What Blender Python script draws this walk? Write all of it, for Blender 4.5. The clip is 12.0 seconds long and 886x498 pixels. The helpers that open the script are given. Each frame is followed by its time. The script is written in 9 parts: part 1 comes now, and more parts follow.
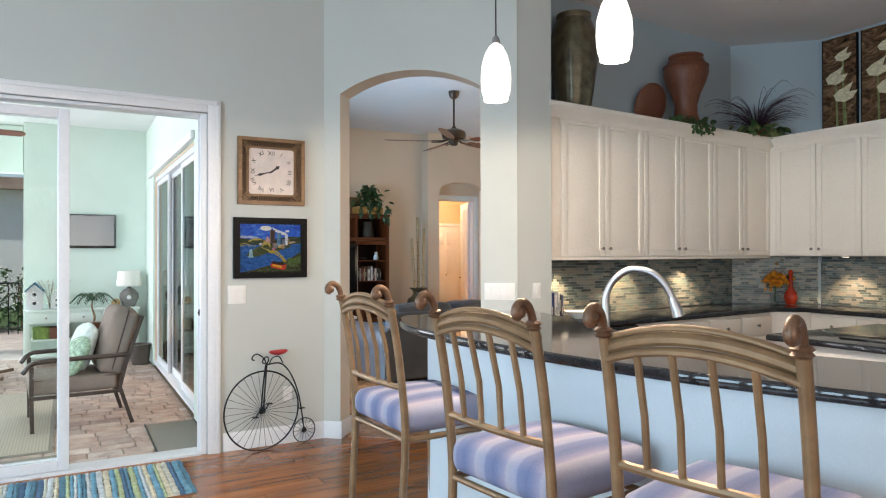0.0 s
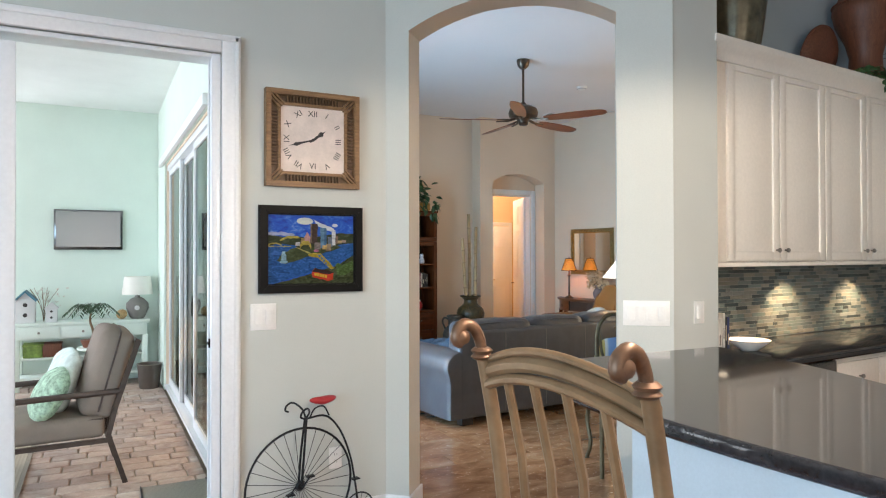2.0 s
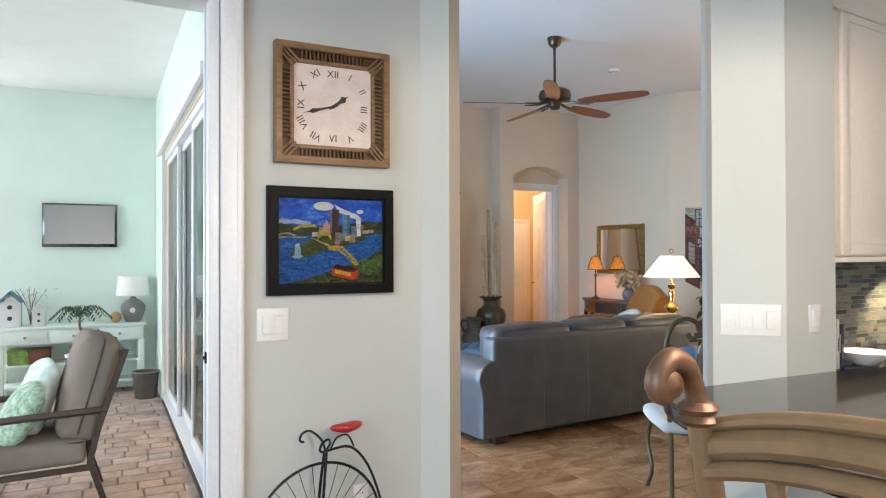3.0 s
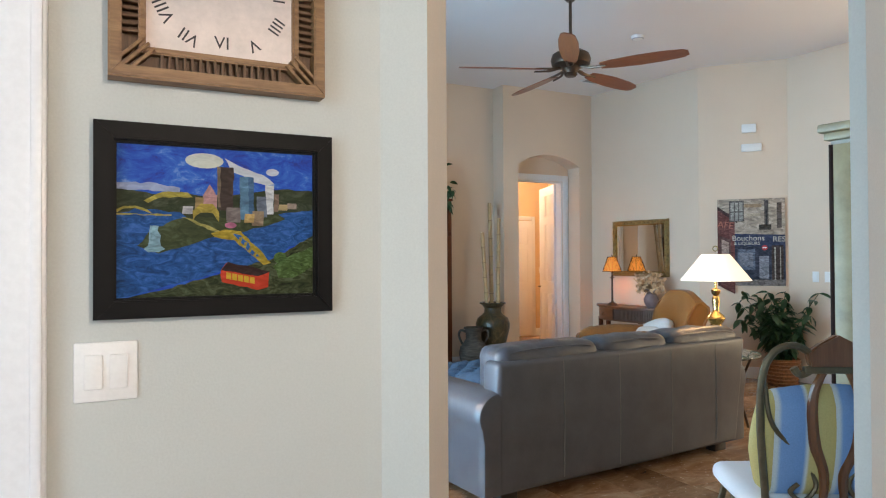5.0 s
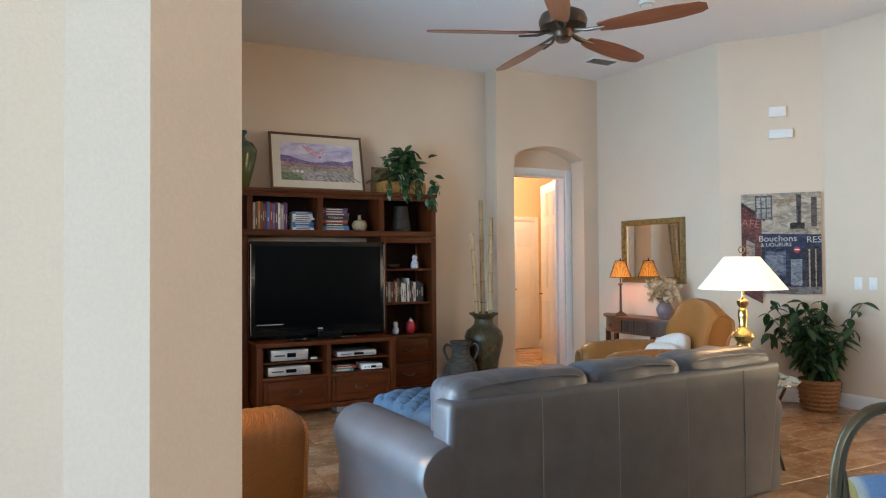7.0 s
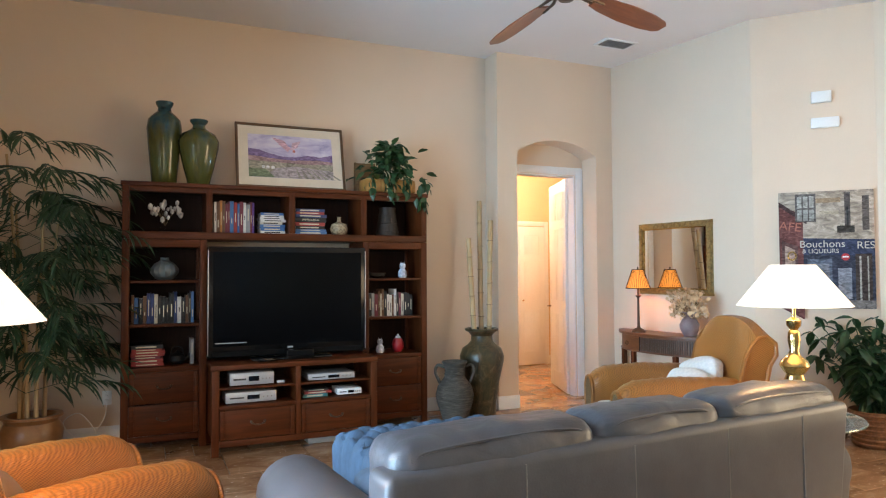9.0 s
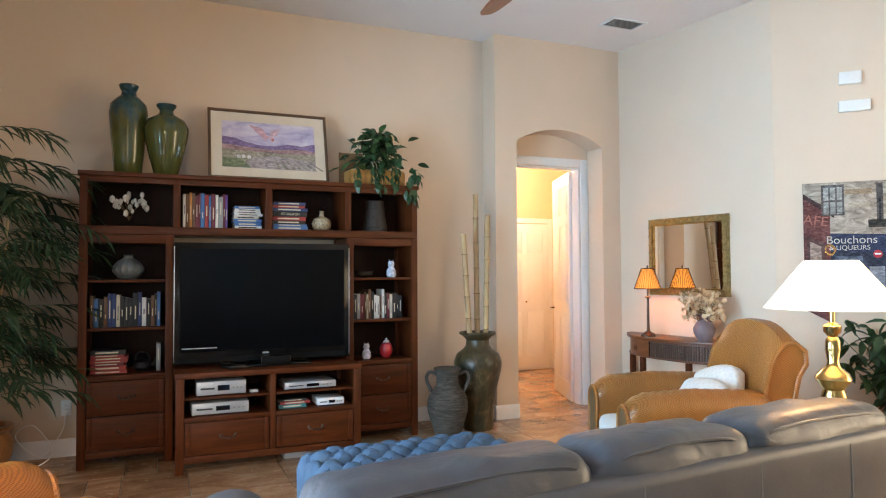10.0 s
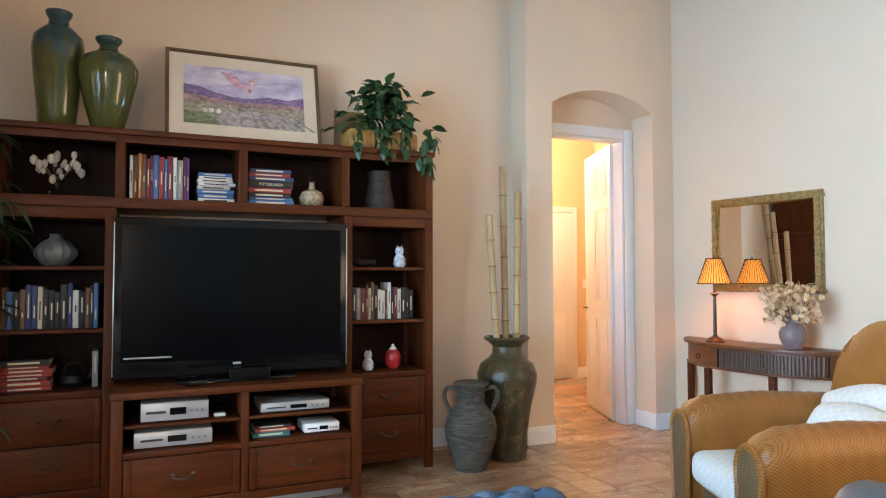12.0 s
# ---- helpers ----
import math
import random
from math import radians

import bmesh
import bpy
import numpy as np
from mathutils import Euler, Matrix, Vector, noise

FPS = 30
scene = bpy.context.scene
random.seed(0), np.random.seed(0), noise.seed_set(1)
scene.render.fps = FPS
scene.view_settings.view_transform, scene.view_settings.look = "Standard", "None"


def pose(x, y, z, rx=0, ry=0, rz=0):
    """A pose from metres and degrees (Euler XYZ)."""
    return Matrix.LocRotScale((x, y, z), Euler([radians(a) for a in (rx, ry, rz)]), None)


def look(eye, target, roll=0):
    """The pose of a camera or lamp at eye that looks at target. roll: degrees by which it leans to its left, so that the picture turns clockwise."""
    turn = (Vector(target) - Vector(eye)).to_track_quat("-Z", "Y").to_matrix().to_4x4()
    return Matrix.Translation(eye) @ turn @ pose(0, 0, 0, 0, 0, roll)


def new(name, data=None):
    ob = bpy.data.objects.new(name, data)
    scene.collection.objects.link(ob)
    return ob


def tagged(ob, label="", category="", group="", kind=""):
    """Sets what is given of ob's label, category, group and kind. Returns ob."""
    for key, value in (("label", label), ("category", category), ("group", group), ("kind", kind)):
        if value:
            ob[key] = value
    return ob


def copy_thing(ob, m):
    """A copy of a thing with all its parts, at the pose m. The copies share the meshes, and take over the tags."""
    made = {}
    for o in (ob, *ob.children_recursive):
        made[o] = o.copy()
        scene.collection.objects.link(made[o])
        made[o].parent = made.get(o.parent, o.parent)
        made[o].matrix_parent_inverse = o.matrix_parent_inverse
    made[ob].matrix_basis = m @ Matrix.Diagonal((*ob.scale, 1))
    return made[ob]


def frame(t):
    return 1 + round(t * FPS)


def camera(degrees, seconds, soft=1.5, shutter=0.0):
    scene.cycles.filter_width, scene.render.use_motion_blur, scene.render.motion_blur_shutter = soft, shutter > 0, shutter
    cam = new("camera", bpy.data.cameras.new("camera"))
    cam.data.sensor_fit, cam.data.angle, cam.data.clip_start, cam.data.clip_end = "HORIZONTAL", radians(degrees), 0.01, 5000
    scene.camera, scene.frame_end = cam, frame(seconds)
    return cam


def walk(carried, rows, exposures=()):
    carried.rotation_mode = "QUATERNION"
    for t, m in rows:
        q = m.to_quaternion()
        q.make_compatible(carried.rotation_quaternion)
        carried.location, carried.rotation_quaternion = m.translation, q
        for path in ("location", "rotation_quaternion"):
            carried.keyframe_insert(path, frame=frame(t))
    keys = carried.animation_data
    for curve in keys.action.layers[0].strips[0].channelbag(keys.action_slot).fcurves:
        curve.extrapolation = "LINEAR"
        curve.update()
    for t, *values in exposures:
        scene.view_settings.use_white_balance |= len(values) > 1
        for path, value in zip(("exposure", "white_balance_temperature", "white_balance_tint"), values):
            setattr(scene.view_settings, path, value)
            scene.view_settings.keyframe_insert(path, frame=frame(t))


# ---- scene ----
cam = camera(66.8, 12.0, soft=1.15)
PATH = [
    (0, (0.142, -0.123, 1.427), (1.118, 1.622, 1.441), -0.1),
    (0.5, (0.237, 0.279, 1.434), (1.194, 2.035, 1.447), -0.1),
    (1, (0.333, 0.676, 1.45), (1.27, 2.443, 1.464), -0.1),
    (1.5, (0.404, 1.077, 1.455), (1.329, 2.85, 1.471), -0.1),
    (2, (0.477, 1.46, 1.44), (1.391, 3.238, 1.459), -0.1),
    (2.5, (0.532, 1.81, 1.424), (1.436, 3.594, 1.442), -0.1),
    (4.5, (1.02, 2.977, 1.384), (1.923, 4.761, 1.411), -0.3),
    (5, (1.217, 3.194, 1.383), (2.119, 4.979, 1.41), -0.3),
    (5.5, (1.408, 3.383, 1.365), (2.299, 5.173, 1.394), -0.4),
    (6, (1.604, 3.571, 1.367), (2.484, 5.367, 1.396), -0.4),
    (6.5, (1.805, 3.739, 1.367), (2.675, 5.54, 1.401), -0.3),
    (7, (1.96, 3.901, 1.374), (2.819, 5.707, 1.416), -0.4),
    (9, (2.533, 4.576, 1.377), (3.347, 6.401, 1.444), -0.3),
    (9.5, (2.708, 4.758, 1.365), (3.508, 6.59, 1.432), -0.3),
    (10, (2.86, 4.969, 1.358), (3.651, 6.804, 1.428), -0.3),
    (10.5, (2.971, 5.219, 1.338), (3.75, 7.06, 1.413), -0.3),
    (11, (3.053, 5.486, 1.316), (3.822, 7.331, 1.392), -0.2),
    (11.5, (3.127, 5.796, 1.292), (3.898, 7.639, 1.371), -0.2),
    (12, (3.156, 6.13, 1.264), (3.963, 7.958, 1.343), -0.1),
]
walk(cam, [(t, look(eye, target, roll)) for t, eye, target, roll in PATH], [(0.0, -0.20, 6550, 16), (2.6, -0.22, 6550, 16), (4.4, -0.24, 6500, 16), (7.1, -0.06, 6550, 16), (8.9, 0.33, 6600, 17), (12.0, 0.50, 6600, 17)])

# ---- world, sun and large lights ----
world = bpy.data.worlds.new("sky")
scene.world = world
world.use_nodes = True
wn = world.node_tree.nodes
sky = wn.new("ShaderNodeTexSky")
sky.sky_type, sky.sun_disc = "NISHITA", False
sky.sun_elevation, sky.sun_rotation = radians(70), radians(214)
world.node_tree.links.new(sky.outputs[0], wn["Background"].inputs["Color"])
wn["Background"].inputs["Strength"].default_value = 0.12


def lamp(name, kind, place, energy, colour, size=0.1, size_y=None, target=None, label="", spot=None, spread=180):
    data = bpy.data.lights.new(name, kind)
    data.energy, data.color = energy, colour
    if kind == "AREA":
        data.shape = "RECTANGLE" if size_y else "DISK"
        data.size = size
        data.spread = radians(spread)
        if size_y:
            data.size_y = size_y
    elif kind == "SUN":
        data.angle = size
    else:
        data.shadow_soft_size = size
        if spot:
            data.spot_size, data.spot_blend = radians(spot), 0.7
    ob = new(name, data)
    ob.matrix_world = look(place, target) if target else pose(*place)
    return ob


lamp("sun", "SUN", (0, 0, 20), 3.0, (1.0, 0.95, 0.87), radians(0.5), target=(4, 6, 0.0))
DAY = (0.86, 0.94, 1.0)
WARM = (1.0, 0.72, 0.42)
# daylight from assumed, unseen windows behind and beside the walker, and through the living room's openings
lamp("window_light_south", "AREA", (0.6, -3.85, 1.6), 95, (1.0, 0.89, 0.76), 3.4, 2.1, target=(0.6, 3, 1.6))
lamp("window_light_west", "AREA", (-3.85, 0.6, 1.6), 330, (0.56, 0.83, 1.0), 3.4, 2.1, target=(3, 0.6, 1.6))
lamp("window_light_slider", "AREA", (1.325, 7.35, 1.25), 165, (0.38, 0.71, 1.0), 2.1, 2.3, target=(6, 7.0, 1.4), spread=118)
lamp("patio_sky_west", "AREA", (-5.4, 7.9, 1.5), 300, DAY, 5.2, 2.8, target=(0, 7.9, 1.4))
lamp("patio_sky_north", "AREA", (-3.2, 10.72, 1.4), 220, DAY, 4.2, 2.2, target=(-1.2, 6, 0.8))
# added warm fill for the wall behind the media unit, in an assumed opening
lamp("window_light_dining", "AREA", (8.6, 5.35, 1.7), 85, (1.0, 0.80, 0.48), 1.8, 2.2, target=(4, 7.2, 1.6))


# ---- materials ----
def material(name, base, rough=0.6, metal=0.0, spec=0.5):
    m = bpy.data.materials.new(name)
    m.use_nodes = True
    b = m.node_tree.nodes["Principled BSDF"]
    b.inputs["Base Color"].default_value = (*base, 1)
    b.inputs["Roughness"].default_value = rough
    b.inputs["Metallic"].default_value = metal
    b.inputs["Specular IOR Level"].default_value = spec
    return m


def nodes_of(m):
    t = m.node_tree
    return t.nodes, t.links, t.nodes["Principled BSDF"]


def coords(m, scale=(1, 1, 1), turn=(0, 0, 0), kind="Object"):
    n, l, b = nodes_of(m)
    tc, mp = n.new("ShaderNodeTexCoord"), n.new("ShaderNodeMapping")
    mp.inputs["Scale"].default_value = scale
    mp.inputs["Rotation"].default_value = [radians(a) for a in turn]
    l.new(tc.outputs[kind], mp.inputs["Vector"])
    return mp.outputs[0]


def ramp(m, value, stops):
    n, l, b = nodes_of(m)
    r = n.new("ShaderNodeValToRGB")
    while len(r.color_ramp.elements) < len(stops):
        r.color_ramp.elements.new(0.5)
    for e, (p, c) in zip(r.color_ramp.elements, stops):
        e.position, e.color = p, (*c, 1)
    l.new(value, r.inputs[0])
    return r.outputs[0]


def noise_node(m, vec, scale, detail=4, rough=0.55, dist=0.0):
    n, l, b = nodes_of(m)
    t = n.new("ShaderNodeTexNoise")
    t.inputs["Scale"].default_value, t.inputs["Detail"].default_value = scale, detail
    t.inputs["Roughness"].default_value, t.inputs["Distortion"].default_value = rough, dist
    l.new(vec, t.inputs["Vector"])
    return t.outputs["Fac"]


def mix(m, a, b_, fac, mode="MIX"):
    n, l, b = nodes_of(m)
    x = n.new("ShaderNodeMix")
    x.data_type, x.blend_type = "RGBA", mode
    for sock, val in ((x.inputs[0], fac), (x.inputs[6], a), (x.inputs[7], b_)):
        if hasattr(val, "links"):
            l.new(val, sock)
        elif isinstance(val, (int, float)):
            sock.default_value = val
        else:
            sock.default_value = (*val, 1)
    return x.outputs[2]


def bump(m, height, strength=0.2, distance=0.01):
    n, l, b = nodes_of(m)
    x = n.new("ShaderNodeBump")
    x.inputs["Strength"].default_value, x.inputs["Distance"].default_value = strength, distance
    l.new(height, x.inputs["Height"])
    l.new(x.outputs[0], b.inputs["Normal"])


def rnd(m, lo=0.0, hi=1.0):
    n, l, b = nodes_of(m)
    o, r = n.new("ShaderNodeObjectInfo"), n.new("ShaderNodeMapRange")
    r.inputs["To Min"].default_value, r.inputs["To Max"].default_value = lo, hi
    l.new(o.outputs["Random"], r.inputs["Value"])
    return r.outputs[0]


def colour(m, socket):
    n, l, b = nodes_of(m)
    l.new(socket, b.inputs["Base Color"])
    return m


def mottled(name, base, rough=0.6, metal=0.0, vary=0.12, scale=3.0, grain=80.0, relief=0.15, dist=0.003, spec=0.5):
    """Plain paint, plaster, leather or metal with two scales of variation."""
    m = material(name, base, rough, metal, spec)
    n, l, b = nodes_of(m)
    v = coords(m)
    big = noise_node(m, v, scale, 5, 0.6)
    fine = noise_node(m, v, grain, 3, 0.6)
    lo = tuple(c * (1 - vary) for c in base)
    hi = tuple(min(1, c * (1 + vary)) for c in base)
    c1 = ramp(m, big, [(0.3, lo), (0.7, hi)])
    c2 = mix(m, c1, ramp(m, fine, [(0.35, (0.92, 0.92, 0.92)), (0.65, (1, 1, 1))]), 0.6, "MULTIPLY")
    colour(m, c2)
    rr = n.new("ShaderNodeMapRange")
    rr.inputs["To Min"].default_value, rr.inputs["To Max"].default_value = rough * 0.88, min(1, rough * 1.12)
    l.new(big, rr.inputs["Value"])
    l.new(rr.outputs[0], b.inputs["Roughness"])
    if relief:
        bump(m, fine, relief, dist)
    return m


def wood(name, dark, light, rough=0.35, along="x", scale=1.0, vary=0.0, coat=0.0):
    m = material(name, light, rough)
    n, l, b = nodes_of(m)
    s = {"x": (1.2, 14, 14), "y": (14, 1.2, 14), "z": (14, 14, 1.2)}[along]
    v = coords(m, tuple(k * scale for k in s))
    g = noise_node(m, v, 2.2, 6, 0.65, 0.6)
    f = noise_node(m, v, 11, 3, 0.6)
    c = ramp(m, g, [(0.25, dark), (0.5, tuple((a + e) / 2 for a, e in zip(dark, light))), (0.75, light)])
    c = mix(m, c, ramp(m, f, [(0.35, (0.75, 0.75, 0.75)), (0.6, (1, 1, 1))]), 0.5, "MULTIPLY")
    if vary:
        c = mix(m, c, ramp(m, rnd(m), [(0, (1 - vary,) * 3), (1, (1, 1, 1))]), 1.0, "MULTIPLY")
    colour(m, c)
    b.inputs["Coat Weight"].default_value = coat
    b.inputs["Coat Roughness"].default_value = 0.15
    bump(m, f, 0.08, 0.002)
    return m


def glow(name, base, strength, trans=None):
    m = material(name, base, 0.5)
    b = m.node_tree.nodes["Principled BSDF"]
    b.inputs["Emission Color"].default_value = (*base, 1)
    b.inputs["Emission Strength"].default_value = strength
    return m


PAINT = mottled("wall_paint_sage", (0.56, 0.58, 0.545), 0.75, vary=0.03, scale=1.2, grain=160, relief=0.25, dist=0.002, spec=0.3)
PAINT_L = mottled("wall_paint_sand", (0.73, 0.58, 0.44), 0.75, vary=0.03, scale=1.2, grain=160, relief=0.25, dist=0.002, spec=0.3)
# sand paint again, with the daylight on the arch reveal put into its colour
PAINT_R = mottled("sand_paint_daylit_reveal", (0.68, 0.60, 0.51), 0.75, vary=0.03, scale=1.2, grain=160, relief=0.25, dist=0.002, spec=0.3)
PAINT_P = mottled("patio_stucco_green", (0.68, 0.79, 0.72), 0.8, vary=0.04, scale=1.5, grain=120, relief=0.3, dist=0.003, spec=0.3)
PAINT_H = mottled("hall_paint_cream", (0.74, 0.55, 0.33), 0.75, vary=0.03, scale=1.2, grain=160, relief=0.2, dist=0.002, spec=0.3)
PAINT_K = mottled("kitchen_paint_blue_grey", (0.40, 0.475, 0.52), 0.75, vary=0.03, scale=1.2, grain=160, relief=0.2, dist=0.002, spec=0.3)
CEIL = mottled("ceiling_texture", (0.80, 0.77, 0.76), 0.9, vary=0.02, scale=1.0, grain=220, relief=0.3, dist=0.002, spec=0.2)
TRIM = mottled("white_trim_paint", (0.80, 0.81, 0.82), 0.35, vary=0.02, scale=2.0, grain=60, relief=0.03)
CABW = mottled("cream_cabinet_paint", (0.88, 0.82, 0.73), 0.38, vary=0.03, scale=1.5, grain=50, relief=0.04)
ALU = mottled("white_aluminium", (0.74, 0.76, 0.79), 0.35, vary=0.02, scale=2, grain=40, relief=0.02)
FLOORWOOD = wood("cherry_floor_plank", (0.22, 0.075, 0.02), (0.42, 0.17, 0.055), 0.22, "x", 1.0, 0.35, 0.3)
GRANITE = mottled("black_granite", (0.018, 0.019, 0.022), 0.07, vary=0.5, scale=60, grain=300, relief=0.0)
BACKING = mottled("floor_bed_grout", (0.30, 0.25, 0.19), 0.9, vary=0.1)


# ---- building blocks ----
def box(bm, x0, y0, z0, x1, y1, z1, bevel=0.0, seg=2):
    vs = bmesh.ops.create_cube(bm, size=1.0, matrix=Matrix.Translation(((x0 + x1) / 2, (y0 + y1) / 2, (z0 + z1) / 2)) @ Matrix.Diagonal((abs(x1 - x0), abs(y1 - y0), abs(z1 - z0), 1)))["verts"]
    if bevel:
        es = list({e for v in vs for e in v.link_edges})
        bmesh.ops.bevel(bm, geom=es, offset=bevel, segments=seg, affect="EDGES", profile=0.5)
    return bm


def B(*a, bevel=0.0, seg=2):
    return box(bmesh.new(), *a, bevel=bevel, seg=seg)


def boxes(*rows, bevel=0.0):
    bm = bmesh.new()
    for r in rows:
        box(bm, *r, bevel=bevel)
    return bm


def lathe(profile, steps=24, at=(0, 0, 0), bm=None, ribs=0, depth=0.0):
    """A turned body: profile is rows of (radius, height)."""
    bm = bm or bmesh.new()
    rings = []
    for r, z in profile:
        ring = []
        for i in range(steps):
            a = 2 * math.pi * i / steps
            k = r * (1 + depth * math.cos(ribs * a)) if ribs else r
            ring.append(bm.verts.new((at[0] + k * math.cos(a), at[1] + k * math.sin(a), at[2] + z)))
        rings.append(ring)
    for a, b in zip(rings, rings[1:]):
        for i in range(steps):
            j = (i + 1) % steps
            bm.faces.new((a[i], a[j], b[j], b[i]))
    for ring, flip in ((rings[0], True), (rings[-1], False)):
        bm.faces.new(ring[::-1] if flip else ring)
    return bm


def tube(points, radius, sides=8, bm=None, closed=False):
    """A bar of round section along points; radius is one number or one for each point."""
    bm = bm or bmesh.new()
    pts = [Vector(p) for p in points]
    n = len(pts)
    rad = radius if isinstance(radius, (list, tuple)) else [radius] * n
    rings, ref = [], None
    for i, p in enumerate(pts):
        a = pts[(i - 1) % n] if closed else pts[max(i - 1, 0)]
        b = pts[(i + 1) % n] if closed else pts[min(i + 1, n - 1)]
        d = (b - a).normalized()
        if ref is None:
            ref = d.orthogonal().normalized()
        u = (ref - d * ref.dot(d))
        u = u.normalized() if u.length > 1e-6 else d.orthogonal().normalized()
        ref, w = u, d.cross(u)
        rings.append([bm.verts.new(p + rad[i] * (math.cos(2 * math.pi * k / sides) * u + math.sin(2 * math.pi * k / sides) * w)) for k in range(sides)])
    pairs = list(zip(rings, rings[1:])) + ([(rings[-1], rings[0])] if closed else [])
    for a, b in pairs:
        for k in range(sides):
            j = (k + 1) % sides
            bm.faces.new((a[k], a[j], b[j], b[k]))
    if not closed:
        bm.faces.new(rings[0][::-1])
        bm.faces.new(rings[-1])
    return bm


def prism(outline, z0, z1, bevel=0.0):
    """An upright slab over an outline of (x, y)."""
    bm = bmesh.new()
    f = bm.faces.new([bm.verts.new((x, y, z0)) for x, y in outline])
    g = bmesh.ops.extrude_face_region(bm, geom=[f])
    bmesh.ops.translate(bm, verts=[v for v in g["geom"] if isinstance(v, bmesh.types.BMVert)], vec=(0, 0, z1 - z0))
    bmesh.ops.recalc_face_normals(bm, faces=bm.faces)
    if bevel:
        bmesh.ops.bevel(bm, geom=[e for e in bm.edges if abs(e.verts[0].co.z - e.verts[1].co.z) < 1e-5], offset=bevel, segments=3, affect="EDGES", profile=0.5)
    return bm


def moved(bm, m):
    bmesh.ops.transform(bm, matrix=m, verts=bm.verts)
    return bm


def curve3(pts, n=24):
    """Points on a smooth line through pts."""
    p = [Vector(q) for q in pts]
    p = [p[0] * 2 - p[1]] + p + [p[-1] * 2 - p[-2]]
    out, spans = [], len(p) - 3
    for i in range(n + 1):
        f = i / n * spans
        k = min(int(f), spans - 1)
        t = f - k
        a, b, c, d = p[k:k + 4]
        out.append(0.5 * ((2 * b) + (c - a) * t + (2 * a - 5 * b + 4 * c - d) * t * t + (3 * b - a - 3 * c + d) * t ** 3))
    return out


def smooth(me, angle=40):
    me.shade_smooth()
    me.set_sharp_from_angle(angle=radians(angle))


def mesh_of(name, bm, mat, flat=False):
    me = bpy.data.meshes.new(name)
    bmesh.ops.recalc_face_normals(bm, faces=bm.faces)
    bm.to_mesh(me)
    bm.free()
    for one in (mat if isinstance(mat, (list, tuple)) else [mat]):
        me.materials.append(one)
    if not flat:
        smooth(me)
    return me


def part(name, bm, mat, parent=None, label="", kind="", m=None):
    ob = new(name, mesh_of(name, bm, mat))
    ob.parent = parent
    if m is not None:
        ob.matrix_basis = m
    return tagged(ob, label, kind=kind)


def thing(name, label, category, m=None, group=""):
    ob = new(name)
    ob.empty_display_size = 0.05
    ob.matrix_basis = m or Matrix()
    return tagged(ob, label, category, group)


def single(name, bm, mat, label, category, m=None, group=""):
    ob = part(name, bm, mat)
    ob.matrix_basis = m or Matrix()
    return tagged(ob, label, category, group)


def setting(name, bm, mat, label="", category=""):
    return tagged(part(name, bm, mat), label, category, kind="structure")


def flat_wall(p0, p1, thick, z0, z1, holes=(), arch=None):
    """A wall from p0 to p1 (plan), growing to its left by thick, with openings (s0, s1, low, high[, rise])."""
    a, b = Vector(p0), Vector(p1)
    d = (b - a)
    length = d.length
    d = d / length
    nrm = Vector((-d.y, d.x))
    bm = bmesh.new()

    def solid(s0, s1, lo, hi):
        if s1 - s0 > 1e-4 and hi - lo > 1e-4:
            q = [a + d * s0, a + d * s1, a + d * s1 + nrm * thick, a + d * s0 + nrm * thick]
            low = [bm.verts.new((*v, lo)) for v in q]
            top = [bm.verts.new((*v, hi)) for v in q]
            bm.faces.new(low[::-1])
            bm.faces.new(top)
            for i in range(4):
                j = (i + 1) % 4
                bm.faces.new((low[i], low[j], top[j], top[i]))

    s = 0.0
    for h in sorted(holes):
        s0, s1, lo, hi = h[:4]
        rise = h[4] if len(h) > 4 else 0
        solid(s, s0, z0, z1)
        solid(s0, s1, z0, lo)
        if rise:
            n = 20
            half = (s1 - s0) / 2
            rad = (half * half + rise * rise) / (2 * rise)
            for i in range(n):
                u0, u1 = s0 + (s1 - s0) * i / n, s0 + (s1 - s0) * (i + 1) / n
                zz = [hi + math.sqrt(max(rad * rad - (u - s0 - half) ** 2, 0)) - (rad - rise) for u in (u0, u1)]
                q = [(u0, zz[0]), (u1, zz[1]), (u1, z1), (u0, z1)]
                f = [bm.verts.new((*(a + d * u), z)) for u, z in q]
                g = [bm.verts.new((*(a + d * u + nrm * thick), z)) for u, z in q]
                bm.faces.new(f)
                bm.faces.new(g[::-1])
                bm.faces.new((f[1], f[0], g[0], g[1]))
                bm.faces.new((f[3], f[2], g[2], g[3]))
        else:
            solid(s0, s1, hi, z1)
        s = s1
    solid(s, length, z0, z1)
    bmesh.ops.remove_doubles(bm, verts=bm.verts, dist=0.0005)
    return bm


def along(p0, p1, s, n=0.0, z=0.0):
    """The pose at s along a wall line, n in front of it (to the right of p0 to p1), x along the wall and y into it."""
    a, b = Vector(p0), Vector(p1)
    d = (b - a).normalized()
    q = a + d * s + Vector((d.y, -d.x)) * n
    return Matrix.Translation((q.x, q.y, z)) @ Matrix.Rotation(math.atan2(d.y, d.x), 4, "Z")


# ---- the large structure ----
ZC = 3.6
A0 = (1.89, 4.90)
A1 = (3.011, 3.893)
C45 = (7.43, 8.85)
C46 = (8.05, 8.15)
M0 = (7.15, 10.90)

# the kitchen's back run stands a little askew to the clock wall; its side run keeps square
KB = pose(3.38, 3.963, 0, 0, 0, 4.9) @ Matrix.Diagonal((1.148, 1, 1, 1)) @ pose(-3.36, -3.975, 0)
KS = pose(0.385, 0.25, 0)


def back_run(x, y):
    q = KB @ Vector((x, y, 0))
    return q.x, q.y


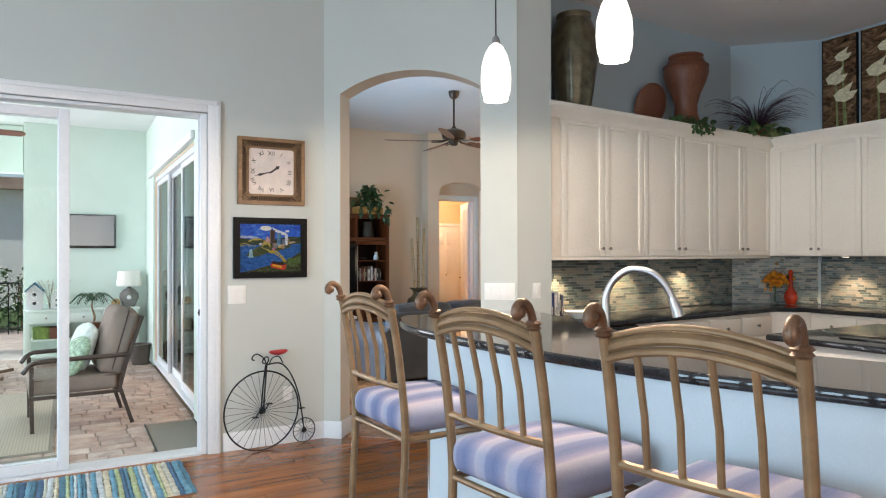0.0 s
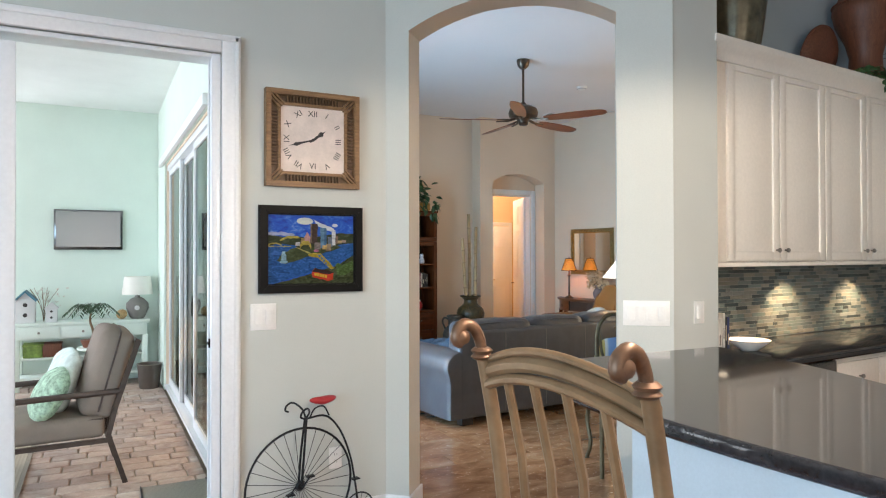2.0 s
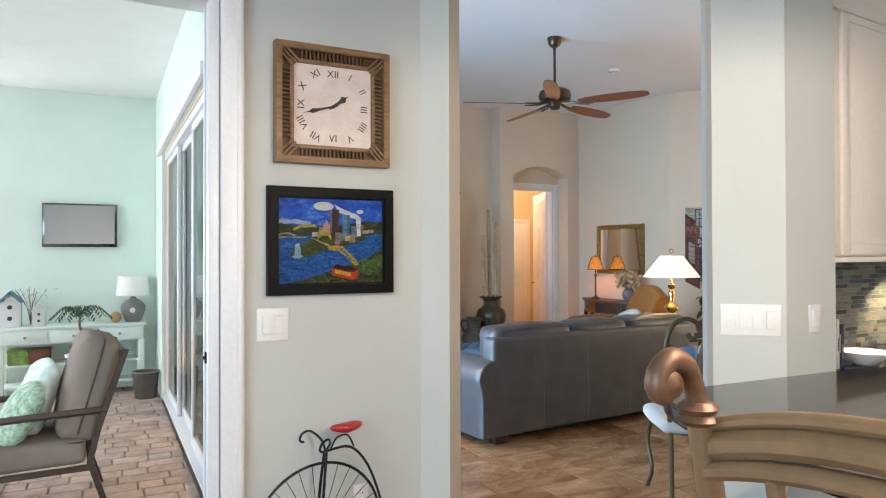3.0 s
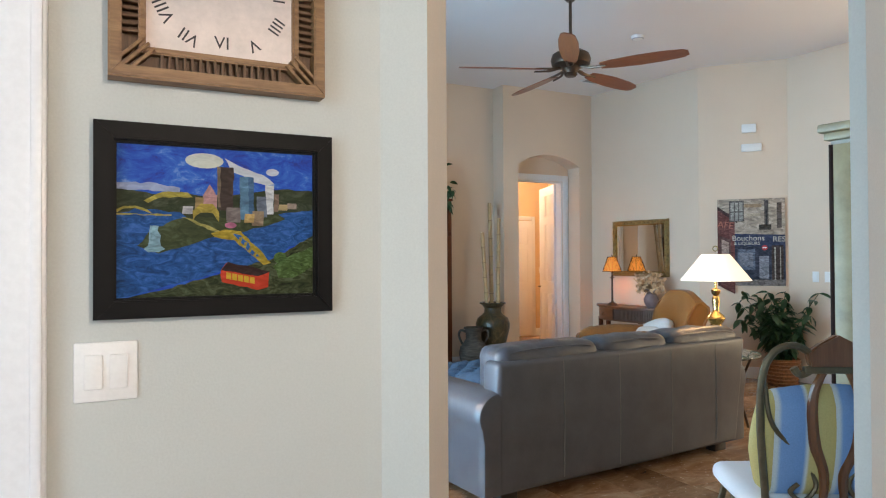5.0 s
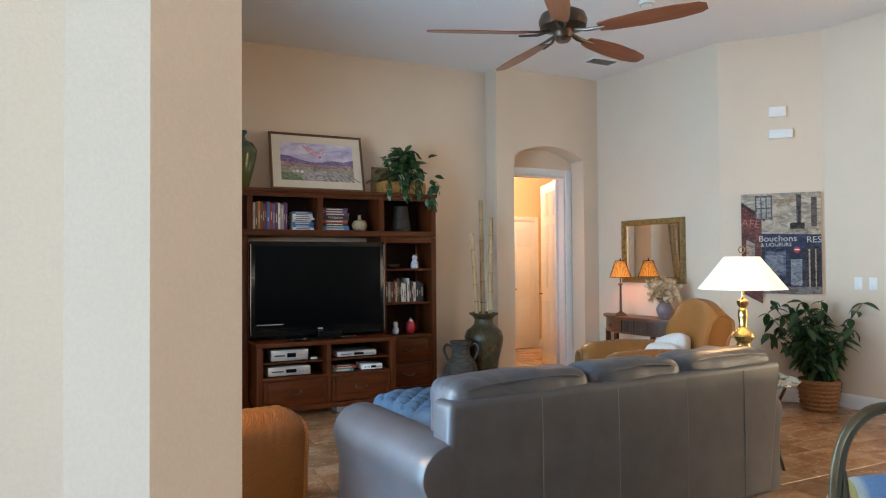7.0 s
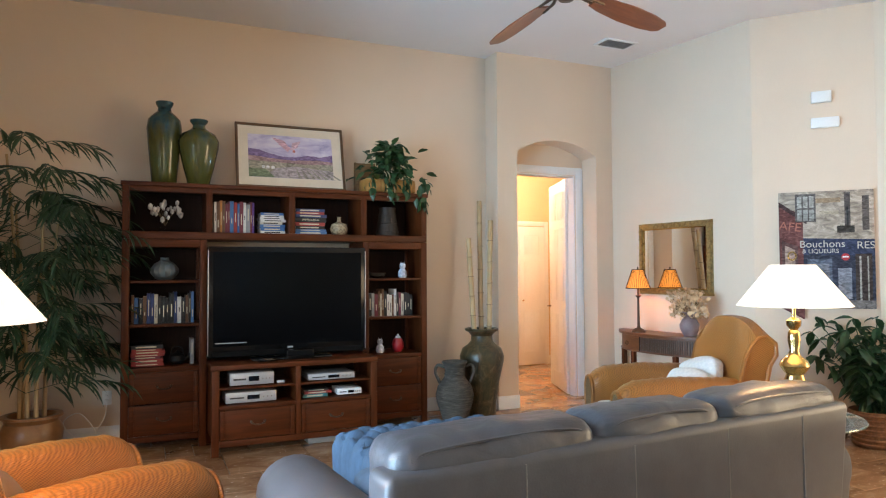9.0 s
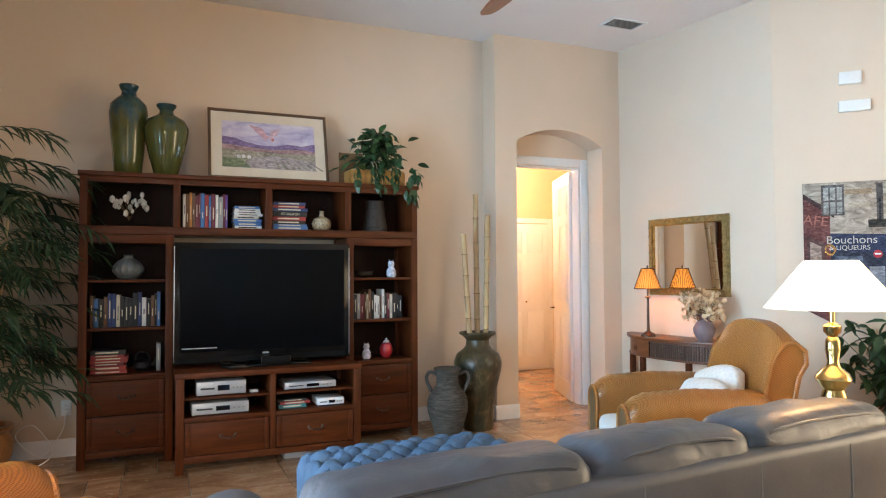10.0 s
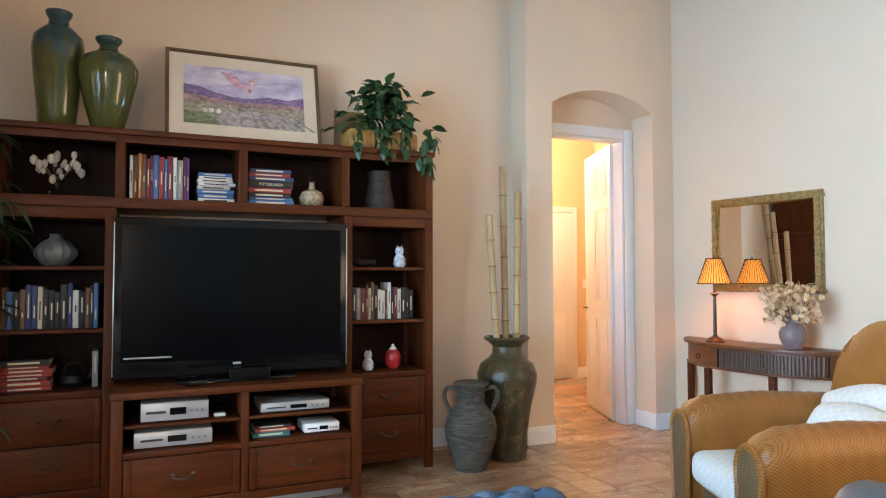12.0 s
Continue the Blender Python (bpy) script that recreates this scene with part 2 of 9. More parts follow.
def side_run(x, y):
    return x + 0.385, y + 0.25


setting("floor_wood_bed", B(-4, -4, -0.05, 6.98, 5.0, -0.012), BACKING, "plank floor bed of the breakfast room")
setting("wall_clock", flat_wall((-4, 4.90), A0, 0.15, 0, ZC, [(1.30, 5.03, 0, 2.44)]), PAINT, "sage painted wall with a sliding door opening")
wa = setting("wall_arch", flat_wall(A0, A1, 0.20, 0, ZC, [(0.134, 1.235, 0, 2.672, 0.15)]), PAINT, "diagonal sage wall with an arched opening")
# the living room side carries the sand paint, the reveal a daylit copy of it
wa.data.materials.append(PAINT_L)
wa.data.materials.append(PAINT_R)
for f in wa.data.polygons:
    if f.normal.x * 0.667 + f.normal.y * 0.745 > 0.5:
        f.material_index = 1
    elif f.normal.x * 0.667 + f.normal.y * 0.745 > -0.5:
        f.material_index = 2
setting("wall_stub", flat_wall((3.011, 3.90), (3.33, 3.90), 0.41, 0, ZC), PAINT, "sage painted wall end beside the cabinets")
setting("wall_kitchen_back", flat_wall(back_run(3.30, 4.31), back_run(5.86, 4.31), 0.14, 0, ZC), PAINT_K, "blue-grey kitchen wall above the cabinets")
setting("wall_kitchen_corner", flat_wall(back_run(5.86, 4.31), side_run(6.45, 3.72), 0.14, 0, ZC), PAINT_K, "blue-grey diagonal kitchen corner wall")
setting("wall_kitchen_side", flat_wall(side_run(6.45, 3.72), side_run(6.45, -4.26), 0.14, 0, ZC), PAINT_K, "blue-grey kitchen side wall")
# both walls are out of view; their openings are assumed, for the daylight lamps
setting("wall_south", flat_wall((6.99, -4), (-4, -4), 0.15, 0, ZC, [(4.69, 8.09, 0.5, 2.7)]), PAINT, "unseen sage wall with an assumed wide window opening")
setting("wall_west", flat_wall((-4, -4), (-4, 5.05), 0.15, 0, ZC, [(2.9, 6.3, 0.5, 2.7)]), PAINT, "unseen sage wall with an assumed wide window opening")
setting("ceiling_near", B(-4.2, -4.2, ZC, 7.05, 4.313, ZC + 0.1), CEIL, "white textured ceiling of kitchen and breakfast room")
setting("ceiling_strip", B(-4.2, 4.3135, ZC, 1.189, 5.06, ZC + 0.1), CEIL, "white textured ceiling of kitchen and breakfast room")
setting("ceiling_living", B(1.19, 4.314, ZC, 9.2, 14.5, ZC + 0.1), CEIL, "white textured ceiling of the living room")
setting("wall_tv", flat_wall((1.30, 10.75), (5.78, 10.75), 0.15, 0, ZC), PAINT_L, "sand coloured wall behind the media unit")
setting("wall_niche", flat_wall((5.78, 10.50), (7.33, 10.50), 0.26, 0, ZC, [(0.227, 1.21, 0, 2.605, 0.14)]), PAINT_L, "sand coloured wall with an arched door niche")
setting("wall_niche_back", flat_wall((5.78, 10.762), (7.33, 10.762), 0.12, 0, ZC, [(0.33, 1.118, 0, 2.43)]), PAINT_L, "sand coloured wall round the hall door")
setting("wall_mirror", flat_wall(M0, C45, 0.15, 0, ZC), PAINT_L, "pale sand wall behind the console table")
setting("wall_paris", flat_wall(C45, C46, 0.15, 0, ZC), PAINT_L, "diagonal sand coloured wall")
setting("wall_east", flat_wall(C46, (8.20, 6.35), 0.15, 0, ZC), PAINT_L, "sand coloured wall with switches")
setting("wall_dining_a", flat_wall((8.20, 6.35), (8.75, 6.35), 0.15, 0, ZC), PAINT_L, "sand coloured wall of the dining end")
# out of view; the opening is assumed and goes with the added warm fill
setting("wall_dining_b", flat_wall((8.75, 6.35), (8.75, 4.31), 0.15, 0, ZC, [(0.1, 1.9, 0.6, 2.8)]), PAINT_L, "unseen sand coloured wall with an assumed window opening")
setting("wall_dining_c", flat_wall((8.9, 4.30), (6.70, 4.30), 0.15, 0, ZC), PAINT_L, "sand coloured wall of the dining end")
setting("wall_living_west", flat_wall((1.30, 5.06), (1.30, 10.90), 0.14, 0, ZC, [(1.2, 4.45, 0, 2.44)]), PAINT_L, "wall with the sliding doors to the patio")

# ---- more materials ----
IRON = mottled("black_wrought_iron", (0.02, 0.02, 0.022), 0.45, 0.6, vary=0.3, grain=120, relief=0.1)
RED = mottled("red_enamel", (0.42, 0.02, 0.025), 0.3, vary=0.1)
SCROLLM = mottled("worn_brown_bronze", (0.15, 0.08, 0.045), 0.42, 0.4, vary=0.35, scale=30, grain=60, relief=0.12)
STOOLM = mottled("antique_gold_metal", (0.235, 0.145, 0.075), 0.42, 0.4, vary=0.28, scale=9, grain=60, relief=0.12)
BRONZE = mottled("dark_bronze", (0.10, 0.07, 0.05), 0.35, 0.8, vary=0.3, scale=8, grain=60, relief=0.1)
CHROME = mottled("brushed_nickel", (0.52, 0.52, 0.53), 0.36, 1.0, vary=0.05, grain=200, relief=0.05)
PEWTER = mottled("pewter_knob", (0.30, 0.28, 0.25), 0.35, 0.9, vary=0.1)
PLASTIC = mottled("white_plastic", (0.80, 0.79, 0.76), 0.35, vary=0.02, relief=0.0)
BLACKP = mottled("black_frame_wood", (0.005, 0.0048, 0.0048), 0.5, spec=0.12, vary=0.3, grain=60, relief=0.1)
BLACKG = material("black_gloss", (0.006, 0.006, 0.007), 0.08)
CLOCKW = wood("clock_frame_wood", (0.13, 0.06, 0.022), (0.34, 0.19, 0.08), 0.5, "x", 2.0)
CLOCKD = wood("clock_frame_slat_dark", (0.07, 0.035, 0.014), (0.17, 0.09, 0.04), 0.55, "z", 3.0)
DIAL = mottled("parchment_dial", (0.72, 0.62, 0.56), 0.7, vary=0.10, scale=14, grain=90)
INK = material("dial_ink", (0.035, 0.03, 0.028), 0.6)
GLASS = material("clear_glass", (0.97, 1.0, 0.99), 0.0)
GLASS.node_tree.nodes["Principled BSDF"].inputs["Transmission Weight"].default_value = 1.0
GLASS.node_tree.nodes["Principled BSDF"].inputs["IOR"].default_value = 1.1


def striped(name, stripes, freq, axis=0, rough=0.85, weave=220):
    """Woven stripes across one axis; stripes are (position, colour)."""
    m = material(name, stripes[0][1], rough, spec=0.2)
    n, l, b = nodes_of(m)
    v = coords(m)
    sep, mul, fr = n.new("ShaderNodeSeparateXYZ"), n.new("ShaderNodeMath"), n.new("ShaderNodeMath")
    mul.operation, fr.operation = "MULTIPLY", "FRACT"
    mul.inputs[1].default_value = freq
    l.new(v, sep.inputs[0])
    l.new(sep.outputs[axis], mul.inputs[0])
    l.new(mul.outputs[0], fr.inputs[0])
    c = ramp(m, fr.outputs[0], stripes)
    n[c.node.name].color_ramp.interpolation = "LINEAR"
    f = noise_node(m, v, weave, 2)
    c = mix(m, c, ramp(m, f, [(0.3, (0.8, 0.8, 0.8)), (0.7, (1, 1, 1))]), 0.7, "MULTIPLY")
    colour(m, c)
    bump(m, f, 0.3, 0.002)
    return m


BLUEST = striped("blue_striped_fabric", [(0.0, (0.13, 0.155, 0.27)), (0.28, (0.18, 0.205, 0.32)), (0.36, (0.29, 0.305, 0.41)), (0.62, (0.37, 0.35, 0.41)), (0.70, (0.27, 0.26, 0.36)), (0.94, (0.15, 0.175, 0.29))], 7.0, 1)


def text(name, words, size, mat, parent, m, depth=0.0006):
    cu = bpy.data.curves.new(name, "FONT")
    cu.body, cu.size, cu.extrude, cu.align_x, cu.align_y = words, size, depth, "CENTER", "CENTER"
    tmp = bpy.data.objects.new(name, cu)
    me = bpy.data.meshes.new_from_object(tmp)
    bpy.data.objects.remove(tmp)
    me.materials.clear()
    me.materials.append(mat)
    ob = new(name, me)
    ob.parent, ob.matrix_basis = parent, m
    return ob


def patch(pts, t=0.0015, y=0.0):
    """A thin flat shape in the x z plane that faces -y."""
    bm = bmesh.new()
    f = bm.faces.new([bm.verts.new((x, y, z)) for x, z in pts])
    g = bmesh.ops.extrude_face_region(bm, geom=[f])
    bmesh.ops.translate(bm, verts=[v for v in g["geom"] if isinstance(v, bmesh.types.BMVert)], vec=(0, -t, 0))
    bmesh.ops.recalc_face_normals(bm, faces=bm.faces)
    return bm


def paint(name, base, vary=0.25, scale=18, rough=0.5):
    m = mottled(name, base, rough, vary=vary, scale=scale, grain=70, relief=0.35, dist=0.002, spec=0.12)
    daub = noise_node(m, coords(m, (1.0, 1, 2.2), (0, 25, 0)), scale * 0.9, 5, 0.65, 1.5)
    dark, light = tuple(k * (1 - 1.6 * vary) for k in base), tuple(min(1, k * (1 + 1.8 * vary) + 0.05 * vary) for k in base)
    colour(m, ramp(m, daub, [(0.32, dark), (0.5, base), (0.68, light)]))
    bump(m, daub, 0.5, 0.002)
    return m


def ragged(pts, amount):
    """A brushed outline: each side cut into short wavering strokes."""
    out = []
    for k, (x, z) in enumerate(pts):
        x1, z1 = pts[(k + 1) % len(pts)]
        n = max(1, int(math.hypot(x1 - x, z1 - z) / 0.03))
        for j in range(n):
            u, v = x + (x1 - x) * j / n, z + (z1 - z) * j / n
            if j and 0.001 < u < 0.999 and 0.001 < v < 0.999:
                a = amount * noise.noise(Vector((u * 31, v * 31, k)))
                u, v = min(1, max(0, u + a)), min(1, max(0, v + amount * noise.noise(Vector((v * 29, u * 29, k + 5)))))
            out.append((u, v))
    return out


def frame_bars(w, h, bar, depth, bevel=0.004):
    """Four mitred bars of a picture frame in the x z plane, centred, front at -depth."""
    out = []
    o = [(-w / 2, -h / 2), (w / 2, -h / 2), (w / 2, h / 2), (-w / 2, h / 2)]
    i = [(-w / 2 + bar, -h / 2 + bar), (w / 2 - bar, -h / 2 + bar), (w / 2 - bar, h / 2 - bar), (-w / 2 + bar, h / 2 - bar)]
    for k in range(4):
        j = (k + 1) % 4
        bm = patch([o[k], o[j], i[j], i[k]], depth)
        bmesh.ops.bevel(bm, geom=[e for e in bm.edges if all(v.co.y < -depth + 1e-5 for v in e.verts)], offset=bevel, segments=2, affect="EDGES")
        out.append(bm)
    return out


FACE_S = pose(0, 0, 0, 90, 0, 0)  # turns lettering so that it stands upright and faces -y


def baseboard(name, p0, p1, s0, s1, parent=None):
    a = along(p0, p1, s0)
    n = s1 - s0
    bm = bmesh.new()
    prof = [(0, 0), (-0.016, 0), (-0.016, 0.095), (-0.010, 0.115), (-0.004, 0.13), (0, 0.13)]
    r0 = [bm.verts.new((0, y, z)) for y, z in prof]
    r1 = [bm.verts.new((n, y, z)) for y, z in prof]
    for k in range(len(prof)):
        j = (k + 1) % len(prof)
        bm.faces.new((r0[k], r0[j], r1[j], r1[k]))
    bm.faces.new(r0)
    bm.faces.new(r1[::-1])
    return setting(name, moved(bm, a), TRIM, "white moulded baseboard")


baseboard("baseboard", (-4, 4.90), A0, 5.125, 5.89)
baseboard("baseboard", A0, A1, 0.0, 0.134)
baseboard("baseboard", A0, A1, 1.235, 1.50)
for s, flip in ((0.134, 1), (1.235, -1)):
    q = along(A0, A1, s)
    setting("baseboard", moved(B(0 if flip > 0 else -0.016, -0.014, 0, 0.016 if flip > 0 else 0, 0.21, 0.13, bevel=0.004), q), TRIM, "white moulded baseboard")
baseboard("baseboard", (1.30, 10.75), (5.78, 10.75), 0.02, 4.47)
baseboard("baseboard", (5.78, 10.50), (7.33, 10.50), -0.016, 0.22)
baseboard("baseboard", (5.78, 10.50), (7.33, 10.50), 1.21, 1.48)
setting("baseboard", B(5.764, 10.50, 0, 5.78, 10.74, 0.13, bevel=0.004), TRIM, "white moulded baseboard")
setting("baseboard", B(6.00, 10.49, 0, 6.016, 10.74, 0.13, bevel=0.004), TRIM, "white moulded baseboard")
setting("baseboard", B(6.975, 10.49, 0, 6.991, 10.741, 0.13, bevel=0.004), TRIM, "white moulded baseboard")
baseboard("baseboard", M0, C45, 0.42, 2.06)
baseboard("baseboard", C45, C46, 0.0, 0.935)
baseboard("baseboard", C46, (8.20, 6.35), 0.0, 1.80)


# sliding door to the patio
def sliding_door():
    th = tagged(thing("door_1", "white aluminium sliding glass door, one panel open", "sliding door"), kind="structure")
    w, x1, top = 0.09, 1.017, 2.437
    for nm, b in (("casing", (x1, 4.872, 0, x1 + w, 4.899, top + w)), ("casing", (-2.79, 4.872, 0, -2.70, 4.899, top + w)), ("casing", (-2.699, 4.872, top + 0.001, x1 - 0.001, 4.899, top + w))):
        bm = B(*b, bevel=0.005)
        part(nm, bm, TRIM, th)
        x0, y0, z0, xx, yy, zz = b
        if xx - x0 < 0.2:
            part("casing_bead", B(x0 + 0.06, y0 - 0.008, z0, xx - 0.008, y0 + 0.002, zz - 0.01, bevel=0.003), TRIM, th)
        else:
            part("casing_bead", B(x0 - 0.08, y0 - 0.008, z0 + 0.055, xx + 0.08, y0 + 0.002, zz - 0.01, bevel=0.003), TRIM, th)
    part("jamb_stop", B(x1 - 0.052, 4.955, 0.02, x1 - 0.0455, 4.985, top - 0.03, bevel=0.002), ALU, th)
    part("jamb", B(x1 - 0.045, 4.90, 0, x1 - 0.001, 5.045, top - 0.002, bevel=0.004), ALU, th)
    part("head", B(-2.70, 4.90, top - 0.025, x1 - 0.046, 5.045, top - 0.002, bevel=0.004), ALU, th)
    part("sill", B(-2.70, 4.885, -0.01, x1 - 0.046, 5.06, 0.018, bevel=0.003), ALU, th)
    for nm, x0, xx, y in (("panel", -0.98, 0.150, 5.0), ("panel", -1.0, 0.155, 4.94), ("panel", -2.1, -1.02, 5.0)):
        p = part(nm, boxes((x0, y - 0.018, 0.02, x0 + 0.065, y + 0.018, top - 0.055), (xx - 0.065, y - 0.018, 0.02, xx, y + 0.018, top - 0.055), (x0 + 0.065, y - 0.018, 0.02, xx - 0.065, y + 0.018, 0.085), (x0 + 0.065, y - 0.018, top - 0.115, xx - 0.065, y + 0.018, top - 0.055), bevel=0.003), ALU, th)
        g = part("pane", B(x0 + 0.066, y - 0.003, 0.086, xx - 0.066, y + 0.003, top - 0.116), GLASS, p)
        g.visible_shadow = False
    part("latch", boxes((x1 - 0.052, 4.935, 0.985, x1 - 0.044, 4.955, 1.03), (x1 - 0.058, 4.941, 1.0, x1 - 0.050, 4.949, 1.014), bevel=0.002), BLACKP, th, "dark latch")


sliding_door()


# clock
def wall_clock():
    w = 0.495
    th = thing("wall_clock", "square wall clock in a carved brown wooden frame", "clock", pose(1.472, 4.898, 2.04))
    part("back_board", B(-w / 2 + 0.02, -0.012, -w / 2 + 0.02, w / 2 - 0.02, 0, w / 2 - 0.02), CLOCKD, th)
    for bm in frame_bars(w, w, 0.028, 0.052):
        part("outer_rail", bm, CLOCKW, th)
    for bm in frame_bars(w - 0.125, w - 0.125, 0.016, 0.036):
        part("inner_rail", bm, CLOCKW, th)
    part("dial", B(-0.173, -0.020, -0.173, 0.173, -0.0125, 0.173), DIAL, th, "cream dial with Roman numerals")
    me = mesh_of("slat", box(bmesh.new(), -0.0035, -0.034, -0.018, 0.0035, -0.0121, 0.018, bevel=0.002), CLOCKD)
    me2 = mesh_of("corner_strip", box(bmesh.new(), -0.004, -0.042, -0.045, 0.004, -0.0121, 0.045, bevel=0.002), CLOCKW)
    for k in range(4):
        rot = Matrix.Rotation(k * math.pi / 2, 4, "Y")
        for i in range(17):
            ob = new("slat", me)
            ob.parent, ob.matrix_basis = th, rot @ Matrix.Translation((-0.136 + i * 0.017, 0, 0.2025)) @ Matrix.Rotation(radians(random.uniform(-6, 6)), 4, "Y")
        for off in (-0.016, 0.0, 0.016):
            ob = new("corner_strip", me2)
            ob.parent, ob.matrix_basis = th, rot @ Matrix.Rotation(radians(45), 4, "Y") @ Matrix.Translation((off, 0, 0.2025 * math.sqrt(2) - 0.012))
    for i, num in enumerate(("XII", "I", "II", "III", "IIII", "V", "VI", "VII", "VIII", "IX", "X", "XI")):
        a = radians(30 * i)
        k = 0.136 / max(abs(math.sin(a)), abs(math.cos(a))) if i % 3 else 0.136
        k = min(k, 0.150)
        text("numeral", num, 0.043, INK, th, Matrix.Translation((k * math.sin(a), -0.0205, k * math.cos(a))) @ Matrix.Rotation(a if i % 6 else 0, 4, "Y") @ FACE_S)
    for nm, ang, length, r in (("hour_hand", 53, 0.085, 0.007), ("minute_hand", 254, 0.135, 0.005)):
        bm = patch([(-r * 0.6, -0.02), (r * 0.6, -0.02), (r, length * 0.45), (r * 2.0, length * 0.68), (r * 0.5, length * 0.8), (0, length), (-r * 0.5, length * 0.8), (-r * 2.0, length * 0.68), (-r, length * 0.45)], 0.002, -0.0235)
        part(nm, bm, INK, th, m=Matrix.Rotation(radians(ang), 4, "Y"))
    part("hub", moved(lathe([(0.008, 0), (0.008, 0.006)], 14), pose(0, -0.022, 0, 90, 0, 0)), INK, th)


wall_clock()


# painting of a city between two rivers
def ellipse(cx, cz, rx, rz, n=18, a0=0, a1=360):
    return [(cx + rx * math.cos(radians(a0 + (a1 - a0) * i / n)), cz + rz * math.sin(radians(a0 + (a1 - a0) * i / n))) for i in range(n + (0 if a1 - a0 >= 360 else 1))]


def city_painting():
    W, H, bar = 0.547, 0.447, 0.041
    th = thing("city_painting", "colourful painting of a river city in a black frame", "painting", pose(1.4695, 4.898, 1.4725))
    for bm in frame_bars(W, H, bar, 0.034, 0.003):
        part("frame_bar", bm, BLACKP, th)
    for bm in frame_bars(W - 2 * bar + 0.01, H - 2 * bar + 0.01, 0.011, 0.022, 0.003):
        part("inner_lip", bm, BLACKP, th)
    w, h = W - 2 * bar - 0.004, H - 2 * bar - 0.004
    sky_m = paint("painted_sky", (0.03, 0.11, 0.50), 0.2, 16)
    c = ramp(sky_m, noise_node(sky_m, coords(sky_m, (1, 1, 1.8)), 17, 5, 0.7, 0.6), [(0.30, (0.018, 0.022, 0.16)), (0.46, (0.010, 0.055, 0.34)), (0.58, (0.022, 0.11, 0.42)), (0.74, (0.20, 0.30, 0.52))])
    colour(sky_m, c)
    part("canvas", B(-w / 2, -0.012, -h / 2, w / 2, -0.002, h / 2), sky_m, th, "canvas with a deep blue sky")

    def P(pts, col, layer, nm="painted_shape", vary=0.3, scale=22):
        pts = ragged(pts, 0.014 if nm != "building" else 0.006)
        col = tuple(0.62 * k for k in col)
        key = nm + "_paint_%d%d%d" % tuple(int(99 * k) for k in col)
        m = bpy.data.materials.get(key) or paint(key, col, vary, scale)
        part(nm, patch([(-w / 2 + x * w, h / 2 - z * h) for x, z in pts], 0.0008, -0.012 - 0.0006 * layer - 0.00002 * len(th.children)), m, th)

    P([(0, .29), (.1, .31), (.2, .33), (.28, .30), (.36, .32), (.5, .33), (.72, .28), (.86, .26), (1, .27), (1, .50), (0, .55)], (.035, .05, .022), 1, "hill")
    P([(0, .46), (.12, .42), (.3, .44), (.35, .50), (.6, .56), (.8, .44), (1, .40), (1, .60), (.86, .66), (.78, .74), (.6, .80), (.3, .90), (0, 1.0)], (.012, .095, .33), 2, "river", .35, 30)
    P([(.10, .66), (.16, .56), (.3, .48), (.5, .47), (.8, .44), (.84, .47), (.74, .52), (.6, .57), (.46, .60), (.33, .66), (.2, .71)], (.05, .07, .025), 3, "river_bank")
    P([(0, 1.0), (.2, .95), (.45, .86), (.62, .80), (.78, .74), (.86, .68), (1, .58), (1, 1)], (.045, .06, .022), 3, "near_bank", .5, 30)
    P([(.77, .80), (.86, .73), (1, .66), (1, .80), (.88, .88), (.80, .88)], (.07, .13, .03), 4, "tree_mass", .4, 40)
    P(ellipse(.81, .74, .035, .04), (.08, .16, .04), 5, "tree_mass", .4, 50)
    P(ellipse(.42, .095, .095, .05) , (.70, .74, .66), 2, "cloud", .1)
    P([(.52, .07), (.62, .13), (.72, .17), (.78, .23), (.70, .23), (.56, .16)], (.66, .72, .78), 2, "cloud", .1)
    P(ellipse(.77, .15, .035, .025), (.62, .68, .78), 2, "cloud", .1)
    P([(0, .26), (.15, .25), (.3, .28), (.3, .31), (0, .30)], (.35, .42, .62), 2, "cloud", .15)
    for x0, x1, z0, z1, col in ((.49, .565, .13, .42, (.055, .035, .03)), (.485, .50, .13, .40, (.20, .15, .10)), (.60, .67, .19, .48, (.10, .23, .36)), (.645, .672, .19, .46, (.05, .14, .26)), (.73, .775, .24, .44, (.60, .64, .66)),
                                (.41, .48, .32, .42, (.50, .28, .28)), (.53, .60, .40, .50, (.20, .17, .16)), (.69, .74, .32, .46, (.16, .20, .26)), (.66, .72, .42, .52, (.30, .22, .14)), (.775, .80, .30, .42, (.22, .15, .11)),
                                (.80, .85, .37, .41, (.42, .32, .16)), (.62, .67, .44, .50, (.50, .34, .12)), (.31, .36, .40, .45, (.46, .46, .50)), (.37, .41, .34, .44, (.34, .24, .10)), (.85, .90, .36, .40, (.32, .25, .20))):
        dx = random.uniform(-.006, .006)
        P([(x0, z1), (x1, z1), (x1 + dx, z0), (x0 + dx, z0)], col, 4, "building", .25)
    P([(.41, .33), (.445, .25), (.48, .33)], (.50, .28, .28), 4, "building", .2)
    P([(.36, .50), (.36, .43), (.40, .38), (.46, .38), (.49, .43), (.49, .50), (.46, .44), (.40, .44)], (.42, .33, .05), 5, "yellow_arch")
    P(ellipse(.55, .52, .03, .02), (.45, .14, .25), 5, "blossom", .3)
    P([(.0, .435), (.04, .41), (.09, .405), (.15, .43), (.17, .455), (.14, .44), (.09, .42), (.04, .425), (.01, .45)], (.42, .36, .06), 5, "bridge_arch")
    P([(0, .455), (.26, .455), (.26, .465), (0, .465)], (.40, .34, .07), 5, "bridge_deck")
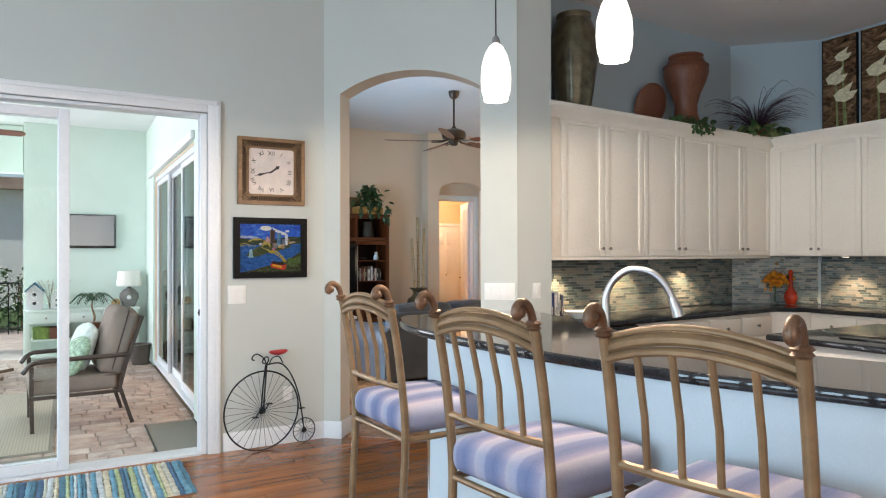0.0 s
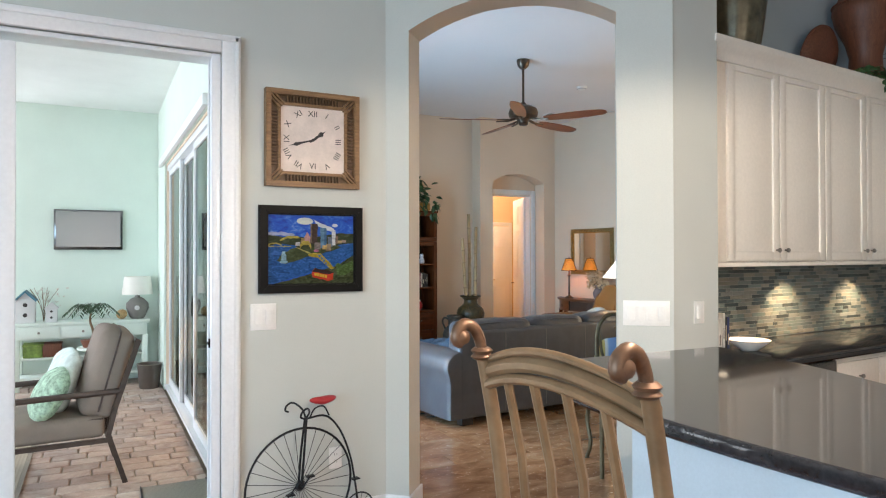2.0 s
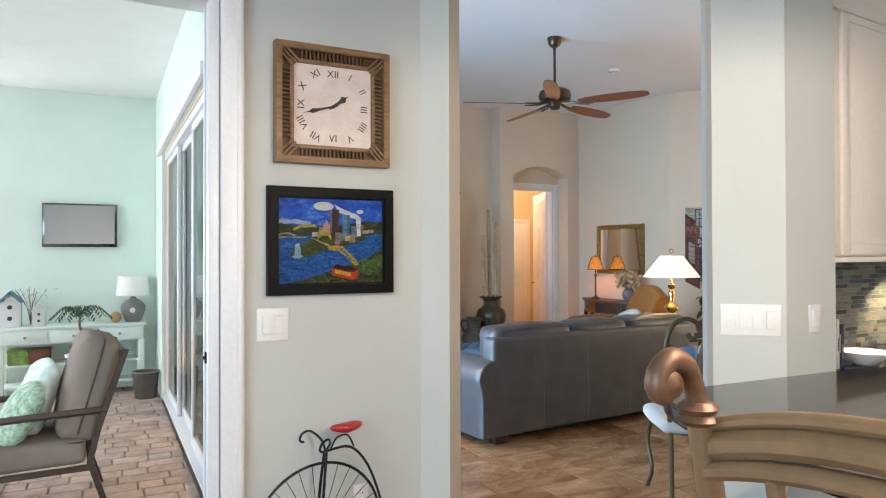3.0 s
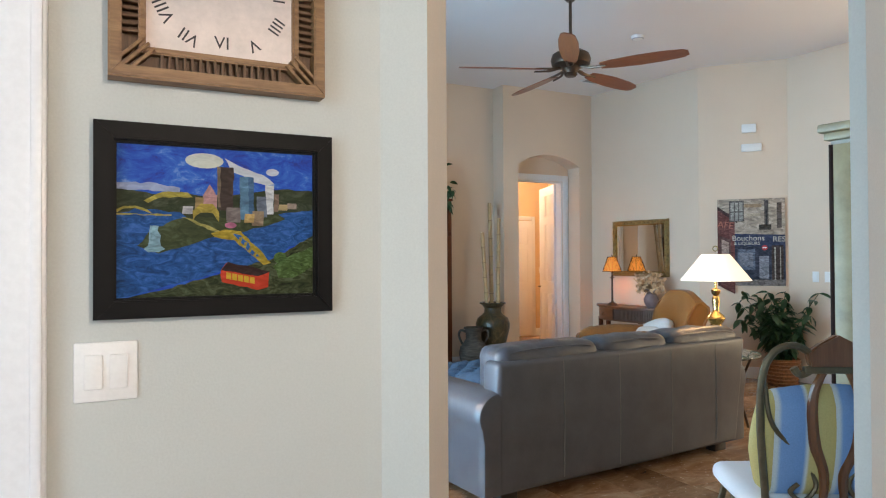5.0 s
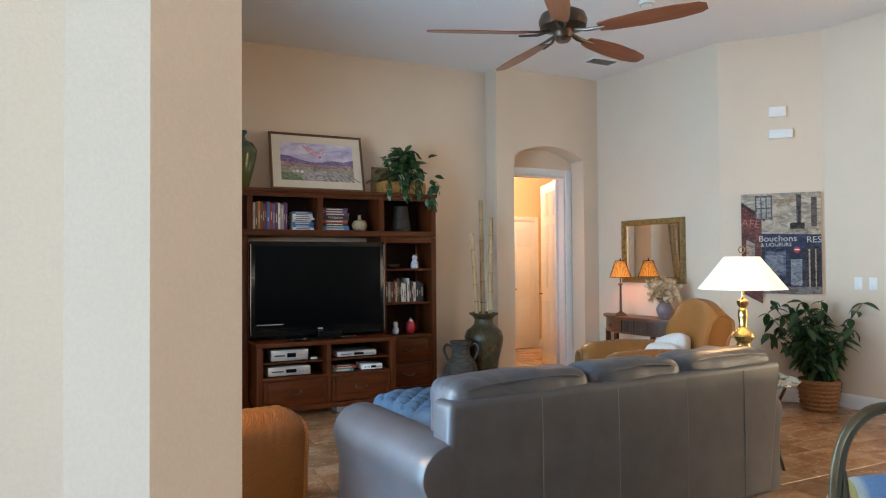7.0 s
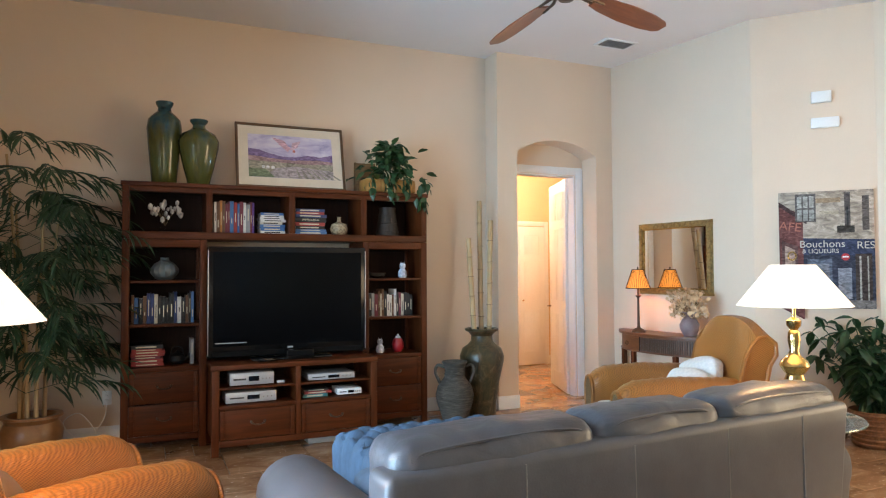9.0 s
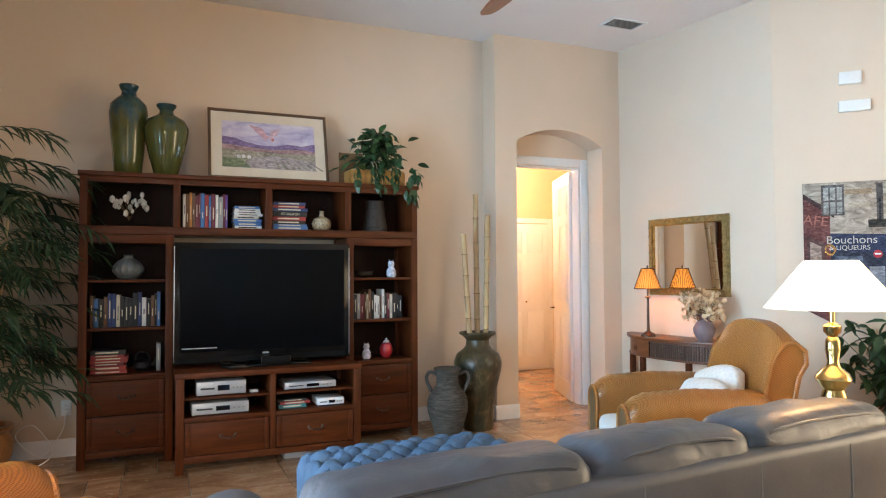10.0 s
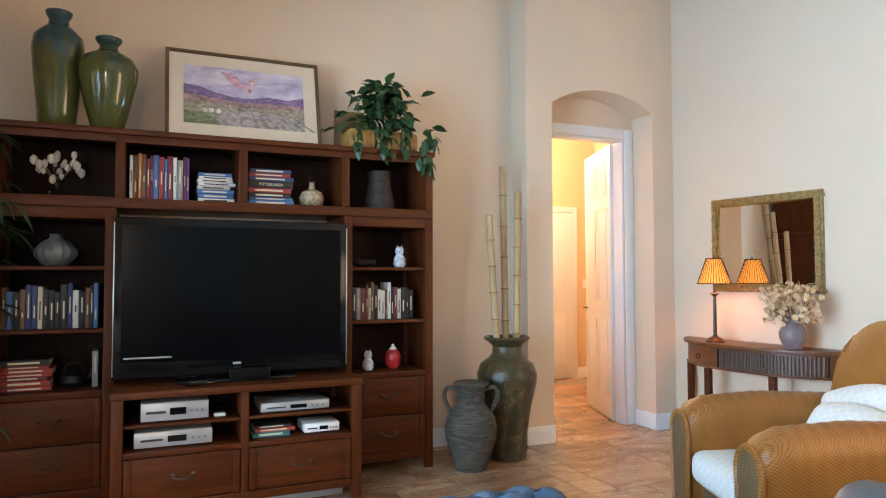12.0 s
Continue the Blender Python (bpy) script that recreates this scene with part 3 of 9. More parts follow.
    P([(.13, .37), (.22, .31), (.34, .31), (.36, .34), (.22, .345), (.15, .385)], (.42, .36, .06), 5, "bridge_arch")
    P([(.30, .47), (.34, .475), (.52, .575), (.50, .585)], (.40, .36, .10), 5, "bridge_deck")
    P([(.45, .575), (.52, .55), (.60, .56), (.68, .66), (.76, .775), (.72, .79), (.64, .70), (.57, .62), (.47, .60)], (.46, .34, .03), 6, "yellow_bridge")
    P([(.56, .575), (.60, .585), (.70, .73), (.67, .73)], (.03, .15, .42), 7, "bridge_gap", .2)
    for i in range(5):
        P([(.595 + .026 * i, .60 + .034 * i), (.61 + .026 * i, .60 + .034 * i), (.60 + .026 * i, .64 + .03 * i), (.585 + .026 * i, .64 + .03 * i)], (.46, .36, .05), 8, "bridge_bar")
    P([(.13, .68), (.15, .66), (.16, .53), (.20, .53), (.21, .66), (.23, .68), (.20, .70), (.15, .70)], (.24, .42, .50), 6, "fountain", .3)
    P([(.50, .82), (.53, .77), (.75, .84), (.745, .94), (.69, .96), (.505, .90)], (.58, .05, .02), 7, "red_tram", .15)
    P([(.50, .82), (.535, .765), (.755, .835), (.69, .865)], (.03, .012, .012), 8, "tram_roof", .2)
    for i in range(5):
        P([(.527 + .030 * i, .835 + .008 * i), (.552 + .030 * i, .842 + .008 * i), (.552 + .030 * i, .885 + .008 * i), (.527 + .030 * i, .878 + .008 * i)], (.65, .42, .03), 8, "tram_window", .1)


city_painting()


# switches and outlets
def plate(name, label, m, gangs, rockers=True):
    w = 0.07 + 0.046 * (gangs - 1)
    th = thing(name, label, "light switch" if rockers else "outlet", m)
    part("cover_plate", B(-w / 2, -0.006, -0.057, w / 2, 0.001, 0.057, bevel=0.003), PLASTIC, th)
    for i in range(gangs):
        x = (i - (gangs - 1) / 2) * 0.046
        if rockers:
            part("rocker", moved(B(-0.0165, -0.006, -0.033, 0.0165, 0.002, 0.033, bevel=0.002), pose(x, -0.006, 0, 4 if i % 2 else -4)), PLASTIC, th)
        else:
            for z in (-0.02, 0.02):
                s = part("socket", moved(lathe([(0.017, 0), (0.017, 0.003)], 16), pose(x, -0.0055, z, 90)), PLASTIC, th)
                part("slot", boxes((x - 0.007, -0.0092, z - 0.005, x - 0.005, -0.0084, z + 0.005), (x + 0.005, -0.0092, z - 0.005, x + 0.007, -0.0084, z + 0.005)), INK, s)
    return th


plate("light_switch", "white double rocker switch plate on sage wall", pose(1.2225, 4.899, 1.131) @ Matrix.Diagonal((1.12, 1, 1.17, 1)), 2)
plate("light_switch", "white four-gang rocker switch plate beside the arch", along(A0, A1, 1.375, 0.001, 1.15) @ Matrix.Diagonal((1.08, 1, 1.1, 1)), 4)
plate("light_switch", "white single rocker switch plate beside the cabinets", pose(3.187, 3.899, 1.15), 1)
plate("wall_outlet", "white double wall outlet behind the iron bicycle", pose(1.60, 4.899, 0.37), 1, False)
for s in (0.30, 0.43):
    plate("light_switch", "white single rocker switch plate near the plant", along(C46, (8.20, 6.35), s, 0.001, 1.16), 1)


# penny-farthing bicycle sculpture
def wheel(th, c, r, spokes, tube_r, name):
    w = part(name, tube([(c[0] + r * math.cos(a), c[1], c[2] + r * math.sin(a)) for a in [2 * math.pi * i / 48 for i in range(48)]], tube_r, 8, closed=True), IRON, th)
    part("hub", moved(lathe([(0.012 + r * 0.02, -0.012), (0.018 + r * 0.03, 0), (0.012 + r * 0.02, 0.012)], 12), pose(*c, 90)), IRON, w)
    for i in range(spokes):
        a = 2 * math.pi * i / spokes
        part("spoke", tube([c, (c[0] + r * math.cos(a), c[1], c[2] + r * math.sin(a))], 0.0016, 5), IRON, w)


def bicycle():
    th = thing("penny_farthing", "black iron penny-farthing sculpture with a red saddle", "bicycle sculpture", pose(1.38, 4.78, 0, 0, 0, 10))
    r = 0.285
    c = (0, 0, r + 0.006)
    wheel(th, c, r, 30, 0.006, "front_wheel")
    wheel(th, (0.335, 0, 0.096), 0.09, 14, 0.004, "rear_wheel")
    for y in (-0.018, 0.018):
        part("fork", tube(curve3([(0, y, c[2]), (0.012, y, 0.45), (0.03, y * 0.5, 0.62)], 10), 0.006), IRON, th)
    part("backbone", tube(curve3([(0.03, 0, 0.62), (0.14, 0, 0.62), (0.22, 0, 0.54), (0.28, 0, 0.40), (0.31, 0, 0.26), (0.335, 0, 0.10)], 24), 0.0055), IRON, th)
    part("step", B(0.29, -0.02, 0.262, 0.335, 0.02, 0.268, bevel=0.002), IRON, th)
    for s in (-1, 1):
        part("handlebar", tube(curve3([(0.03, 0, 0.62), (0.03, s * 0.04, 0.66), (0.0, s * 0.08, 0.69), (-0.03, s * 0.09, 0.68), (-0.04, s * 0.09, 0.655), (-0.022, s * 0.09, 0.645)], 20), 0.005), IRON, th)
        part("pedal", boxes((-0.03 * s - 0.02, s * 0.05 - 0.012, c[2] - 0.055 * s - 0.004, -0.03 * s + 0.02, s * 0.05 + 0.012, c[2] - 0.055 * s + 0.004)), IRON, th)
        part("crank", tube([c, (0, s * 0.03, c[2]), (-0.03 * s, s * 0.05, c[2] - 0.055 * s)], 0.004), IRON, th)
    part("saddle_spring", tube(curve3([(0.05, 0, 0.62), (0.08, 0, 0.665), (0.13, 0, 0.67), (0.16, 0, 0.62)], 12), 0.004), IRON, th)
    bm = bmesh.new()
    bmesh.ops.create_uvsphere(bm, u_segments=18, v_segments=10, radius=1)
    moved(bm, pose(0.125, 0, 0.70) @ Matrix.Diagonal((0.075, 0.036, 0.020, 1)))
    for v in bm.verts:
        if v.co.x < 0.11:
            v.co.y *= 0.55
        v.co.z += 0.16 * abs(v.co.x - 0.12) * 0.8
    part("saddle", bm, RED, th, "red saddle")


bicycle()


# bar with its granite top
BAR = [(1.86, 3.40), (1.75, 3.26), (1.65, 2.98), (1.612, 2.72), (1.605, 2.42), (1.625, 2.1), (1.66, 1.8), (1.73, 1.45), (1.83, 1.12), (1.96, 0.78), (2.14, 0.4), (2.36, 0.0), (2.6, -0.4),
       (3.1, -0.1), (2.86, 0.3), (2.66, 0.68), (2.50, 1.05), (2.39, 1.45), (2.35, 1.8), (2.38, 2.14), (2.46, 2.5), (2.60, 2.88), (2.72, 3.38)]


def bar_counter():
    th = thing("breakfast_bar", "curved breakfast bar, pale blue-white base under black granite", "counter")
    outer = curve3([(x, y, 0) for x, y in BAR[:13]], 40)
    inner = curve3([(x, y, 0) for x, y in BAR[13:]], 30)
    part("granite_top", prism([(p.x, p.y) for p in outer] + [(p.x, p.y) for p in inner], 1.03, 1.07, bevel=0.012), GRANITE, th, "polished black granite top")
    for f in th.children[0].data.polygons:
        if abs(f.normal.z) > 0.999:
            f.use_smooth = False
    o2 = [p for p in outer if p.y <= 2.76]
    left = [(p.x + 0.035, p.y) for p in o2]
    right = [(p.x - 0.05, p.y) for p in inner if p.y < 2.74]
    part("base", prism(left + right + [(2.50, 2.75)], 0, 1.03), BARP, th, "pale painted base")
    base2 = [(x - 0.014, y + (0.012 if i == 0 else 0)) for i, (x, y) in enumerate(left)]
    part("base_skirting", prism(base2 + [(x + 0.02, y) for x, y in left[::-1]], 0, 0.12), TRIM, th)


BARP = mottled("bar_paint_pale_blue", (0.47, 0.55, 0.60), 0.6, vary=0.03, scale=1.2, grain=140, relief=0.2, dist=0.002)
bar_counter()


def faucet():
    th = thing("kitchen_faucet", "tall brushed nickel gooseneck faucet on the bar", "faucet", pose(1.978, 1.856, 1.07))
    part("base_ring", lathe([(0.028, 0), (0.028, 0.012), (0.020, 0.02), (0.018, 0.03)], 20), CHROME, th)
    pts = [(0, 0, 0.02), (0, 0, 0.12), (0.0, 0, 0.19), (0.02, -0.025, 0.255), (0.055, -0.075, 0.295), (0.10, -0.135, 0.285), (0.13, -0.175, 0.24), (0.148, -0.198, 0.185)]
    part("spout", tube(curve3(pts, 36), 0.0135, 14), CHROME, th)
    part("spray_head", tube([(0.146, -0.195, 0.19), (0.155, -0.208, 0.15), (0.160, -0.214, 0.12)], [0.015, 0.020, 0.022], 14), CHROME, th)
    part("lever", tube([(0, 0.0, 0.07), (0.03, 0.05, 0.085), (0.04, 0.09, 0.11)], [0.010, 0.008, 0.006], 10), CHROME, th)


faucet()


# bar stools
def bar_stool(m):
    th = thing("bar_stool", "antique gold metal bar stool with striped blue cushion", "bar stool", m, "stools along the bar")
    W = 0.225
    for s in (-1, 1):
        y = s * W
        part("back_post", tube(curve3([(0.02, y, 0), (0.03, y, 0.40), (0.045, y, 0.72), (0.02, y, 1.0), (-0.015, y, 1.20), (-0.025, y, 1.235)], 26), [0.0155] * 27, 10), STOOLM, th)
        part("post_collar", moved(lathe([(0.016, 0), (0.024, 0.006), (0.018, 0.012), (0.024, 0.019), (0.016, 0.026)], 14), pose(-0.025, y, 1.222)), SCROLLM, th)
        pts = curve3([(-0.026, y, 1.24), (-0.030, y, 1.262), (-0.044, y, 1.288), (-0.066, y, 1.298), (-0.084, y, 1.286), (-0.087, y, 1.268), (-0.076, y, 1.262)], 22)
        sc = part("scroll_finial", tube(pts, [0.0115 + 0.003 * i / 22 for i in range(23)], 10), SCROLLM, th, "brown scrolled finial")
        part("knob", moved(lathe([(0.003, -0.019), (0.014, -0.013), (0.018, 0), (0.014, 0.013), (0.003, 0.019)], 12), pose(-0.076, y, 1.272, 90)), SCROLLM, sc)
        part("front_leg", tube([(0.43, y, 0.70), (0.44, y, 0.35), (0.45, y, 0)], 0.014, 10), STOOLM, th)
        part("side_rail", tube([(0.045, y, 0.70), (0.43, y, 0.70)], 0.013, 8), STOOLM, th)
        part("foot_rail", tube([(0.03, y, 0.22), (0.445, y, 0.22)], 0.009, 8), STOOLM, th)
    for x, z in ((0.045, 0.70), (0.43, 0.70), (0.445, 0.28)):
        part("cross_rail", tube([(x, -W, z), (x, W, z)], 0.011, 8), STOOLM, th)
    for z0, r, rise in ((1.195, 0.017, 0.042), (1.168, 0.011, 0.040), (1.218, 0.008, 0.044)):
        part("top_rail", tube([(-0.012 - 0.02 * (1 - t * t) + (0.006 if r > 0.015 else 0), t * W, z0 + rise * (1 - t * t)) for t in [k / 10 - 1 for k in range(21)]], r, 9), STOOLM, th)
    part("lower_rail", tube([(0.034 - 0.015 * (1 - t * t), t * W, 0.905) for t in [k / 6 - 1 for k in range(13)]], 0.0125, 8), STOOLM, th)
    for t in (-0.6, -0.2, 0.2, 0.6):
        part("spindle", tube([(0.034 - 0.015 * (1 - t * t), t * W, 0.905), (0.01, t * W, 1.04), (-0.012 - 0.02 * (1 - t * t), t * W, 1.17 + 0.038 * (1 - t * t))], 0.0095, 8), STOOLM, th)
    bm = B(0.03, -0.235, 0.716, 0.485, 0.235, 0.83, bevel=0.045, seg=4)
    bmesh.ops.subdivide_edges(bm, edges=[e for e in bm.edges if e.calc_length() > 0.2], cuts=5, use_grid_fill=True)
    for v in bm.verts:
        if v.co.z > 0.76:
            v.co.z += 0.022 * max(0, 1 - ((v.co.x - 0.26) / 0.24) ** 2) * max(0, 1 - (v.co.y / 0.24) ** 2)
    part("cushion", bm, BLUEST, th, "blue and white striped cushion")
    return th


def stool_pose(left, right):
    a, b = Vector(left), Vector(right)
    c = (a + b) / 2
    d = (a - b).normalized()
    return pose(c.x + 0.068 * d.y, c.y - 0.068 * d.x, 0, 0, 0, math.degrees(math.atan2(d.y, d.x)) - 90)


first = bar_stool(stool_pose((1.150, 2.69), (1.178, 2.21)))
copy_thing(first, stool_pose((1.131, 1.765), (1.185, 1.325)))
copy_thing(first, stool_pose((1.24, 1.10), (1.35, 0.672)))

# pendants
PGLASS = material("frosted_pendant_glass", (0.95, 0.93, 0.88), 0.4)
pb = PGLASS.node_tree.nodes["Principled BSDF"]
pb.inputs["Transmission Weight"].default_value = 0.0
pb.inputs["Emission Color"].default_value = (1.0, 0.93, 0.80, 1)
pb.inputs["Emission Strength"].default_value = 2.5


def pendant(x, y, z):
    th = thing("pendant_lamp", "lit white glass pendant lamp hanging over the bar", "pendant lamp", pose(x, y, z), "pendants over the bar")
    prof = [(0.050, 0), (0.062, 0.04), (0.066, 0.09), (0.062, 0.15), (0.048, 0.20), (0.030, 0.235), (0.018, 0.245)]
    part("shade", lathe(prof + [(0.014, 0.24), (0.026, 0.228), (0.044, 0.195), (0.058, 0.15), (0.062, 0.09), (0.058, 0.04), (0.046, 0.001)], 28), PGLASS, th, "glowing white glass shade")
    part("socket_cap", lathe([(0.016, 0.245), (0.02, 0.25), (0.014, 0.275), (0.004, 0.285)], 16), CHROME, th)
    part("cord", tube([(0, 0, 0.28), (0, 0, ZC - z)], 0.003, 6), BLACKP, th)
    part("canopy", lathe([(0.055, ZC - z - 0.022), (0.06, ZC - z - 0.008), (0.06, ZC - z)], 20), CHROME, th)


PEND = [(1.775, 2.32, 2.095), (1.868, 1.69, 2.125)]
for p in PEND:
    pendant(*p)
    lamp("pendant_bulb", "POINT", (p[0], p[1], p[2] - 0.004), 88, (1.0, 0.85, 0.66), 0.004)


# rag rug
def rag_rug():
    th = thing("rag_rug", "multicoloured striped rag rug on the wood floor", "rug", pose(0, 0, 0))
    cols = [(0.10, 0.22, 0.30), (0.55, 0.56, 0.48), (0.30, 0.42, 0.20), (0.16, 0.34, 0.46), (0.62, 0.58, 0.44), (0.08, 0.15, 0.24), (0.42, 0.50, 0.30), (0.55, 0.60, 0.62)]
    mats = []
    for i, c in enumerate(cols):
        m = mottled("rag_weave_%s" % "abcdefgh"[i], c, 0.95, vary=0.3, scale=25, grain=90, relief=0.6, dist=0.004, spec=0.1)
        mats.append(m)
    x = -1.35
    k = 0
    while x < 0.80:
        w = random.uniform(0.018, 0.040)
        bm = bmesh.new()
        n = 16
        rows = []
        for i in range(n + 1):
            y = 4.12 + (4.80 - 4.12) * i / n
            j = random.uniform(-0.004, 0.004)
            rows.append([bm.verts.new((x + j + a * w, y, z + (random.uniform(0, 0.003) if z else 0))) for a, z in ((0, 0), (0.05, 0.008), (0.5, 0.013), (0.95, 0.008), (1.0, 0))])
        for a, b in zip(rows, rows[1:]):
            for q in range(4):
                bm.faces.new((a[q], a[q + 1], b[q + 1], b[q]))
            bm.faces.new((a[4], a[0], b[0], b[4]))
        bm.faces.new(rows[0])
        bm.faces.new(rows[-1][::-1])
        part("woven_strip", bm, mats[(k * 5 + random.randint(0, 2)) % 8], th)
        x += w
        k += 1


rag_rug()

# ---- kitchen ----
def raised_door(w, h, t=0.02):
    """A raised-panel door, lower left corner at the origin, facing -y: stiles, rails and field."""
    r = 0.052
    out = [("stile", B(0, -t, 0, r, 0, h, bevel=0.003)), ("stile", B(w - r, -t, 0, w, 0, h, bevel=0.003)), ("rail", B(r, -t, 0, w - r, 0, r, bevel=0.003)), ("rail", B(r, -t, h - r, w - r, 0, h, bevel=0.003))]
    bm = bmesh.new()
    a, b = 0.004, 0.036
    lo = [bm.verts.new(p) for p in ((r, -0.009, r), (w - r, -0.009, r), (w - r, -0.009, h - r), (r, -0.009, h - r))]
    mid = [bm.verts.new(p) for p in ((r + a, -0.009, r + a), (w - r - a, -0.009, r + a), (w - r - a, -0.009, h - r - a), (r + a, -0.009, h - r - a))]
    hi = [bm.verts.new(p) for p in ((r + b, -t + 0.002, r + b), (w - r - b, -t + 0.002, r + b), (w - r - b, -t + 0.002, h - r - b), (r + b, -t + 0.002, h - r - b))]
    bk = [bm.verts.new((v.co.x, 0, v.co.z)) for v in lo]
    for A, C in ((lo, mid), (mid, hi), (bk, lo)):
        for k in range(4):
            j = (k + 1) % 4
            bm.faces.new((A[k], A[j], C[j], C[k]))
    bm.faces.new(hi)
    bm.faces.new(bk[::-1])
    out.append(("raised_field", bm))
    return out


def knob(parent, m, mat=PEWTER):
    return part("knob", moved(lathe([(0.005, 0), (0.005, 0.012), (0.013, 0.018), (0.014, 0.024), (0.008, 0.029)], 12), m @ pose(0, 0, 0, 90)), mat, parent, "small pewter knob")


def joined(pieces):
    bm = bmesh.new()
    for _, p in pieces:
        me = bpy.data.meshes.new("tmp")
        p.to_mesh(me)
        p.free()
        bm.from_mesh(me)
        bpy.data.meshes.remove(me)
    return bm


def wall_cabinet(m, w, doors, z0=1.40, z1=2.50, depth=0.31):
    th = thing("wall_cabinet", "cream painted wall cabinet with raised-panel doors", "cabinet", m, "kitchen wall cabinets")
    part("body", B(0.001, 0.001, z0, w - 0.001, depth, z1, bevel=0.002), CABW, th)
    dw = w / doors
    for i in range(doors):
        d = part("door", joined(raised_door(dw - 0.006, z1 - z0 - 0.012)), CABW, th, m=pose(i * dw + 0.003, 0, z0 + 0.006))
        knob(d, pose(dw - 0.04 if i % 2 == 0 and doors > 1 else 0.034, -0.02, 0.06))
    return th


xs = [3.30, 4.29, 5.15, 5.985]
part_x = [(3.45, 4.29), (4.29, 5.15), (5.15, 5.99)]
for a, b in part_x:
    wall_cabinet(KB @ pose(a, 3.985, 0), b - a, 2)
single("cabinet_side_panel", B(3.36, 3.975, 1.40, 3.449, 4.295, 2.50, bevel=0.004), CABW, "cream painted end panel of the wall cabinets", "cabinet panel", KB)
single("cabinet_corner_post", B(5.991, 3.90, 1.40, 6.06, 3.985, 2.50, bevel=0.004), CABW, "cream painted corner filler between wall cabinets", "cabinet panel", KS)
for a, b in ((3.90, 3.06), (3.06, 2.22), (2.22, 1.38)):
    wall_cabinet(KS @ pose(6.005, a, 0, 0, 0, -90), a - b, 2, depth=0.40)


def crown(p0, p1, z):
    d = Vector(p1) - Vector(p0)
    n = d.length
    prof = [(0.0, -0.03), (-0.022, -0.03), (-0.026, 0.0), (-0.040, 0.018), (-0.062, 0.050), (-0.068, 0.060), (-0.068, 0.085), (0.30, 0.085), (0.30, 0.06), (0.0, 0.06)]
    bm = bmesh.new()
    r0 = [bm.verts.new((0 if y > -0.001 else y * 0, y, zz)) for y, zz in prof]
    r1 = [bm.verts.new((n, y, zz)) for y, zz in prof]
    for k in range(len(prof)):
        j = (k + 1) % len(prof)
        bm.faces.new((r0[k], r0[j], r1[j], r1[k]))
    bm.faces.new(r0)
    bm.faces.new(r1[::-1])
    return moved(bm, pose(p0[0], p0[1], z, 0, 0, math.degrees(math.atan2(d.y, d.x))))


single("crown_moulding", crown((3.30, 3.975), (6.06, 3.975), 2.503), CABW, "cream crown moulding on top of the wall cabinets", "crown moulding", KB)
single("crown_moulding", crown((5.995, 3.905), (5.995, 1.38), 2.504), CABW, "cream crown moulding on top of the side cabinets", "crown moulding", KS)
single("cabinet_light_rail", B(3.36, 3.972, 1.375, 5.99, 3.99, 1.399, bevel=0.003), CABW, "cream light rail under the wall cabinets", "light rail", KB)

# base cabinets and counters
STEEL = mottled("black_appliance", (0.015, 0.015, 0.016), 0.22, vary=0.2, relief=0.0)


def base_cabinet(m, w, doors, depth=0.58, group="kitchen base cabinets"):
    th = thing("base_cabinet", "cream painted base cabinet with drawers over doors", "cabinet", m, group)
    part("body", B(0.001, 0.002, 0.10, w - 0.001, depth, 0.869, bevel=0.002), CABW, th)
    part("toe_kick", B(0.001, 0.07, 0, w - 0.001, depth - 0.05, 0.099), CABW, th)
    dw = w / doors
    for i in range(doors):
        d = part("door", joined(raised_door(dw - 0.006, 0.54)), CABW, th, m=pose(i * dw + 0.003, 0, 0.115))
        knob(d, pose(dw - 0.04 if i % 2 == 0 else 0.034, -0.02, 0.48))
        f = part("drawer_front", B(0.003, -0.02, 0, dw - 0.003, 0, 0.17, bevel=0.006), CABW, th, m=pose(i * dw, 0, 0.672))
        knob(f, pose(dw / 2, -0.02, 0.085))


for a, b in ((3.95, 4.75), (4.75, 5.60)):
    base_cabinet(KB @ pose(a, 3.72, 0), b - a, 2)
for a, b in ((3.45, 2.60), (2.60, 1.75)):
    base_cabinet(KS @ pose(5.86, a, 0, 0, 0, -90), a - b, 2)
cc = thing("corner_cabinet", "cream painted corner base cabinet under the granite counter", "cabinet")
part("body", prism([back_run(5.605, 3.725), side_run(5.865, 3.455), side_run(6.40, 3.455), side_run(6.40, 3.66), back_run(5.80, 4.25), back_run(5.605, 4.25)], 0.10, 0.868), CABW, cc)
part("toe_kick", prism([back_run(5.61, 3.80), side_run(5.93, 3.46), side_run(6.38, 3.46), side_run(6.38, 3.64), back_run(5.78, 4.22), back_run(5.61, 4.22)], 0.0, 0.099), CABW, cc)
dw_ = thing("dishwasher", "black dishwasher front under the granite counter", "dishwasher", KB @ pose(3.32, 3.72, 0))
part("body", B(0, 0.0, 0.10, 0.62, 0.57, 0.868, bevel=0.004), STEEL, dw_)
part("door", B(0.005, -0.022, 0.11, 0.615, -0.001, 0.74, bevel=0.006), STEEL, dw_)
part("control_panel", B(0.005, -0.026, 0.745, 0.615, -0.001, 0.865, bevel=0.006), STEEL, dw_)
part("handle", tube([(0.08, -0.03, 0.755), (0.08, -0.055, 0.755), (0.54, -0.055, 0.755), (0.54, -0.03, 0.755)], 0.008), STEEL, dw_)
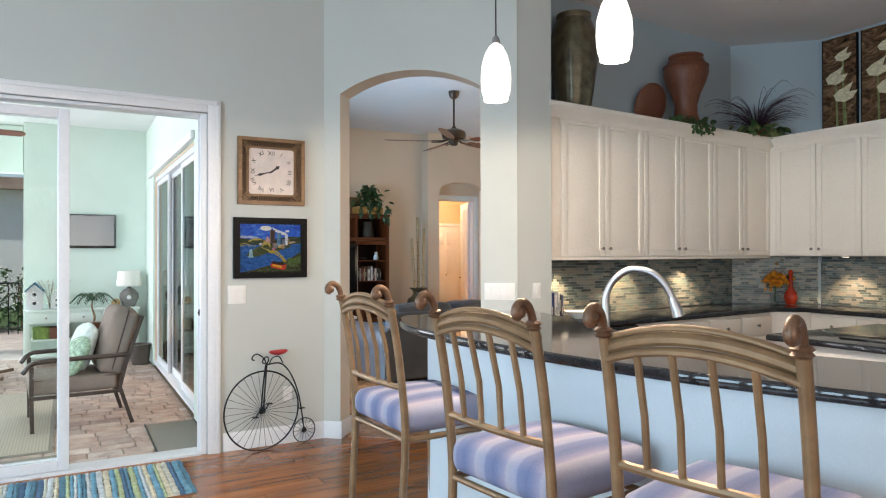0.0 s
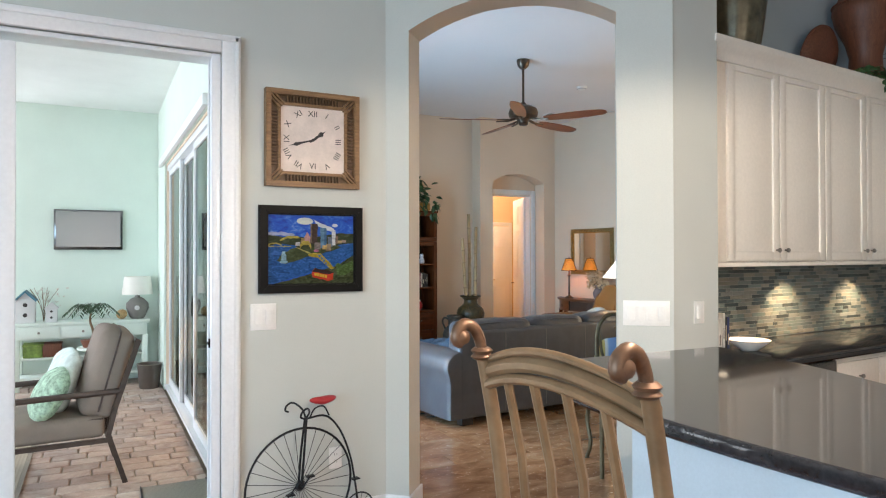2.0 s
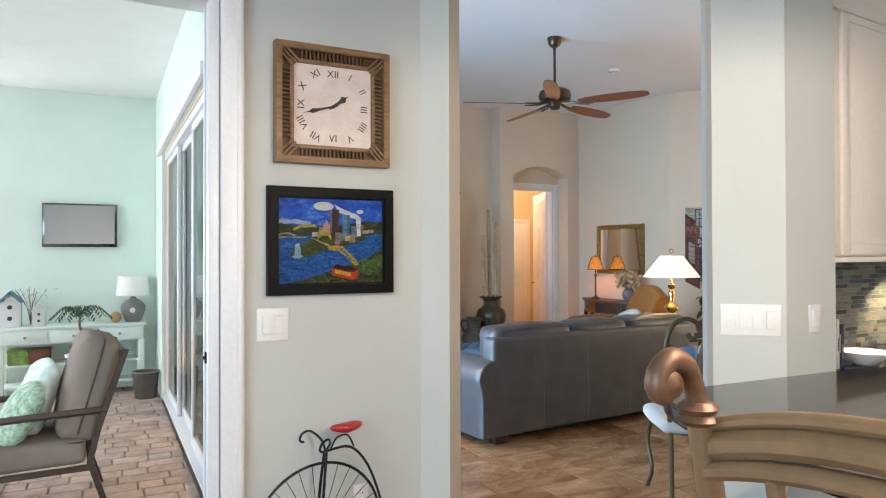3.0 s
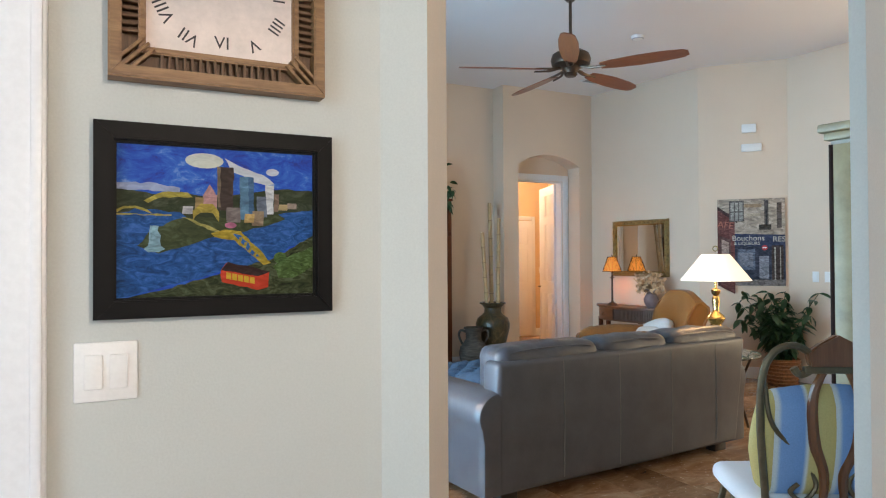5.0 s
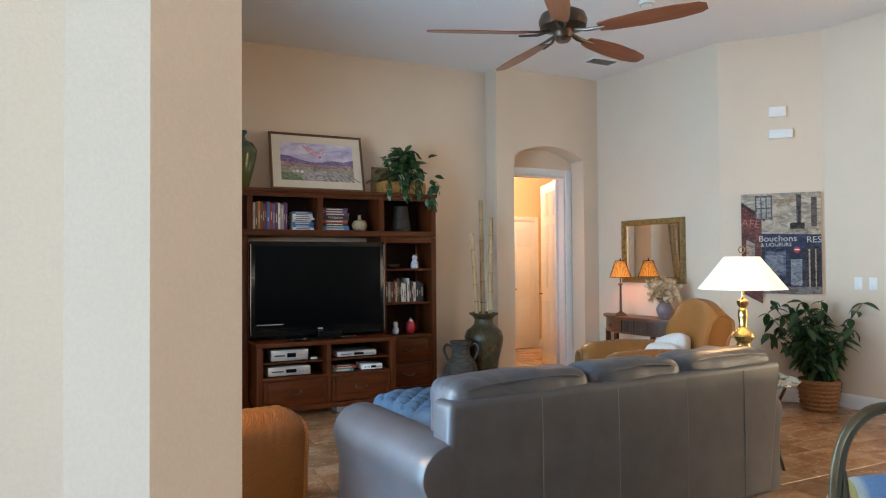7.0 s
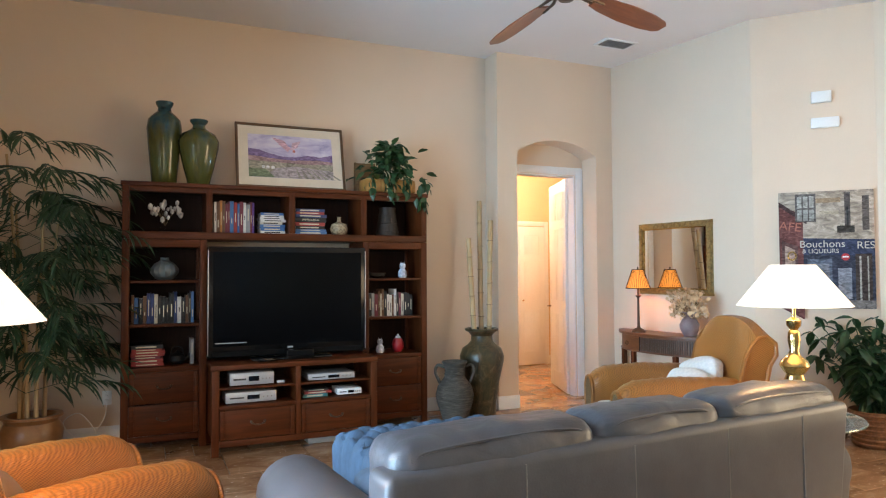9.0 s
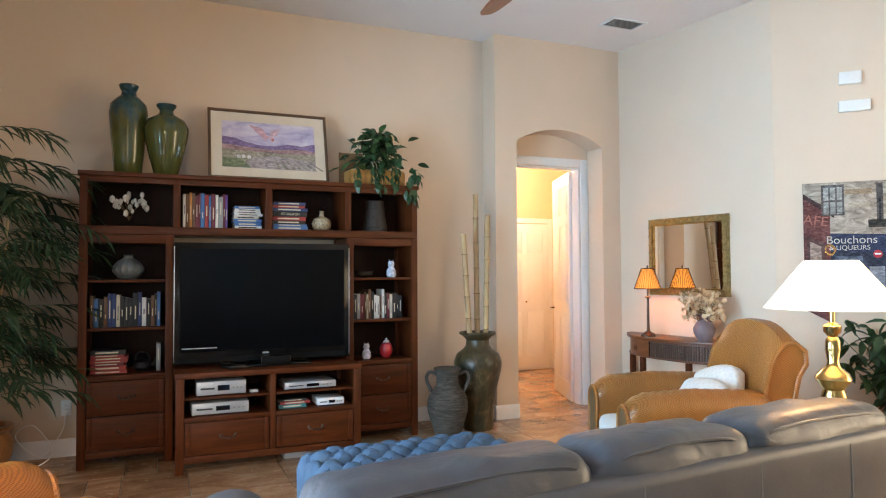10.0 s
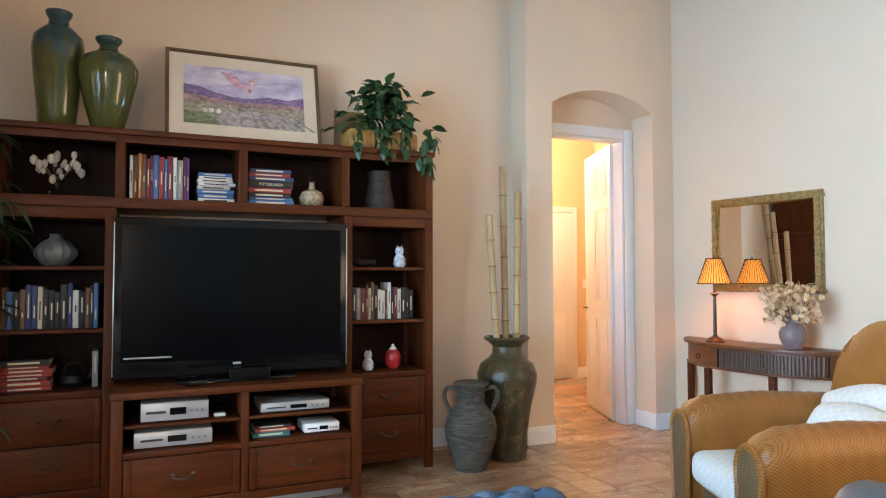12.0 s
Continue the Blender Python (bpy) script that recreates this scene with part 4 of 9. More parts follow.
single("granite_counter", prism([back_run(3.30, 3.68), back_run(5.62, 3.68), side_run(5.80, 3.50), side_run(5.80, 1.7), side_run(6.44, 1.7), side_run(6.44, 3.71), back_run(5.85, 4.30), back_run(3.30, 4.30)], 0.871, 0.911, bevel=0.010), GRANITE, "polished black granite kitchen counter", "counter")


# island with cooktop
def island():
    th = thing("kitchen_island", "cream kitchen island with black granite top and cooktop", "kitchen island", pose(0, 0, 0))
    part("body", B(4.12, 1.22, 0.0, 5.20, 2.50, 0.869, bevel=0.004), CABW, th)
    part("granite_top", B(4.03, 1.10, 0.871, 5.32, 2.62, 0.911, bevel=0.012), GRANITE, th)
    part("cooktop", B(4.20, 1.45, 0.912, 4.75, 2.25, 0.922, bevel=0.004), BLACKG, th, "black glass cooktop")
    for x, y in ((4.33, 1.65), (4.33, 2.05), (4.60, 1.65), (4.60, 2.05)):
        part("burner_ring", moved(lathe([(0.085, 0), (0.085, 0.002), (0.08, 0.002), (0.08, 0)], 24), pose(x, y, 0.9225)), PEWTER, th)


island()

# things on top of the cabinets
TERRA = wood("dark_woven_clay", (0.10, 0.03, 0.015), (0.22, 0.075, 0.035), 0.5, "z", 2.0)
JARM = mottled("bronze_glaze", (0.12, 0.10, 0.06), 0.3, 0.3, vary=0.5, scale=12, grain=50, relief=0.4)
CAB_T = 2.589
jar = thing("tall_jar", "tall ribbed bronze-glazed jar on the cabinets", "jar", pose(*back_run(3.70, 4.12), CAB_T))
part("body", lathe([(0.12, 0), (0.135, 0.03), (0.155, 0.15), (0.185, 0.38), (0.195, 0.52), (0.185, 0.62), (0.155, 0.70), (0.13, 0.745), (0.135, 0.76), (0.12, 0.765), (0.11, 0.74)], 48, ribs=16, depth=0.02), JARM, jar)
part("rim", lathe([(0.130, 0.752), (0.142, 0.765), (0.142, 0.785), (0.115, 0.787), (0.112, 0.76)], 32), JARM, jar)
pl = thing("round_tray", "round dark woven tray leaning against the wall", "tray", pose(*back_run(4.66, 4.19), CAB_T + 0.188, -75, 0, 4.9))
part("dish", lathe([(0.10, 0.0), (0.17, 0.012), (0.20, 0.045), (0.205, 0.05), (0.19, 0.052), (0.165, 0.024), (0.09, 0.014)], 36), TERRA, pl)
part("rim", moved(tube([(0.2 * math.cos(a), 0.2 * math.sin(a), 0.05) for a in [2 * math.pi * i / 36 for i in range(36)]], 0.010, 8, closed=True), Matrix()), TERRA, pl)
ur = thing("clay_urn", "tall reddish-brown woven clay urn on the cabinets", "urn", pose(*back_run(4.94, 4.09), CAB_T) @ Matrix.Scale(1.04, 4))
part("body", lathe([(0.13, 0), (0.135, 0.02), (0.10, 0.12), (0.095, 0.20), (0.12, 0.30), (0.175, 0.42), (0.195, 0.50), (0.185, 0.56), (0.145, 0.605), (0.135, 0.62), (0.15, 0.635), (0.15, 0.65), (0.12, 0.652), (0.115, 0.62)], 40, ribs=20, depth=0.012), TERRA, ur)
for z, r in ((0.03, 0.128), (0.55, 0.192), (0.60, 0.152)):
    part("woven_band", tube([(r * math.cos(a), r * math.sin(a), z) for a in [2 * math.pi * i / 36 for i in range(36)]], 0.008, 6, closed=True), TERRA, ur)


def leafy(name, base, vary=0.35, rough=0.5):
    m = mottled(name, base, rough, vary=vary, scale=25, grain=80, relief=0.1)
    n, l, b = nodes_of(m)
    b.inputs["Subsurface Weight"].default_value = 0.0
    return m


LEAF = leafy("ivy_green", (0.045, 0.10, 0.03))
LEAFD = leafy("deep_leaf_green", (0.022, 0.065, 0.022), rough=0.4)
LEAFP = leafy("purple_blade", (0.05, 0.025, 0.035))
LEAFY2 = leafy("variegated_leaf", (0.14, 0.18, 0.06))
PALMG = leafy("palm_green", (0.026, 0.062, 0.022), rough=0.5)
STEM = wood("plant_stem", (0.12, 0.07, 0.03), (0.26, 0.17, 0.08), 0.7, "z")


def leaf(bm, m, length, width, droop=0.2, fold=0.15):
    """A pointed leaf of three spans from the origin along +x, folded at its midrib."""
    rows = []
    for t, w in ((0, 0.08), (0.25, 0.8), (0.55, 1.0), (0.82, 0.55), (1.0, 0.03)):
        z = -droop * length * t * t
        rows.append([bm.verts.new(m @ Vector((t * length, s * w * width / 2, z + fold * width * w * abs(s)))) for s in (-1, 0, 1)])
    for a, b in zip(rows, rows[1:]):
        for k in (0, 1):
            bm.faces.new((a[k], a[k + 1], b[k + 1], b[k]))
    return bm


def foliage(count, place, size, width, spread=60, seed=1, droop=0.3):
    """Many leaves: place(rng) gives the spot and the outward angle."""
    rng = random.Random(seed)
    bm = bmesh.new()
    for _ in range(count):
        p, ang, tilt = place(rng)
        m = Matrix.Translation(p) @ Matrix.Rotation(ang, 4, "Z") @ Matrix.Rotation(tilt, 4, "Y") @ Matrix.Rotation(rng.uniform(-0.8, 0.8), 4, "X")
        k = rng.uniform(0.65, 1.15)
        leaf(bm, m, size * k, width * k, droop * rng.uniform(0.3, 1.5))
    return bm


def mesh_leaves(name, bm, mat, parent, label=""):
    return part(name, bm, mat, parent, label, kind="stuff")


def grass_pot(m):
    th = thing("grass_plant", "purple grass arrangement with ivy on the cabinets", "plant", m)
    rng = random.Random(4)
    bm = bmesh.new()
    for i in range(95):
        a = rng.uniform(0, 2 * math.pi)
        L, up = rng.uniform(0.30, 0.50), rng.uniform(0.35, 1.0)
        pts = curve3([(0, 0, 0.05), (0.3 * L * math.cos(a), 0.3 * L * math.sin(a), 0.05 + 0.6 * L * up), (0.75 * L * math.cos(a), 0.75 * L * math.sin(a), 0.05 + 0.85 * L * up), (1.05 * L * math.cos(a), 1.05 * L * math.sin(a), 0.05 + 0.65 * L * up)], 9)
        tube(pts, [0.0042 * (1 - k / 10.5) for k in range(10)], 4, bm)
    mesh_leaves("blades", bm, LEAFP, th, "dark purple grass blades")
    for mat, sd, nm in ((LEAF, 5, "ivy"), (LEAFY2, 6, "variegated_ivy")):
        mesh_leaves(nm, foliage(70, lambda r: (Vector((r.uniform(-0.26, 0.30), r.uniform(-0.16, 0.12), r.uniform(0.0, 0.10))), r.uniform(0, 6.3), r.uniform(-0.5, 0.6)), 0.085, 0.065, seed=sd), mat, th)
    part("basket", lathe([(0.10, 0), (0.13, 0.06), (0.12, 0.065), (0.09, 0.01)], 20), TERRA, th)


grass_pot(pose(*back_run(5.82, 4.0), CAB_T) @ Matrix.Scale(1.08, 4))
gv = thing("ivy_garland", "small green ivy garland trailing over the crown", "plant", pose(*back_run(4.78, 3.95), CAB_T, 0, 0, 4.9))
mesh_leaves("leaves", foliage(130, lambda r: (Vector((r.uniform(-0.20, 0.34), r.uniform(-0.06, 0.05), r.uniform(0.0, 0.07))) - Vector((0, 0, 0)), r.uniform(0, 6.3), r.uniform(-0.3, 0.9)), 0.05, 0.038, seed=8), LEAF, gv)
mesh_leaves("hanging_leaves", foliage(60, lambda r: (Vector((r.uniform(0.0, 0.30), -0.05 - r.uniform(0, 0.03), -r.uniform(0.0, 0.07))), r.uniform(3.6, 5.8), r.uniform(0.3, 1.1)), 0.045, 0.034, seed=9), LEAF, gv)
part("vine", tube(curve3([(-0.2, 0.02, 0.01), (0, -0.03, 0.03), (0.15, 0, 0.02), (0.3, -0.05, 0.01)], 16), 0.004, 5), STEM, gv)


def calla(m, seed):
    th = thing("calla_painting", "tall brown canvas painting of white calla lilies", "painting", m, "pair of calla lily canvases")
    rng = random.Random(seed)
    cm = paint("calla_ground", (0.13, 0.07, 0.035), 0.7, 7)
    part("canvas", B(-0.155, -0.03, 0, 0.155, 0, 0.92, bevel=0.003), cm, th)
    part("dark_edge", boxes((0.155, -0.031, 0, 0.162, 0.0, 0.92), (-0.162, -0.031, 0, -0.155, 0.0, 0.92)), BLACKP, th)
    for i, (x, z, r) in enumerate(((0.05, 0.74, 0.075), (-0.03, 0.55, 0.10), (0.06, 0.38, 0.105))):
        x += rng.uniform(-0.03, 0.03)
        pm = bpy.data.materials.get("calla_petal") or paint("calla_petal", (0.70, 0.62, 0.42), 0.2, 20)
        part("petal", patch([(x - r, z), (x - r * 0.75, z - r * 0.55), (x, z - r * 0.75), (x + r * 0.7, z - r * 0.5), (x + r * 1.1, z + r * 0.1), (x + r * 0.4, z + r * 0.1), (x + r * 0.7, z + r * 0.9), (x, z + r * 0.55), (x - r * 0.5, z + r * 0.4)], 0.001, -0.0305 - 0.0006 * i), pm, th)
        sm = bpy.data.materials.get("calla_stem") or paint("calla_stem", (0.22, 0.24, 0.10), 0.3, 20)
        part("stem", patch([(x - 0.008, z - r * 0.7), (x + 0.008, z - r * 0.7), (x + 0.02, 0.05), (x + 0.0, 0.05)], 0.001, -0.0302), sm, th)


calla(KS @ pose(6.445, 3.50, CAB_T + 0.002, 0, 0, -90) @ Matrix.Scale(1.06, 4), 3)
calla(KS @ pose(6.445, 3.12, CAB_T + 0.002, 0, 0, -90) @ Matrix.Scale(1.06, 4), 5)

# under-cabinet lights
PUCK = glow("puck_lens", (1.0, 0.86, 0.62), 6.0)
for x, y in (back_run(3.62, 4.14), back_run(4.35, 4.14), back_run(5.08, 4.14), side_run(6.24, 3.35), side_run(6.24, 2.6)):
    th = thing("puck_light", "small lit puck light under the wall cabinets", "under-cabinet light", pose(x, y, 1.385), "under-cabinet lights")
    part("housing", lathe([(0.032, 0), (0.034, 0.004), (0.034, 0.015)], 18), PLASTIC, th)
    part("lens", lathe([(0.024, -0.002), (0.026, 0.0)], 16), PUCK, th)
    lamp("puck_bulb", "SPOT", (x, y, 1.375), 48, WARM, 0.02, target=(x, y + 0.03, 0), spot=110)

# counter clutter
bookm = [mottled("cover_%s" % k, c, 0.5, vary=0.1, scale=30) for k, c in (("red", (0.35, 0.04, 0.04)), ("navy", (0.03, 0.05, 0.16)), ("teal", (0.03, 0.20, 0.22)), ("green", (0.05, 0.20, 0.08)), ("cream", (0.62, 0.58, 0.48)), ("black", (0.02, 0.02, 0.022)), ("blue", (0.06, 0.17, 0.42)), ("orange", (0.55, 0.22, 0.05)), ("grey", (0.30, 0.31, 0.32)), ("brown", (0.16, 0.08, 0.04)), ("white", (0.75, 0.74, 0.70)), ("maroon", (0.18, 0.03, 0.05)), ("violet", (0.14, 0.06, 0.30)))]
PAPER = mottled("page_edges", (0.72, 0.68, 0.58), 0.8, vary=0.08, scale=60)
TITLE = mottled("title_stamp", (0.68, 0.62, 0.45), 0.5, vary=0.1)


def book(place, w, h, d, mat, group, flat=False, turn=0.0, word=""):
    """A closed book: cover, pages and lettered spine; its spine faces -y."""
    th = thing("book", random.choice(BOOKWORDS), "book", place, group)
    if flat:
        cov = boxes((0, 0, 0, w, d, 0.0025), (0, 0, h - 0.0025, w, d, h), (0, 0, 0, w, 0.003, h), bevel=0.0008)
        pg = B(0.003, 0.004, 0.003, w - 0.003, d - 0.003, h - 0.003)
        bar = (w * 0.15, -0.0006, h * 0.32, w * 0.8, 0.001, h * 0.68)
    else:
        cov = boxes((0, 0, 0, 0.0025, d, h), (w - 0.0025, 0, 0, w, d, h), (0, 0, 0, w, 0.003, h), bevel=0.0008)
        pg = B(0.003, 0.004, 0.002, w - 0.003, d - 0.003, h - 0.004)
        z_ = random.uniform(0.15, 0.45)
        bar = (w * 0.38, -0.0006, h * z_, w * 0.62, 0.001, h * random.uniform(z_ + 0.12, 0.85))
    part("cover", cov, mat, th)
    part("pages", pg, PAPER, th)
    if word:
        text("spine_title", word, h * 0.62, TITLE, th, pose(w / 2, -0.0008, h / 2) @ FACE_S)
    elif w > 0.01:
        part("spine_title", B(*bar), TITLE if mat not in (bookm[4], bookm[10]) else INK, th)
    return th


BOOKMIX = [1, 1, 6, 2, 4, 5, 5, 5, 7, 8, 8, 9, 10, 10, 4, 11, 0]
BOOKWORDS = ["closed hardback book with a lettered spine", "worn hardback book with a printed spine"]


def book_row(x0, x1, y, z, hmax, d, group, seed, tall=0.75, mixed=None):
    rng = random.Random(seed)
    x = x0
    while x < x1 - 0.012:
        w = rng.uniform(0.014, 0.036)
        if x + w > x1:
            break
        h = hmax * rng.uniform(tall, 1.0)
        book(pose(x, y + rng.uniform(0, 0.012), z, 0, 0, 0), w - 0.001, h, d * rng.uniform(0.85, 1), bookm[rng.choice(mixed or BOOKMIX)], group)
        x += w


def book_stack(x, y, z, n, w, d, group, seed, words=(), mixed=None):
    rng = random.Random(seed)
    for i in range(n):
        h = rng.uniform(0.016, 0.032) if not (words and i in words) else 0.042
        ww = w * rng.uniform(0.86, 1.0)
        book(pose(x + rng.uniform(0, 0.01), y + rng.uniform(0, 0.01), z), ww, h - 0.0008, d, bookm[rng.choice(mixed or BOOKMIX)] if not (words and i in words) else bookm[5], group, True, word=words.get(i, "") if words else "")
        z += h
    return z


book_row(3.37, 3.53, 3.97, 0.912, 0.24, 0.17, "cookbooks on the counter", 31)
bw = thing("serving_bowl", "shallow white bowl on the granite counter", "bowl", pose(*back_run(3.62, 3.98), 0.912))
part("body", lathe([(0.04, 0), (0.05, 0.006), (0.10, 0.045), (0.115, 0.06), (0.11, 0.061), (0.09, 0.045), (0.04, 0.012)], 28), PLASTIC, bw)
YELLOW = leafy("orange_petal", (0.65, 0.26, 0.02))
fl = thing("flower_vase", "small vase of orange flowers on the counter", "flowers", pose(*side_run(6.06, 3.96), 0.912) @ Matrix.Scale(1.06, 4))
part("vase", lathe([(0.035, 0), (0.045, 0.05), (0.03, 0.12), (0.036, 0.14), (0.028, 0.14)], 20), GLASS, fl)
mesh_leaves("petals", foliage(160, lambda r: (Vector((r.gauss(0, 0.045), r.gauss(0, 0.045), 0.24 + r.gauss(0, 0.035))), r.uniform(0, 6.3), r.uniform(-1, 1)), 0.05, 0.04, seed=12), YELLOW, fl)
part("stems", tube([(0, 0, 0.02), (0.01, 0, 0.2)], 0.006, 6), LEAF, fl)
bt = thing("glass_bottle", "tall red glass decanter on the counter", "bottle", pose(*side_run(6.17, 3.86), 0.912) @ Matrix.Scale(1.06, 4))
REDG = material("red_glass", (0.35, 0.03, 0.01), 0.08)
part("body", lathe([(0.04, 0), (0.055, 0.03), (0.06, 0.07), (0.05, 0.11), (0.02, 0.15), (0.017, 0.26), (0.021, 0.27), (0.017, 0.275)], 24), REDG, bt)
part("stopper", lathe([(0.012, 0.27), (0.02, 0.29), (0.02, 0.31), (0.01, 0.325)], 16), REDG, bt)

# ---- living room ----
CHERRY = wood("cherry_stain", (0.046, 0.011, 0.003), (0.125, 0.031, 0.008), 0.42, "x", 1.0)
CHERRYZ = wood("cherry_stain_upright", (0.046, 0.011, 0.003), (0.125, 0.031, 0.008), 0.42, "z", 1.0)
# cherry darkened so that recess shade is in its colour; dark trim shares it
CHERRYD = wood("cherry_dark_and_recess_shade", (0.012, 0.004, 0.002), (0.026, 0.009, 0.005), 0.6, "z", 1.0)
for m_ in (CHERRY, CHERRYZ, CHERRYD):
    m_.node_tree.nodes["Principled BSDF"].inputs["Specular IOR Level"].default_value = 0.18
LEATHER = mottled("grey_leather", (0.078, 0.080, 0.090), 0.38, vary=0.2, scale=5, grain=160, relief=0.35, dist=0.002)
LEATHERC = mottled("grey_leather_creased", (0.072, 0.075, 0.086), 0.36, vary=0.2, scale=5, grain=160, relief=0)
lw = noise_node(LEATHERC, coords(LEATHERC, (3.5, 5, 6.5), (0, 35, 25)), 1.1, 2, 0.45, 1.8)
lf = noise_node(LEATHERC, coords(LEATHERC), 170, 3, 0.6)
bump(LEATHERC, mix(LEATHERC, lw, lf, 0.10), 0.5, 0.018)
SEAM = mottled("leather_seam", (0.20, 0.20, 0.20), 0.5, vary=0.1)
SCREEN = material("tv_screen", (0.003, 0.003, 0.0033), 0.16, 0.0, 0.12)
BEZEL = material("tv_bezel", (0.005, 0.005, 0.005), 0.15, 0.0, 0.25)
SILVER = mottled("silver_plastic", (0.48, 0.49, 0.50), 0.35, 0.4, vary=0.05, relief=0.0)
BRASS = mottled("polished_brass", (0.60, 0.42, 0.16), 0.18, 1.0, vary=0.1, relief=0.0)
DARKLEG = mottled("dark_wood_leg", (0.03, 0.017, 0.01), 0.4, vary=0.3)


def bin_pull(parent, x, z, y, w=0.10):
    part("pull", tube(curve3([(x - w / 2, y, z), (x - w / 2 + 0.005, y - 0.018, z - 0.008), (x, y - 0.02, z - 0.018), (x + w / 2 - 0.005, y - 0.018, z - 0.008), (x + w / 2, y, z)], 16), 0.0055, 7), BRONZE, parent, "dark bronze pull")
    for s in (-1, 1):
        part("rosette", moved(lathe([(0.011, 0), (0.011, 0.004), (0.006, 0.007)], 10), pose(x + s * w / 2, y, z, 90)), BRONZE, parent)


def drawer(th, x0, x1, z0, z1, y, pulls=1):
    d = part("drawer", joined([("a", B(x0, y - 0.004, z0, x1, y + 0.012, z1, bevel=0.003))] + [("b", b) for b in (B(x0, y - 0.012, z0, x0 + 0.035, y - 0.003, z1, bevel=0.003), B(x1 - 0.035, y - 0.012, z0, x1, y - 0.003, z1, bevel=0.003))]), CHERRY, th)
    bin_pull(d, (x0 + x1) / 2, (z0 + z1) / 2 + 0.01, y - 0.004)


UNIT = Matrix.Diagonal((1, 1, 1.0106, 1))
STAND = Matrix.Diagonal((1, 1, 1.066, 1))


def pier(x0, x1, nm):
    y0, y1 = 10.27, 10.72
    th = thing("bookcase_pier", nm, "bookcase", UNIT)
    p = 0.055
    for a in (x0, x1 - p):
        part("post", B(a, y0, 0, a + p, y0 + 0.045, 1.625, bevel=0.004), CHERRYZ, th)
        part("rear_post", B(a, y1 - 0.04, 0, a + p, y1, 1.625, bevel=0.003), CHERRYZ, th)
    part("side_panel", B(x0 + 0.008, y0 + 0.046, 0.07, x0 + 0.026, y1 - 0.041, 1.625), CHERRYZ, th)
    part("side_panel", B(x1 - 0.026, y0 + 0.046, 0.07, x1 - 0.008, y1 - 0.041, 1.625), CHERRYZ, th)
    # the shade deep in the shelves is put into this panel's dark colour
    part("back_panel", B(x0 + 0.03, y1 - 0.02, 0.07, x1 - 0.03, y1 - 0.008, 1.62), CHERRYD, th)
    for z, t in ((0.60, 0.035), (0.945, 0.02), (1.285, 0.02), (1.565, 0.06)):
        part("shelf", B(x0 + (p if t > 0.03 else 0.03), y0 + (0.004 if t > 0.03 else 0.02), z, x1 - (p if t > 0.03 else 0.03), y1 - 0.022, z + t, bevel=0.002), CHERRY, th)
    part("bottom_rail", B(x0 + p, y0 + 0.006, 0.07, x1 - p, y0 + 0.03, 0.115, bevel=0.003), CHERRY, th)
    drawer(th, x0 + p + 0.004, x1 - p - 0.004, 0.12, 0.352, y0 + 0.012)
    drawer(th, x0 + p + 0.004, x1 - p - 0.004, 0.36, 0.596, y0 + 0.012)
    # block behind the drawers; its dark colour paints the shade in their gaps
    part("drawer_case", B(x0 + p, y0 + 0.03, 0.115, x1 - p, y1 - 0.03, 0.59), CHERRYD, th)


pier(2.38, 3.0, "dark cherry bookcase pier with two drawers, shelves full")
pier(4.30, 4.91, "dark cherry bookcase pier with two drawers, beside the television")


def bridge():
    th = thing("bookcase_bridge", "dark cherry bridge shelf above the television, half full", "shelf", UNIT)
    x0, x1, y0, y1, z0, z1 = 2.38, 4.91, 10.27, 10.72, 1.627, 2.068
    part("top_board", B(x0 - 0.012, y0 - 0.012, z1 - 0.032, x1 + 0.012, y1, z1, bevel=0.004), CHERRY, th)
    part("top_rail", B(x0 + 0.05, y0 + 0.002, z1 - 0.075, x1 - 0.05, y0 + 0.03, z1 - 0.033, bevel=0.003), CHERRY, th)
    part("bottom_board", B(x0, y0, z0, x1, y1, z0 + 0.058, bevel=0.004), CHERRY, th)
    # shelf shade is painted in: the panel is darker than the boards
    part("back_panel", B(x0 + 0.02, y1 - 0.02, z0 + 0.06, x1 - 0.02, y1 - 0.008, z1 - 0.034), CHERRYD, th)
    for x in (x0, 2.99, 3.655, 4.285, x1 - 0.05):
        part("divider", B(x, y0 + 0.001, z0 + 0.059, x + 0.05, y1 - 0.021, z1 - 0.033, bevel=0.003), CHERRYZ, th)


bridge()


